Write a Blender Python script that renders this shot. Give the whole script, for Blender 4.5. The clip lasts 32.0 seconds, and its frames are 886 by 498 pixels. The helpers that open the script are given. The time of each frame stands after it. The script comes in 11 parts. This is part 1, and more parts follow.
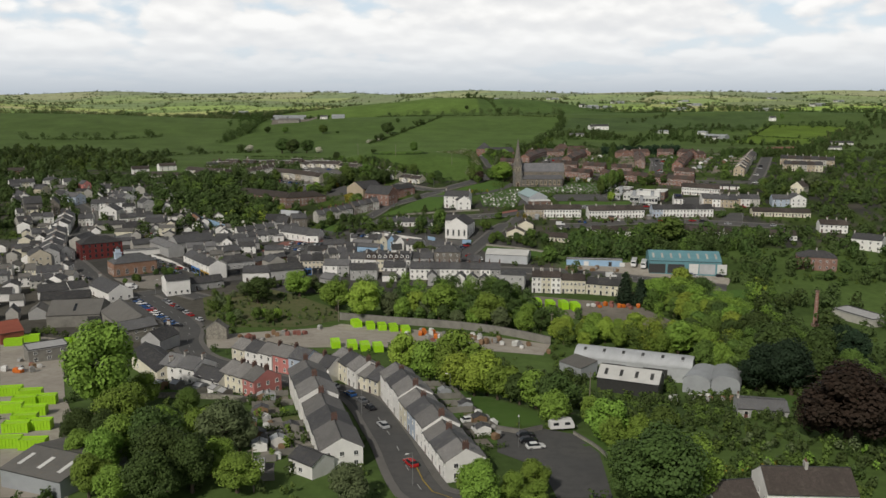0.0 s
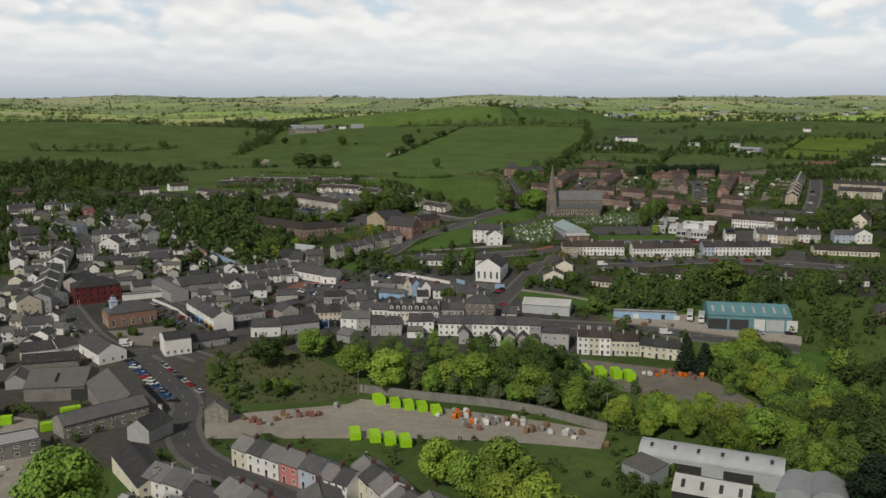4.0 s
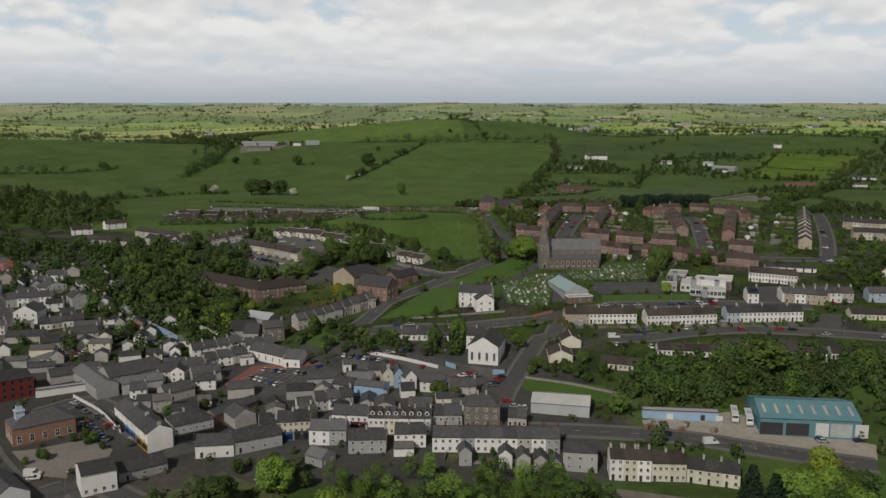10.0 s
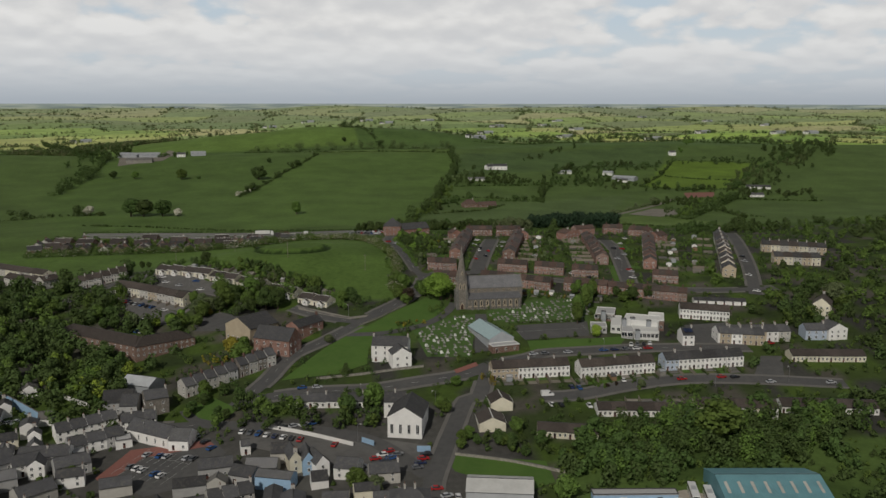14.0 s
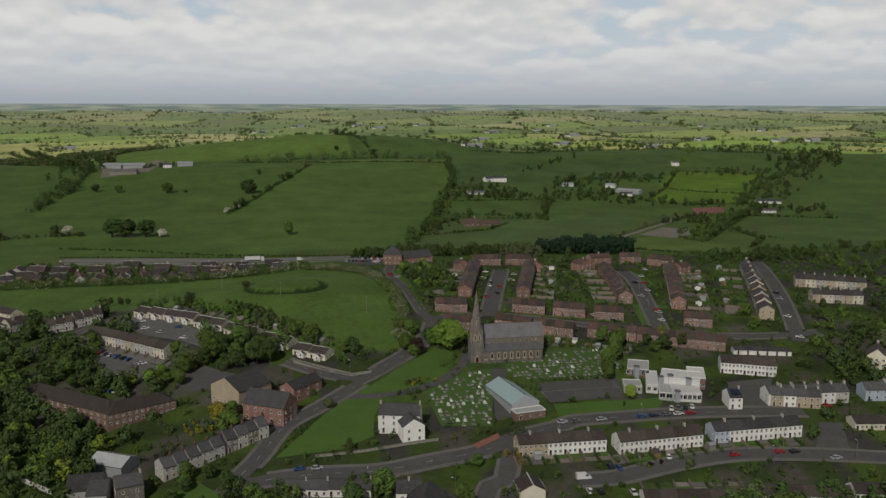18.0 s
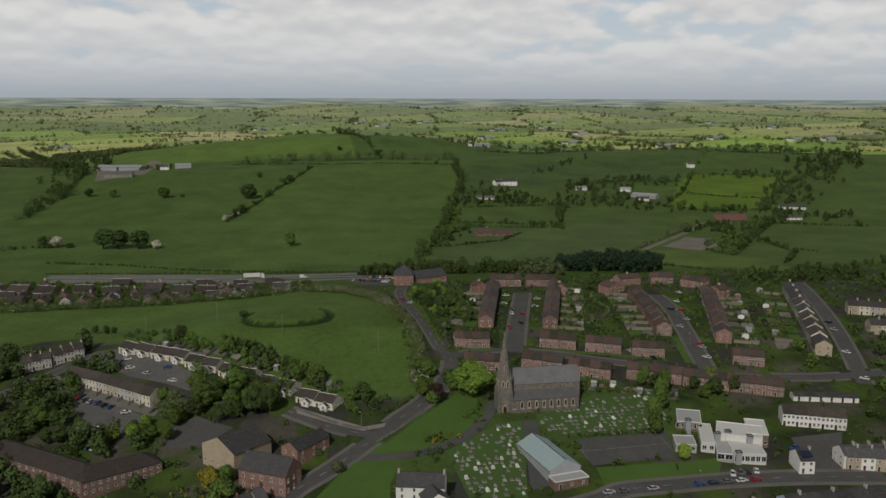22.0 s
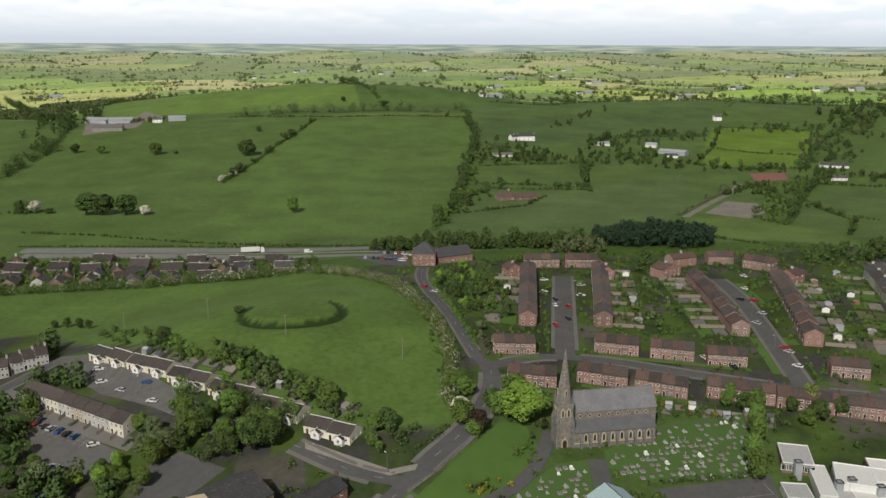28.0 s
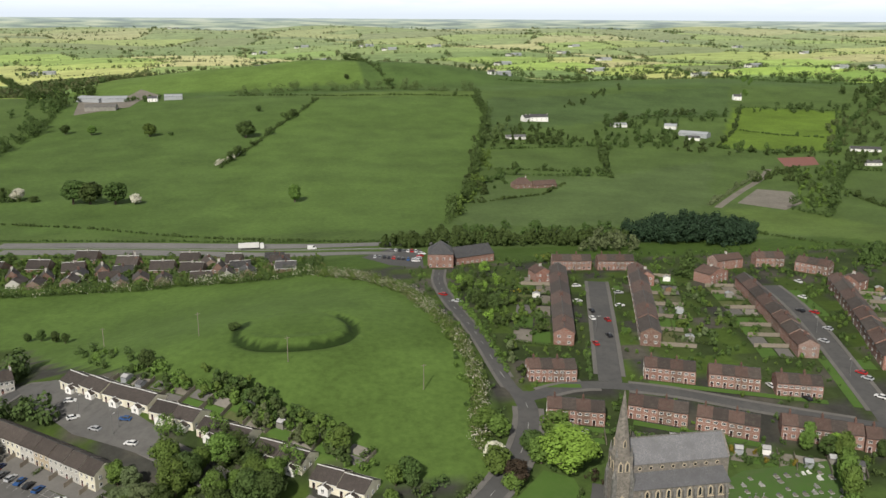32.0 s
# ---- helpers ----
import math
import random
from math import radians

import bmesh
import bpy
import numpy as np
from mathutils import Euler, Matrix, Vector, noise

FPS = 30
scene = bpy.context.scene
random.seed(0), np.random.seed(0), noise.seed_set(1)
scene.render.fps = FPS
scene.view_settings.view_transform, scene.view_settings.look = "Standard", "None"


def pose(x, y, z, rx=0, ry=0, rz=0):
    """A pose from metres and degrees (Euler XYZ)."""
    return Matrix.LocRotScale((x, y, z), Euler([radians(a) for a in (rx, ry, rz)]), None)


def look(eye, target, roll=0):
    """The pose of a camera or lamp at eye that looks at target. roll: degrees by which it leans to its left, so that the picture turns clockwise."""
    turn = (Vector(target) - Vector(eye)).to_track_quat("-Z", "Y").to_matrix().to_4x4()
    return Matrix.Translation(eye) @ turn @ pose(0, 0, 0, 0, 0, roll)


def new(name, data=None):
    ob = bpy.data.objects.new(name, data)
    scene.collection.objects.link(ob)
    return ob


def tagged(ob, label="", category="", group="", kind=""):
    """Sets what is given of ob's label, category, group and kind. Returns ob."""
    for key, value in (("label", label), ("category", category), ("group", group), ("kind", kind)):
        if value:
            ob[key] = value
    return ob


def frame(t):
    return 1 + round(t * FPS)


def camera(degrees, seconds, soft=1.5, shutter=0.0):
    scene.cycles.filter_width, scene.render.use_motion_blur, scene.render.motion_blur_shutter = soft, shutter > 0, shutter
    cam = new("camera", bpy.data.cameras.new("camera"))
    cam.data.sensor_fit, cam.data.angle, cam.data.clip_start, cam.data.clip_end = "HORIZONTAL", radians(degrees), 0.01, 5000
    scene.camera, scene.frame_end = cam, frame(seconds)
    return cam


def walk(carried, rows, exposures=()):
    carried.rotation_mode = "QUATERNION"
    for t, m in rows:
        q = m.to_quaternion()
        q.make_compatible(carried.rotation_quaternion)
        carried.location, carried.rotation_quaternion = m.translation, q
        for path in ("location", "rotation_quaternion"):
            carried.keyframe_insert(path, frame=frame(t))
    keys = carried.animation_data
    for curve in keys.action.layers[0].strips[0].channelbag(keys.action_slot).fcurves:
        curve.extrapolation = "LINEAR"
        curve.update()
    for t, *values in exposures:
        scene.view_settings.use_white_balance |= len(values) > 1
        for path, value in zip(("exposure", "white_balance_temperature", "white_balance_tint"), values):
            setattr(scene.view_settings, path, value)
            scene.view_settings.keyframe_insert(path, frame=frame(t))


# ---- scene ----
cam = camera(53.9, 32.0)
METRES, EYE, TILT, LEAN, TURN = 430.0, 85.0, -10.2, 0.0, 0.0
ROWS = [
    (0.0, 0.0, 0.0, 0.0, -0.0, 0.0, 0.0),
    (0.5, -0.0017, 0.0134, 0.0063, 0.08, 0.02, -0.02),
    (1.0, -0.0032, 0.0271, 0.0126, 0.27, 0.03, -0.06),
    (1.5, -0.0047, 0.0411, 0.019, 0.6, 0.04, -0.14),
    (2.0, -0.0063, 0.0551, 0.0251, 0.96, 0.06, -0.21),
    (2.5, -0.0083, 0.0693, 0.0311, 1.16, 0.09, -0.26),
    (3.0, -0.0109, 0.083, 0.0374, 1.15, 0.11, -0.27),
    (3.5, -0.0132, 0.0966, 0.0439, 1.15, 0.12, -0.28),
    (5.5, -0.0223, 0.1524, 0.0685, 1.27, 0.23, -0.31),
    (6.0, -0.0251, 0.1668, 0.0745, 1.32, 0.26, -0.32),
    (6.5, -0.0282, 0.1808, 0.0807, 1.36, 0.29, -0.34),
    (7.0, -0.0316, 0.1952, 0.0865, 1.34, 0.32, -0.34),
    (7.5, -0.0352, 0.2097, 0.0925, 1.26, 0.34, -0.32),
    (8.0, -0.0383, 0.2244, 0.0986, 1.19, 0.36, -0.3),
    (8.5, -0.0417, 0.2388, 0.1047, 0.95, 0.38, -0.26),
    (9.0, -0.0448, 0.2537, 0.1108, 0.03, 0.41, -0.08),
    (9.5, -0.0481, 0.2687, 0.117, -0.97, 0.43, 0.1),
    (10.0, -0.0513, 0.2829, 0.1236, -1.89, 0.43, 0.27),
    (10.5, -0.0539, 0.2971, 0.1298, -2.77, 0.43, 0.42),
    (11.0, -0.0561, 0.3118, 0.1361, -3.66, 0.43, 0.57),
    (11.5, -0.0579, 0.326, 0.1422, -4.53, 0.44, 0.74),
    (12.0, -0.0597, 0.3406, 0.1484, -5.41, 0.44, 0.9),
    (12.5, -0.0607, 0.3549, 0.1548, -6.27, 0.43, 1.04),
    (13.0, -0.062, 0.3696, 0.1612, -7.15, 0.41, 1.19),
    (13.5, -0.0632, 0.3838, 0.1673, -8.05, 0.39, 1.37),
    (14.0, -0.064, 0.3983, 0.1736, -8.93, 0.37, 1.52),
    (14.5, -0.0652, 0.4132, 0.18, -9.39, 0.38, 1.59),
    (16.5, -0.068, 0.4716, 0.2061, -9.6, 0.37, 1.57),
    (17.0, -0.0686, 0.4866, 0.2125, -9.63, 0.39, 1.57),
    (17.5, -0.0691, 0.5015, 0.2189, -9.61, 0.39, 1.56),
    (18.0, -0.0698, 0.5163, 0.2253, -9.61, 0.39, 1.55),
    (18.5, -0.0698, 0.5313, 0.2314, -9.59, 0.4, 1.55),
    (19.0, -0.07, 0.5457, 0.2377, -9.58, 0.4, 1.54),
    (19.5, -0.0703, 0.5605, 0.2435, -9.57, 0.39, 1.54),
    (20.0, -0.0704, 0.5753, 0.2494, -9.54, 0.4, 1.54),
    (20.5, -0.0705, 0.5898, 0.2551, -9.53, 0.4, 1.53),
    (21.0, -0.0708, 0.6045, 0.2607, -9.53, 0.4, 1.52),
    (21.5, -0.0705, 0.6192, 0.2643, -9.51, 0.41, 1.51),
    (22.0, -0.0705, 0.6334, 0.266, -9.51, 0.02, 1.52),
    (22.5, -0.0707, 0.6484, 0.2686, -9.5, -0.76, 1.51),
    (23.0, -0.071, 0.6637, 0.2716, -9.49, -1.48, 1.51),
    (23.5, -0.0713, 0.6789, 0.2746, -9.48, -1.62, 1.51),
    (24.0, -0.0711, 0.694, 0.2778, -9.47, -1.77, 1.52),
    (24.5, -0.0715, 0.709, 0.2809, -9.46, -1.96, 1.52),
    (25.0, -0.0718, 0.7241, 0.284, -9.45, -2.18, 1.5),
    (25.5, -0.072, 0.739, 0.2873, -9.44, -2.38, 1.49),
    (27.5, -0.0733, 0.7996, 0.3001, -9.44, -3.2, 1.43),
    (28.0, -0.0738, 0.8145, 0.3033, -9.43, -3.4, 1.43),
    (28.5, -0.0739, 0.8293, 0.3064, -9.41, -3.66, 1.4),
    (29.0, -0.0741, 0.8443, 0.3095, -9.4, -3.93, 1.4),
    (29.5, -0.074, 0.8591, 0.3125, -9.38, -4.18, 1.38),
    (30.0, -0.0742, 0.874, 0.3152, -9.38, -4.42, 1.38),
    (30.5, -0.0744, 0.889, 0.3178, -9.37, -4.65, 1.38),
    (31.0, -0.0745, 0.904, 0.3206, -9.35, -4.9, 1.36),
    (31.5, -0.0748, 0.9192, 0.3232, -9.35, -4.98, 1.34),
    (32.0, -0.0748, 0.9342, 0.3259, -9.33, -4.96, 1.34),
]
walk(cam, [(t, pose(0, 0, EYE, TILT, LEAN, TURN) @ pose(METRES * x, METRES * y, METRES * z, 90 + pitch, roll, yaw)) for t, x, y, z, yaw, pitch, roll in ROWS],
     exposures=[(0.0, -0.36), (3.0, -0.46), (6.0, -0.58), (12.0, -0.72), (17.0, -0.84), (21.5, -0.9), (24.0, -0.58), (28.0, -0.03), (32.0, 0.32)])

# ---- world, sun ----
SUN_AZ, SUN_EL = radians(208), radians(39)   # compass bearing the light comes from (0 = ahead, clockwise), height


def build_world():
    w = bpy.data.worlds.new("sky")
    scene.world = w
    w.use_nodes = True
    nt = w.node_tree
    nt.nodes.clear()
    N, L = nt.nodes.new, nt.links.new
    out, bg = N("ShaderNodeOutputWorld"), N("ShaderNodeBackground")
    co = N("ShaderNodeTexCoord")
    sep = N("ShaderNodeSeparateXYZ")
    L(co.outputs["Generated"], sep.inputs[0])

    def m(op, a, b=None, c=None):
        n = N("ShaderNodeMath")
        n.operation = op
        for i, v in enumerate((a, b, c)):
            if v is None:
                continue
            if isinstance(v, (int, float)):
                n.inputs[i].default_value = v
            else:
                L(v, n.inputs[i])
        return n.outputs[0]

    def ramp(fac, stops):
        r = N("ShaderNodeValToRGB")
        while len(r.color_ramp.elements) < len(stops):
            r.color_ramp.elements.new(0.5)
        for e, (p, c) in zip(r.color_ramp.elements, stops):
            e.position, e.color = p, (*c, 1)
        L(fac, r.inputs[0])
        return r.outputs[0]

    def mix(fac, a, b):
        n = N("ShaderNodeMix")
        n.data_type = "RGBA"
        for i, v in ((0, fac), (6, a), (7, b)):
            if isinstance(v, (int, float)):
                n.inputs[i].default_value = v
            elif isinstance(v, tuple):
                n.inputs[i].default_value = (*v, 1)
            else:
                L(v, n.inputs[i])
        return n.outputs[2]

    sky = N("ShaderNodeTexSky")
    sky.sky_type, sky.sun_disc = "NISHITA", False
    sky.sun_elevation, sky.sun_rotation = SUN_EL, SUN_AZ
    skyc = mix(1.0, sky.outputs[0], (0.10, 0.10, 0.10))
    skyc.node.blend_type = "MULTIPLY"
    skyc = mix(0.8, skyc, (0.74, 0.85, 0.96))
    zup = m("MAXIMUM", sep.outputs[2], 0.0)
    az, el = m("ARCTAN2", sep.outputs[0], sep.outputs[1]), m("ARCSINE", zup)
    # heaped clouds: far ones lie closer together towards the skyline
    v = m("LOGARITHM", m("ADD", el, 0.04), 2.718)

    def place(du, dv, wz):
        comb = N("ShaderNodeCombineXYZ")
        L(m("ADD", m("MULTIPLY", az, 6.4), du), comb.inputs[0])
        L(m("ADD", m("MULTIPLY", v, 1.75), dv), comb.inputs[1])
        comb.inputs[2].default_value = wz
        return comb.outputs[0]

    def noise_tex(scale, detail, rough, du=0.0, dv=0.0, wz=0.0):
        n = N("ShaderNodeTexNoise")
        n.inputs["Scale"].default_value, n.inputs["Detail"].default_value, n.inputs["Roughness"].default_value = scale, detail, rough
        L(place(du, dv, wz), n.inputs["Vector"])
        return n.outputs[0]

    def puff(scale, dv, wz):
        n = N("ShaderNodeTexVoronoi")
        n.feature = "SMOOTH_F1"
        n.inputs["Scale"].default_value, n.inputs["Smoothness"].default_value = scale, 0.35
        wob = N("ShaderNodeTexNoise")
        wob.inputs["Scale"].default_value, wob.inputs["Detail"].default_value = scale * 1.6, 4
        p = place(0.0, dv, wz)
        L(p, wob.inputs["Vector"])
        add = N("ShaderNodeMix")
        add.data_type, add.blend_type = "RGBA", "ADD"
        add.inputs[0].default_value = 0.5 / scale
        L(p, add.inputs[6])
        L(wob.outputs[1], add.inputs[7])
        L(add.outputs[2], n.inputs["Vector"])
        return m("SUBTRACT", 1.0, n.outputs["Distance"])

    def heap(dv):
        base = m("MULTIPLY", noise_tex(0.75, 5, 0.5, 0.0, dv, 2.3), 0.62)
        base = m("ADD", base, m("MULTIPLY", puff(2.1, dv, 1.0), 0.22))
        base = m("ADD", base, m("MULTIPLY", puff(5.3, dv, 4.0), 0.12))
        return m("ADD", base, m("MULTIPLY", noise_tex(6.0, 5, 0.6, 4.0, dv, 7.1), 0.10))

    body, above = heap(0.0), heap(0.16)
    mask = ramp(body, [(0.42, (0, 0, 0)), (0.49, (1, 1, 1))])
    lit = m("ADD", m("MULTIPLY", m("SUBTRACT", body, above), 3.2), 0.5)
    cloud = ramp(lit, [(0.15, (0.84, 0.848, 0.86)), (0.45, (0.92, 0.922, 0.922)), (0.58, (0.98, 0.978, 0.968)), (0.8, (1.06, 1.055, 1.04))])
    col = mix(mask, skyc, cloud)
    hazef = ramp(m("MULTIPLY", zup, 5.0), [(0.0, (1, 1, 1)), (0.06, (0.9, 0.9, 0.9)), (0.2, (0.5, 0.5, 0.5)), (0.42, (0.0, 0.0, 0.0))])
    low = ramp(m("MULTIPLY", zup, 10.0), [(0.0, (0.54, 0.595, 0.655)), (0.25, (0.68, 0.73, 0.78)), (0.55, (0.86, 0.89, 0.915))])
    col = mix(hazef, col, low)
    # the unseen overcast overhead is darkened well below the skyline's, to cut its light on the land
    dimmed = ramp(zup, [(0.13, (1, 1, 1)), (0.42, (0.155, 0.162, 0.174))])
    col = mix(1.0, col, dimmed)
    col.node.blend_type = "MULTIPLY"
    # painted backdrop of the plain beyond the last fields: dim tree lines and pale fields, haze fading them to blue
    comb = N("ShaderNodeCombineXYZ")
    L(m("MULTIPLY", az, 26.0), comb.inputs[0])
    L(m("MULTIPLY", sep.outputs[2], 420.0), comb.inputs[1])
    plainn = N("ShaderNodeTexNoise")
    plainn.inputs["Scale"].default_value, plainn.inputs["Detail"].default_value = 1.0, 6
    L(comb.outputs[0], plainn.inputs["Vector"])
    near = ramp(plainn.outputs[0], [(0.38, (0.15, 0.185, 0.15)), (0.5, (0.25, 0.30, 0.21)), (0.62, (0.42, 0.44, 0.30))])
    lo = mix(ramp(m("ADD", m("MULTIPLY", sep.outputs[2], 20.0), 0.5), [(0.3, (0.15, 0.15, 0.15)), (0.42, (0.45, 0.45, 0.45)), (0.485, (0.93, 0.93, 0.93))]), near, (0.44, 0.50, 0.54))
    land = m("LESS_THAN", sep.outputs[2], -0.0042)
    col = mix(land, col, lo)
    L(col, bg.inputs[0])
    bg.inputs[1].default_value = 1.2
    L(bg.outputs[0], out.inputs[0])


build_world()
sun_data = bpy.data.lights.new("sun", "SUN")
sun_data.energy, sun_data.angle, sun_data.color = 3.5, radians(2.5), (1.0, 0.94, 0.84)
sun = new("sun", sun_data)
sun_from = Vector((math.sin(SUN_AZ) * math.cos(SUN_EL), math.cos(SUN_AZ) * math.cos(SUN_EL), math.sin(SUN_EL)))
sun.matrix_world = look(sun_from * 900 + Vector((0, 600, 0)), (0, 600, 0))

# ---- materials ----
MATS = {}


class Graph:
    """A small helper to wire a principled material."""

    def __init__(self, name):
        self.mat = bpy.data.materials.new(name)
        self.mat.use_nodes = True
        self.nt = self.mat.node_tree
        self.bsdf = self.nt.nodes["Principled BSDF"]
        MATS[name] = self.mat

    def node(self, kind, **inputs):
        n = self.nt.nodes.new(kind)
        for k, v in inputs.items():
            self.put(n.inputs[k.replace("_", " ")], v)
        return n

    def put(self, socket, v):
        if isinstance(v, bpy.types.NodeSocket):
            self.nt.links.new(v, socket)
        elif isinstance(v, tuple) and socket.type == "RGBA":
            socket.default_value = (*v, 1)
        else:
            socket.default_value = v

    def pos(self):
        return self.node("ShaderNodeNewGeometry").outputs["Position"]

    def obj(self):
        return self.node("ShaderNodeTexCoord").outputs["Object"]

    def noise(self, scale, detail=5, rough=0.6, vec=None):
        n = self.node("ShaderNodeTexNoise", Scale=scale, Detail=detail, Roughness=rough)
        self.put(n.inputs["Vector"], vec or self.pos())
        return n.outputs[0]

    def ramp(self, fac, *stops):
        r = self.node("ShaderNodeValToRGB")
        while len(r.color_ramp.elements) < len(stops):
            r.color_ramp.elements.new(0.5)
        for e, (p, c) in zip(r.color_ramp.elements, stops):
            e.position, e.color = p, (*c, 1)
        self.put(r.inputs[0], fac)
        return r.outputs[0]

    def mix(self, fac, a, b, mode="MIX"):
        n = self.node("ShaderNodeMix")
        n.data_type, n.blend_type = "RGBA", mode
        for i, v in ((0, fac), (6, a), (7, b)):
            self.put(n.inputs[i], v)
        return n.outputs[2]

    def math(self, op, a, b=0.0):
        n = self.node("ShaderNodeMath")
        n.operation = op
        self.put(n.inputs[0], a), self.put(n.inputs[1], b)
        return n.outputs[0]

    def rand(self, lo, hi):
        r = self.node("ShaderNodeObjectInfo").outputs["Random"]
        return self.math("ADD", self.math("MULTIPLY", r, hi - lo), lo)

    def island(self, lo, hi):
        r = self.node("ShaderNodeNewGeometry").outputs["Random Per Island"]
        return self.math("ADD", self.math("MULTIPLY", r, hi - lo), lo)

    def value(self, col, v):
        return self.node("ShaderNodeHueSaturation", Color=col, Value=v).outputs[0]

    def done(self, col, rough=0.8, bump=None, dist=0.02, metal=0.0, spec=0.35):
        self.put(self.bsdf.inputs["Base Color"], col)
        self.put(self.bsdf.inputs["Roughness"], rough)
        self.bsdf.inputs["Metallic"].default_value = metal
        self.bsdf.inputs["Specular IOR Level"].default_value = spec
        if bump is not None:
            b = self.node("ShaderNodeBump", Strength=0.5, Distance=dist, Height=bump)
            self.put(self.bsdf.inputs["Normal"], b.outputs[0])
        return self.mat


def scaled(c, k):
    return tuple(min(1.0, v * k) for v in c)


def render_wall(name, col, lo=0.86, hi=1.06, dirt=0.8):
    g = Graph(name)
    c = g.mix(g.ramp(g.noise(0.35), (0.4, (0, 0, 0)), (0.75, (1, 1, 1))), scaled(col, 1.0), scaled(col, dirt))
    c = g.mix(g.ramp(g.noise(3.0), (0.45, (0, 0, 0)), (0.8, (0.5, 0.5, 0.5))), c, scaled(col, 0.78))
    return g.done(g.value(c, g.rand(lo, hi)), 0.9, g.noise(9.0), 0.02)


def brick_wall(name, col, mortar):
    g = Graph(name)
    b = g.node("ShaderNodeTexBrick", Scale=1.0, Color1=scaled(col, 1.1), Color2=scaled(col, 0.75), Mortar=mortar)
    b.inputs["Mortar Size"].default_value, b.inputs["Brick Width"].default_value, b.inputs["Row Height"].default_value = 0.012, 0.24, 0.08
    rot = g.node("ShaderNodeMapping")
    rot.inputs["Rotation"].default_value = (radians(90), 0, 0)
    g.put(rot.inputs[0], g.obj())
    g.put(b.inputs["Vector"], rot.outputs[0])
    c = g.mix(g.ramp(g.noise(0.5), (0.4, (0, 0, 0)), (0.75, (0.6, 0.6, 0.6))), b.outputs[0], scaled(col, 0.7))
    return g.done(g.value(c, g.rand(0.88, 1.1)), 0.88, b.outputs[1], 0.01)


def stone_wall(name, col):
    g = Graph(name)
    v = g.node("ShaderNodeTexVoronoi", Scale=1.9)
    g.put(v.inputs["Vector"], g.obj())
    c = g.mix(0.75, col, g.ramp(g.math("MULTIPLY", v.outputs["Color"], 1.0), (0.1, scaled(col, 0.6)), (0.9, scaled(col, 1.35))))
    c = g.mix(g.ramp(g.noise(0.6), (0.4, (0, 0, 0)), (0.8, (0.7, 0.7, 0.7))), c, scaled(col, 0.6))
    return g.done(g.value(c, g.rand(0.9, 1.08)), 0.92, v.outputs["Distance"], 0.04)


def roof_mat(name, col, course=0.28, moss=0.25):
    """Courses of slates or tiles run level across the slope."""
    g = Graph(name)
    w = g.node("ShaderNodeTexBrick", Scale=1.0, Color1=scaled(col, 1.15), Color2=scaled(col, 0.82), Mortar=scaled(col, 0.6))
    w.inputs["Mortar Size"].default_value, w.inputs["Brick Width"].default_value, w.inputs["Row Height"].default_value = 0.02, 0.33, course
    g.put(w.inputs["Vector"], g.obj())
    c = g.mix(g.ramp(g.noise(0.28, 6), (0.42, (0, 0, 0)), (0.72, (1, 1, 1))), w.outputs[0], scaled(col, 0.7))
    c = g.mix(g.ramp(g.noise(0.9, 6), (0.52, (0, 0, 0)), (0.8, (moss * 2.4,) * 3)), c, (0.17, 0.165, 0.125))
    return g.done(g.value(c, g.rand(0.75, 1.22)), 0.68, w.outputs[1], 0.02, 0, 0.3)


def sheet_mat(name, col, period=1.0, rust=0.2, rough=0.55):
    """Corrugated sheet: ribs run down the slope."""
    g = Graph(name)
    w = g.node("ShaderNodeTexWave", Scale=6.0 / period, Distortion=0.0)
    w.wave_type, w.bands_direction = "BANDS", "X"
    g.put(w.inputs["Vector"], g.obj())
    c = g.mix(g.ramp(g.noise(0.22, 6), (0.4, (0, 0, 0)), (0.75, (1, 1, 1))), col, scaled(col, 0.78))
    c = g.mix(g.ramp(g.noise(1.1, 6), (0.56, (0, 0, 0)), (0.8, (rust, rust, rust))), c, (0.2, 0.16, 0.12))
    c = g.mix(g.math("MULTIPLY", w.outputs[1], 0.22), c, scaled(col, 0.6))
    return g.done(g.value(c, g.rand(0.9, 1.08)), rough, w.outputs[1], 0.03)


def plain(name, col, rough=0.7, metal=0.0, var=0.12, scale=1.5, spec=0.4):
    g = Graph(name)
    c = g.mix(g.ramp(g.noise(scale), (0.35, (0, 0, 0)), (0.75, (1, 1, 1))), col, scaled(col, 1 - var * 2))
    return g.done(g.value(c, g.rand(1 - var, 1 + var)), rough, None, 0, metal, spec)


def ground_mat(name, a, b, c3, s1=0.05, s2=0.5, rough=0.95, bumps=0.05, tracks=0.0):
    g = Graph(name)
    c = g.mix(g.ramp(g.noise(s1, 6), (0.38, (0, 0, 0)), (0.65, (1, 1, 1))), a, b)
    c = g.mix(g.ramp(g.noise(s2, 6, 0.7), (0.45, (0, 0, 0)), (0.72, (0.85, 0.85, 0.85))), c, c3)
    return g.done(c, rough, g.noise(2.2, 4), bumps, 0, 0.15)


def leaf_mat(name, col, dry):
    g = Graph(name)
    c = g.mix(g.island(0.0, 1.0), scaled(col, 0.82), scaled(col, 1.18))
    c = g.mix(g.ramp(g.noise(0.3), (0.45, (0, 0, 0)), (0.75, (0.7, 0.7, 0.7))), c, dry)
    c = g.node("ShaderNodeHueSaturation", Color=c, Value=g.rand(0.78, 1.22), Hue=g.rand(0.488, 0.512)).outputs[0]
    return g.done(c, 0.75, None, 0, 0, 0.2)


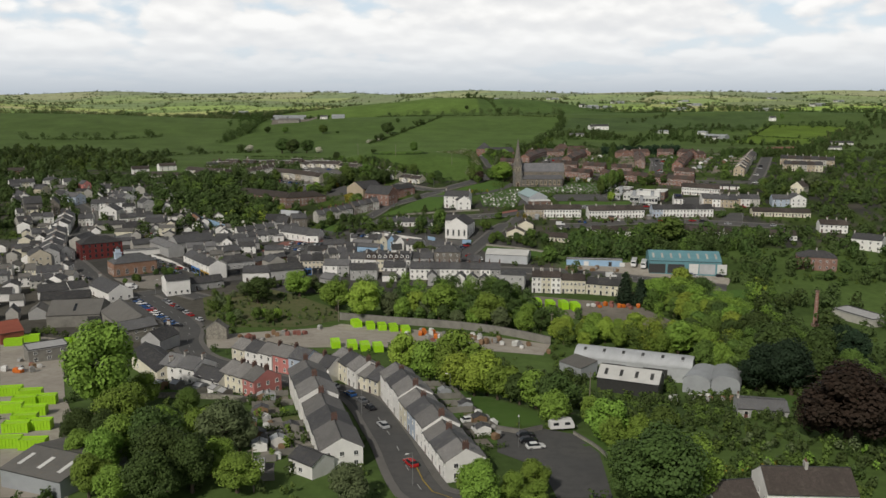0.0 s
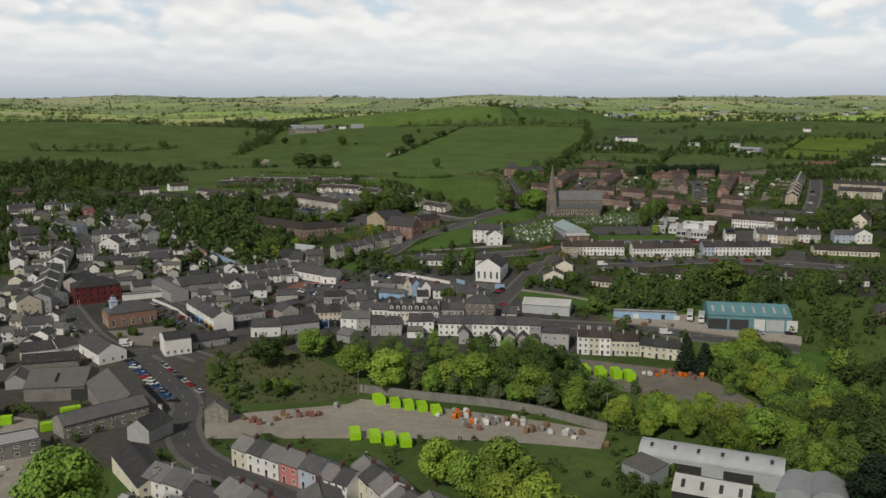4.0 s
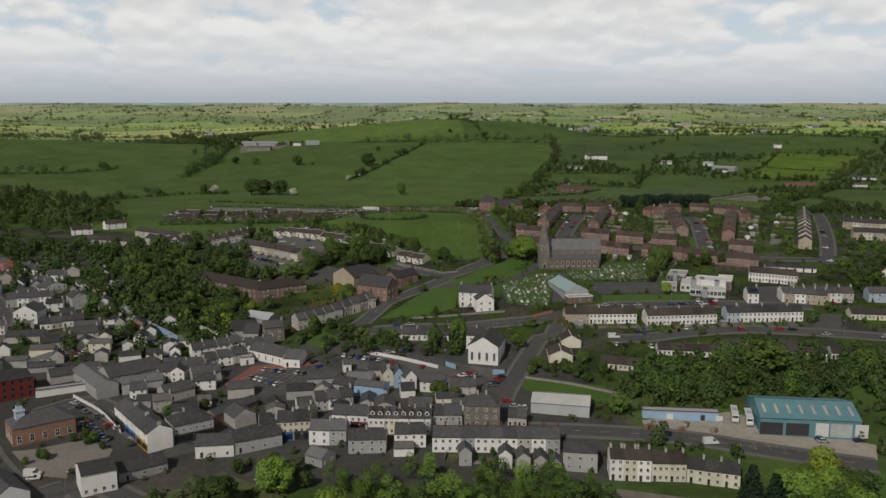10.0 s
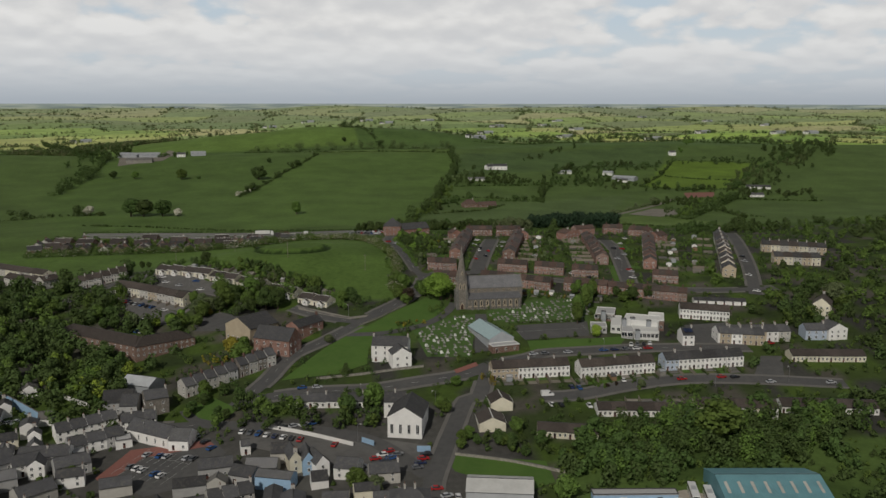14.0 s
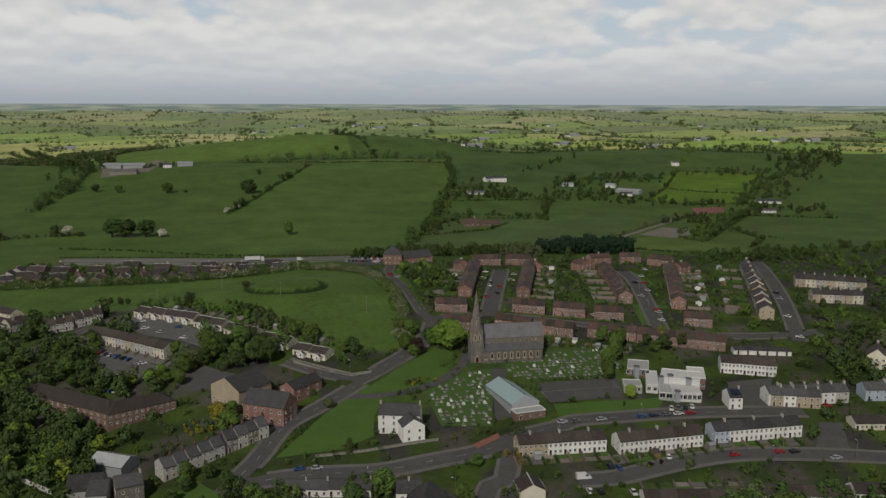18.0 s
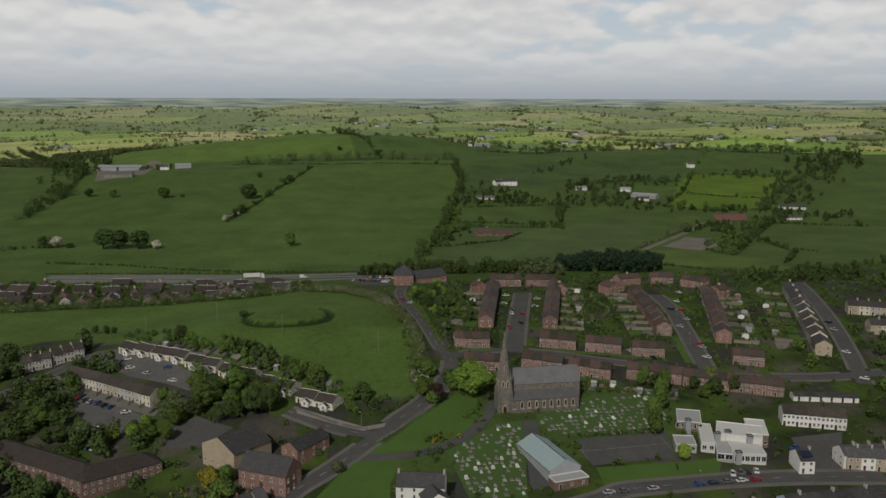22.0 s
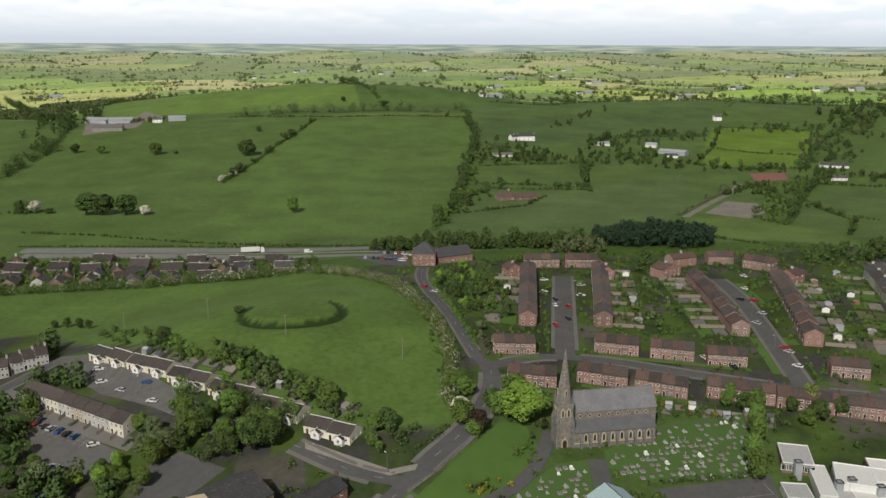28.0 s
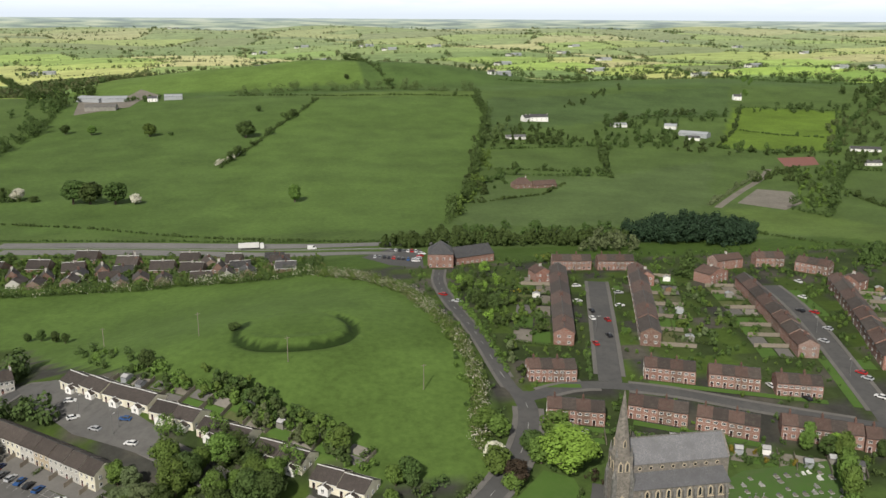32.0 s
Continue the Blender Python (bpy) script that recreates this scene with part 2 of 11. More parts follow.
render_wall("white_render", (0.8, 0.79, 0.765), dirt=0.86)
render_wall("cream_render", (0.62, 0.56, 0.44))
render_wall("pale_cream", (0.7, 0.66, 0.53))
render_wall("grey_render", (0.4, 0.4, 0.395))
render_wall("dash_grey", (0.46, 0.445, 0.41))
render_wall("dash_buff", (0.44, 0.37, 0.27))
render_wall("pink_render", (0.55, 0.22, 0.2))
render_wall("blue_render", (0.45, 0.52, 0.62))
render_wall("red_paint", (0.15, 0.028, 0.026))
render_wall("pale_blue", (0.3, 0.45, 0.62))
render_wall("concrete", (0.25, 0.24, 0.215), dirt=0.6)
brick_wall("red_brick", (0.265, 0.122, 0.09), (0.33, 0.28, 0.25))
brick_wall("brown_brick", (0.185, 0.1, 0.075), (0.25, 0.22, 0.19))
brick_wall("orange_brick", (0.29, 0.145, 0.085), (0.34, 0.28, 0.24))
stone_wall("grey_stone", (0.19, 0.172, 0.15))
stone_wall("dark_stone", (0.15, 0.145, 0.135))
stone_wall("rubble_stone", (0.27, 0.255, 0.22))
roof_mat("slate", (0.09, 0.09, 0.096))
roof_mat("dark_slate", (0.06, 0.059, 0.062))
roof_mat("brown_tile", (0.074, 0.06, 0.053), moss=0.15)
roof_mat("red_tile", (0.108, 0.07, 0.058), moss=0.14)
# slate lightened to stand in for sun on the near street's roofs
roof_mat("sunlit_slate", (0.215, 0.208, 0.202), moss=0.2)
roof_mat("dark_tile", (0.066, 0.055, 0.05), moss=0.1)
roof_mat("light_slate", (0.165, 0.165, 0.17))
roof_mat("church_slate", (0.17, 0.17, 0.18), moss=0.1)
sheet_mat("asbestos", (0.15, 0.145, 0.135), 1.2, 0.8, 0.9)
sheet_mat("teal_sheet", (0.14, 0.30, 0.34), 1.0, 0.12)
sheet_mat("pale_sheet", (0.5, 0.52, 0.54), 1.0, 0.1)
sheet_mat("grey_sheet", (0.36, 0.38, 0.4), 1.0, 0.2)
sheet_mat("rust_sheet", (0.3, 0.09, 0.06), 1.0, 0.5)
sheet_mat("white_sheet", (0.62, 0.62, 0.6), 1.0, 0.15)
plain("felt", (0.42, 0.42, 0.42), 0.85)
plain("flat_white", (0.66, 0.66, 0.64), 0.75, var=0.08)
plain("lime_paint", (0.36, 0.66, 0.02), 0.5, var=0.08)
plain("marble", (0.7, 0.7, 0.68), 0.6, var=0.2)
plain("orange_paint", (0.62, 0.16, 0.02), 0.5)
plain("white_trim", (0.74, 0.74, 0.72), 0.5, var=0.04)
plain("dark_trim", (0.05, 0.05, 0.05), 0.5)
plain("door_paint", (0.14, 0.06, 0.05), 0.4, var=0.5)
plain("wood", (0.22, 0.14, 0.08), 0.8)
plain("grey_wood", (0.24, 0.21, 0.17), 0.85)
plain("bark", (0.09, 0.07, 0.05), 0.95)
plain("rubber", (0.02, 0.02, 0.02), 0.9)
plain("rim_metal", (0.4, 0.4, 0.42), 0.35, 0.8)
plain("pot_clay", (0.16, 0.09, 0.062), 0.9)
plain("chimney_brick", (0.12, 0.07, 0.058), 0.9)
plain("chimney_render", (0.45, 0.43, 0.4), 0.9)
plain("solar", (0.02, 0.03, 0.07), 0.15)
plain("granite", (0.36, 0.355, 0.34), 0.6, var=0.3)
plain("dark_granite", (0.12, 0.12, 0.13), 0.35, var=0.3)
plain("pole_metal", (0.3, 0.3, 0.3), 0.5, 0.6)
plain("yellow_line", (0.42, 0.3, 0.05), 0.8)
plain("white_line", (0.36, 0.36, 0.35), 0.8)
plain("red_surface", (0.26, 0.11, 0.09), 0.9)
plain("shop_green", (0.03, 0.1, 0.06), 0.5)
plain("shop_gold", (0.5, 0.32, 0.05), 0.5)
plain("copper_roof", (0.38, 0.5, 0.52), 0.6)
plain("sign_blue", (0.06, 0.2, 0.5), 0.5)
plain("glass", (0.025, 0.03, 0.036), 0.08, var=0.25, spec=0.6)
for _n, _c, _r in (("car_white", (0.72, 0.72, 0.72), 0.25), ("car_silver", (0.42, 0.43, 0.45), 0.28), ("car_black", (0.02, 0.02, 0.024), 0.22), ("car_grey", (0.12, 0.125, 0.135), 0.28),
                   ("car_blue", (0.03, 0.09, 0.25), 0.25), ("car_red", (0.38, 0.02, 0.02), 0.25), ("car_yellow", (0.7, 0.46, 0.02), 0.28), ("car_navy", (0.02, 0.03, 0.08), 0.22)):
    plain(_n, _c, _r, 0.0, 0.05, spec=0.6)
ground_mat("asphalt", (0.088, 0.088, 0.088), (0.108, 0.106, 0.103), (0.074, 0.074, 0.074), 0.06, 0.4, 0.9, 0.01)
ground_mat("worn_asphalt", (0.17, 0.168, 0.165), (0.2, 0.197, 0.19), (0.15, 0.148, 0.145), 0.05, 0.3, 0.9, 0.01)
ground_mat("yard_asphalt", (0.115, 0.113, 0.11), (0.14, 0.136, 0.13), (0.09, 0.088, 0.085), 0.05, 0.3, 0.9, 0.01)
ground_mat("pavement", (0.155, 0.148, 0.14), (0.125, 0.12, 0.112), (0.175, 0.168, 0.158), 0.1, 0.8, 0.9, 0.01)
ground_mat("pale_paving", (0.27, 0.25, 0.22), (0.22, 0.205, 0.18), (0.19, 0.175, 0.155), 0.08, 0.5, 0.9, 0.01)
ground_mat("concrete_yard", (0.40, 0.37, 0.32), (0.32, 0.29, 0.25), (0.27, 0.24, 0.2), 0.05, 0.35, 0.92, 0.02)
ground_mat("gravel", (0.23, 0.21, 0.18), (0.18, 0.165, 0.14), (0.13, 0.12, 0.09), 0.05, 0.3, 0.95, 0.05)
ground_mat("lawn", (0.078, 0.145, 0.03), (0.064, 0.122, 0.026), (0.086, 0.142, 0.038), 0.06, 0.4)
ground_mat("rough_grass", (0.1, 0.122, 0.044), (0.135, 0.13, 0.068), (0.066, 0.092, 0.032), 0.06, 0.35, 0.95, 0.15)
ground_mat("meadow", (0.075, 0.15, 0.029), (0.09, 0.155, 0.04), (0.055, 0.116, 0.023), 0.02, 0.22, 0.95, 0.1)
ground_mat("ditch_grass", (0.03, 0.053, 0.018), (0.04, 0.063, 0.023), (0.025, 0.044, 0.016), 0.08, 0.5, 0.95, 0.2)
ground_mat("grave_grass", (0.066, 0.13, 0.03), (0.066, 0.115, 0.034), (0.085, 0.115, 0.05), 0.12, 0.45, 0.95, 0.05)
ground_mat("garden", (0.06, 0.095, 0.025), (0.13, 0.12, 0.08), (0.04, 0.06, 0.02), 0.12, 0.5, 0.95, 0.1)
leaf_mat("leaf_oak", (0.094, 0.15, 0.03), (0.068, 0.11, 0.024))
# the next two greens are lightened to stand in for sun on trees
leaf_mat("leaf_lush", (0.165, 0.26, 0.04), (0.118, 0.19, 0.034))
leaf_mat("leaf_bright", (0.23, 0.31, 0.044), (0.16, 0.225, 0.034))
leaf_mat("leaf_dark", (0.055, 0.088, 0.022), (0.042, 0.067, 0.019))
leaf_mat("leaf_pine", (0.02, 0.038, 0.018), (0.016, 0.03, 0.016))
leaf_mat("leaf_copper", (0.032, 0.021, 0.014), (0.022, 0.018, 0.011))
leaf_mat("leaf_gold", (0.22, 0.184, 0.026), (0.14, 0.136, 0.026))
leaf_mat("leaf_grey", (0.11, 0.14, 0.062), (0.082, 0.105, 0.046))
leaf_mat("leaf_blossom", (0.6, 0.58, 0.48), (0.3, 0.32, 0.2))
leaf_mat("leaf_hedge", (0.06, 0.092, 0.026), (0.044, 0.068, 0.02))
leaf_mat("leaf_field", (0.09, 0.125, 0.042), (0.07, 0.1, 0.036))
leaf_mat("leaf_sere", (0.13, 0.135, 0.062), (0.1, 0.11, 0.05))

# ---- the lie of the land ----
YS = np.arange(-400.0, 6001.0, 10.0)


def profile(nodes):
    k = np.exp(-0.5 * (np.arange(-6, 7) / 2.0) ** 2)
    v = np.interp(YS, [a for a, _ in nodes], [b for _, b in nodes])
    return np.convolve(np.pad(v, 6, mode="edge"), k / k.sum(), mode="valid")


RIGHT = profile(((0, 9), (150, 8), (190, 6), (245, 1), (290, -3), (340, -8), (400, -7), (430, -2), (480, 1), (500, 3), (550, 10), (600, 15), (640, 19), (690, 23),
                 (740, 26), (800, 26), (880, 22), (940, 15), (1100, 9), (1250, 10), (1450, 18), (1600, 29), (1750, 38), (1850, 34), (2100, 46), (2500, 38), (3500, 50), (4900, 84)))
LEFT = profile(((0, 9), (150, 7), (190, 4), (245, 0), (290, -4), (340, -8), (400, -6), (450, -6), (500, -4), (560, 1), (600, 6), (650, 10), (700, 11), (760, 9),
                (900, 10), (940, 10), (1100, 8), (1250, 10), (1450, 18), (1600, 30), (1750, 38), (1850, 30), (2100, 30), (2500, 36), (3500, 46), (4900, 80)))


def soft(t):
    t = np.clip(t, 0, 1)
    return t * t * (3 - 2 * t)


def hump(x, y, cx, cy, sx, sy):
    return np.exp(-0.5 * (((x - cx) / sx) ** 2 + ((y - cy) / sy) ** 2))


def land(x, y):
    """Height of the ground, for numbers or arrays."""
    x, y = np.asarray(x, float), np.asarray(y, float)
    s = soft((x + 130) / 150)
    z = (1 - s) * np.interp(y, YS, LEFT) + s * np.interp(y, YS, RIGHT)
    z = z + 18 * hump(x, y, -68, 735, 60, 48)
    rr = np.hypot((x + 36), (y - 742)) + 1.5 * np.sin(3 * np.arctan2(y - 742, x + 36))
    deep = 0.12 + 0.88 * soft(0.5 + 0.9 * (0.55 * (x + 36) - (y - 744)) / np.maximum(rr, 1.0))
    z = z + deep * (1.1 * np.exp(-((rr - 17) / 3.4) ** 2) - 2.0 * np.exp(-((rr - 22) / 2.4) ** 2))
    # the hollow in which the works sheds stand
    z = z - 9.0 * hump(x, y, 74, 268, 38, 35)
    # the dip in which the edge bungalows stand
    z = z - 3.2 * hump(x, y, -160, 928, 110, 26)
    far = soft((y - 1500) / 700)
    z = z + far * (9 * np.sin(x / 310 + 0.6) * np.sin(y / 420 + 1.1) + 7 * np.sin(x / 170 + y / 260))
    z = z + soft((y - 960) / 250) * (1 - far) * (4 * np.sin(x / 140 + 1.3) + 5 * hump(x, y, 80, 1700, 300, 160))
    # rounded hills beyond the crest of the big field, with a dip before them
    z = z + 27 * hump(x, y, -95, 2020, 180, 100) + 20 * hump(x, y, 210, 1965, 105, 95) + 17 * hump(x, y, 580, 1830, 190, 110) - 9 * hump(x, y, -20, 1815, 260, 60)
    return z


def gz(x, y):
    return float(land(x, y))

# ---- building blocks ----
CACHE = {}
FOOT, PLOTS = [], []


def mesh_of(name, verts, faces, mats, index=None, smooth=False):
    me = bpy.data.meshes.new(name)
    me.from_pydata([tuple(v) for v in verts], [], [tuple(f) for f in faces])
    for m in mats:
        me.materials.append(MATS[m])
    if index is not None:
        me.polygons.foreach_set("material_index", index)
    if smooth:
        me.polygons.foreach_set("use_smooth", [True] * len(me.polygons))
    me.update()
    return me


class Shape:
    """Gathers boxes, prisms and slabs into one mesh."""

    def __init__(self):
        self.v, self.f, self.i = [], [], []

    def add(self, verts, faces, mi=0):
        n = len(self.v)
        self.v += [tuple(p) for p in verts]
        self.f += [tuple(n + k for k in f) for f in faces]
        self.i += [mi] * len(faces)
        return self

    def box(self, x0, x1, y0, y1, z0, z1, mi=0):
        v = [(x, y, z) for z in (z0, z1) for x, y in ((x0, y0), (x1, y0), (x1, y1), (x0, y1))]
        return self.add(v, [(3, 2, 1, 0), (4, 5, 6, 7), (0, 1, 5, 4), (1, 2, 6, 5), (2, 3, 7, 6), (3, 0, 4, 7)], mi)

    def prism(self, outline, y0, y1, mi=0):
        """An outline in x and z, counter-clockwise seen from the front, drawn out from y0 to y1."""
        n = len(outline)
        v = [(x, y0, z) for x, z in outline] + [(x, y1, z) for x, z in outline]
        f = [tuple(range(n)), tuple(range(2 * n - 1, n - 1, -1))] + [((k + 1) % n, k, n + k, n + (k + 1) % n) for k in range(n)]
        return self.add(v, f, mi)

    def tube(self, x, y, z0, z1, r0, r1, n=8, mi=0):
        v = [(x + r * math.cos(2 * math.pi * k / n), y + r * math.sin(2 * math.pi * k / n), z) for z, r in ((z0, r0), (z1, r1)) for k in range(n)]
        f = [(k, (k + 1) % n, n + (k + 1) % n, n + k) for k in range(n)] + [tuple(range(n, 2 * n)), tuple(range(n - 1, -1, -1))]
        return self.add(v, f, mi)

    def mesh(self, name, *mats, smooth=False):
        return mesh_of(name, self.v, self.f, mats, self.i, smooth)


def kept(key, make):
    if key not in CACHE:
        CACHE[key] = make()
    return CACHE[key]


def part(name, me, parent, m=None, label=""):
    ob = new(name, me)
    ob.parent = parent
    if m is not None:
        ob.matrix_basis = m
    if label:
        ob["label"] = label
    return ob


def thing(name, x, y, z, rot, label, category, group="", scale=None):
    ob = new(name)
    if len(label.split()) < 4:
        label += " standing among its neighbours"
    ob.matrix_basis = Matrix.LocRotScale((x, y, z), Euler((0, 0, radians(rot))), scale)
    return tagged(ob, label, category, group)


def roof_mesh(w, d, h, rise, kind, over, side, mat, trim, ridge_off=0.0):
    """Slabs of a gable, hip, lean or flat roof over a body of w by d, eaves at h. The slope's own axes carry the courses."""
    s, t = Shape(), 0.14
    hx, hy = w / 2 + side, d / 2 + over
    drop = rise * over / (d / 2)
    if kind == "gable":
        for sg in (-1, 1):
            ye, yr = sg * hy, ridge_off
            v = [(-hx, ye, h - drop), (hx, ye, h - drop), (hx, yr, h + rise), (-hx, yr, h + rise)]
            v += [(a, b, c + t) for a, b, c in v]
            f = [(3, 2, 1, 0), (4, 5, 6, 7), (0, 1, 5, 4), (1, 2, 6, 5), (2, 3, 7, 6), (3, 0, 4, 7)]
            s.add(v, f if sg < 0 else [q[::-1] for q in f])
        s.box(-hx, hx, ridge_off - 0.13, ridge_off + 0.13, h + rise + 0.06, h + rise + t + 0.07, 1)
        for sg in (-1, 1):
            s.box(-hx, hx, sg * (hy + 0.05) - 0.06, sg * (hy + 0.05) + 0.06, h - drop - 0.02, h - drop + 0.1, 1)
    elif kind == "hip":
        q = max(w - d, 0.4) / 2
        b = [(-hx, -hy, h - drop), (hx, -hy, h - drop), (hx, hy, h - drop), (-hx, hy, h - drop)]
        top = [(-q, 0, h + rise), (q, 0, h + rise)]
        s.add(b + [(x, y, z + t) for x, y, z in b] + [(x, y, z + t) for x, y, z in top],
              [(3, 2, 1, 0), (0, 1, 5, 4), (1, 2, 6, 5), (2, 3, 7, 6), (3, 0, 4, 7), (4, 5, 9, 8), (5, 6, 9), (6, 7, 8, 9), (7, 4, 8)])
        s.box(-q, q, -0.12, 0.12, h + rise + 0.04, h + rise + t + 0.08, 1)
    elif kind == "lean":
        v = [(-hx, -hy, h), (hx, -hy, h), (hx, d / 2, h + rise), (-hx, d / 2, h + rise)]
        v += [(a, b, c + t) for a, b, c in v]
        s.add(v, [(3, 2, 1, 0), (4, 5, 6, 7), (0, 1, 5, 4), (1, 2, 6, 5), (2, 3, 7, 6), (3, 0, 4, 7)])
    elif kind == "arch":
        n = 14
        pts = [(hy * math.cos(math.pi * k / n), h + rise * math.sin(math.pi * k / n)) for k in range(n + 1)]
        v = [(x, y * f, z + dz) for x in (-hx, hx) for f, dz in ((1, 0), (1.004, t)) for y, z in pts]
        q = n + 1
        f = [(k, k + 1, 2 * q + k + 1, 2 * q + k) for k in range(n)] + [(q + k + 1, q + k, 3 * q + k, 3 * q + k + 1) for k in range(n)]
        f += [(q + k, q + k + 1, k + 1, k) for k in range(n)] + [(2 * q + k, 2 * q + k + 1, 3 * q + k + 1, 3 * q + k) for k in range(n)]
        s.add(v, f)
    else:
        s.box(-hx, hx, -hy, hy, h, h + 0.22)
        for a, b, c, e in ((-hx, hx, -hy, -hy + 0.25), (-hx, hx, hy - 0.25, hy), (-hx, -hx + 0.25, -hy + 0.25, hy - 0.25), (hx - 0.25, hx, -hy + 0.25, hy - 0.25)):
            s.box(a, b, c, e, h + 0.22, h + 0.5, 1)
    return s.mesh("roof", mat, trim, smooth=False)


def wall_mesh(w, d, h, rise, kind, mat, ridge_off=0.0):
    s = Shape()
    hw, hd, z0 = w / 2, d / 2, -2.5
    if kind == "gable":
        out = [(-hd, z0), (hd, z0), (hd, h), (ridge_off, h + rise), (-hd, h)]
    elif kind == "lean":
        out = [(-hd, z0), (hd, z0), (hd, h + rise), (-hd, h)]
    elif kind == "arch":
        n = 14
        out = [(-hd, z0), (hd, z0)] + [(hd * math.cos(math.pi * k / n), h + rise * math.sin(math.pi * k / n)) for k in range(n + 1)]
    else:
        out = [(-hd, z0), (hd, z0), (hd, h), (-hd, h)]
    n = len(out)
    v = [(-hw, y, z) for y, z in out] + [(hw, y, z) for y, z in out]
    f = [tuple(range(n))[::-1], tuple(range(n, 2 * n))] + [(k, (k + 1) % n, n + (k + 1) % n, n + k) for k in range(n)]
    s.add(v, f)
    return s.mesh("wall", mat)


def window_mesh(w, h, frame_mat, sill_mat, bars):
    """One joined frame with sunk panes and a sill that grows out of its foot."""
    b, q = 0.085, 0.035
    xs = [-w / 2, -w / 2 + b, -q, q, w / 2 - b, w / 2]
    zs = [-0.1, 0.0, b, h * 0.56 - q, h * 0.56 + q, h - b, h] if bars else [-0.1, 0.0, b, h - b, h]
    panes_x, panes_z = (1, 3), ((2, 4) if bars else (2,))
    s = Shape()
    n = len(xs)
    for z in zs:
        s.v += [(x * (1.08 if z <= 0 else 1.0), -0.13 if z <= 0 else -0.06, z) for x in xs]
    for j in range(len(zs) - 1):
        for i in range(n - 1):
            k = j * n + i
            if i in panes_x and j in panes_z:
                o = len(s.v)
                s.v += [(s.v[c][0], -0.015, s.v[c][2]) for c in (k, k + 1, k + n + 1, k + n)]
                s.f += [(k, k + 1, o + 1, o), (k + 1, k + n + 1, o + 2, o + 1), (k + n + 1, k + n, o + 3, o + 2), (k + n, k, o, o + 3), (o, o + 1, o + 2, o + 3)]
                s.i += [0, 0, 0, 0, 1]
            else:
                s.f.append((k, k + 1, k + n + 1, k + n))
                s.i.append(2 if j == 0 else 0)
    o = len(s.v)
    m = len(zs)
    s.v += [(x, 0.03, z) for z in (zs[0], zs[-1]) for x in (xs[0] * 1.08, xs[-1] * 1.08)]
    s.f += [(0, o, o + 1, n - 1), ((m - 1) * n + n - 1, o + 3, o + 2, (m - 1) * n), (*range(0, m * n, n), o + 2, o)[::-1], (*range(n - 1, m * n, n), o + 3, o + 1)]
    s.i += [2, 0, 0, 0]
    return s.mesh("window", frame_mat, "glass", sill_mat)


def door_mesh(w, h, mat):
    s = Shape()
    for a, c, e, g in ((-w / 2 - 0.1, -w / 2, 0, h + 0.1), (w / 2, w / 2 + 0.1, 0, h + 0.1), (-w / 2, w / 2, h, h + 0.1)):
        s.box(a, c, -0.07, 0.02, e, g, 1)
    s.box(-w / 2, w / 2, -0.03, 0.02, 0, h, 0)
    s.box(-w / 2 + 0.12, w / 2 - 0.12, -0.05, 0.0, h * 0.56, h * 0.92, 2)
    s.box(-w / 2 + 0.12, w / 2 - 0.12, -0.05, 0.0, 0.15, h * 0.46, 0)
    return s.mesh("door", mat, "white_trim", "glass")


def chimney_mesh(w, d, z0, z1, mat, pots):
    s = Shape()
    s.box(-w / 2, w / 2, -d / 2, d / 2, z0, z1 - 0.3)
    s.box(-w / 2 - 0.07, w / 2 + 0.07, -d / 2 - 0.07, d / 2 + 0.07, z1 - 0.3, z1 - 0.12)
    s.box(-w / 2, w / 2, -d / 2, d / 2, z1 - 0.12, z1)
    for k in range(pots):
        s.tube(0, (k - (pots - 1) / 2) * d / pots, z1, z1 + 0.55, 0.14, 0.11, 8, 1)
    return s.mesh("chimney", mat, "pot_clay")


def facade(ob, w, y, h, rows, cols, turn, win, frame_mat, door, top, z_first=0.9, bars=False, flip=False):
    """Windows in rows and columns on one face of a thing; the face lies y in front of its middle, seen along turn."""
    if not rows:
        return
    spin = Matrix.Rotation(radians(turn), 4, "Z")
    ww, wh = win
    storey = (h - 0.2) / rows
    for r in range(rows):
        for c in range(cols):
            x = (c + 0.5) * w / cols - w / 2
            if door is not None and r == 0 and c == (cols - 1 if flip else 0):
                part("door", kept(("door", door), lambda: door_mesh(0.95, 2.05, door)), ob, spin @ Matrix.Translation((x, -y, 0.05)))
                continue
            hh = wh if r < rows - 1 or rows == 1 else wh * top
            me = kept(("win", ww, hh, frame_mat, bars), lambda: window_mesh(ww, hh, frame_mat, "pavement", bars))
            part("window", me, ob, spin @ Matrix.Translation((x, -y, r * storey + z_first)))


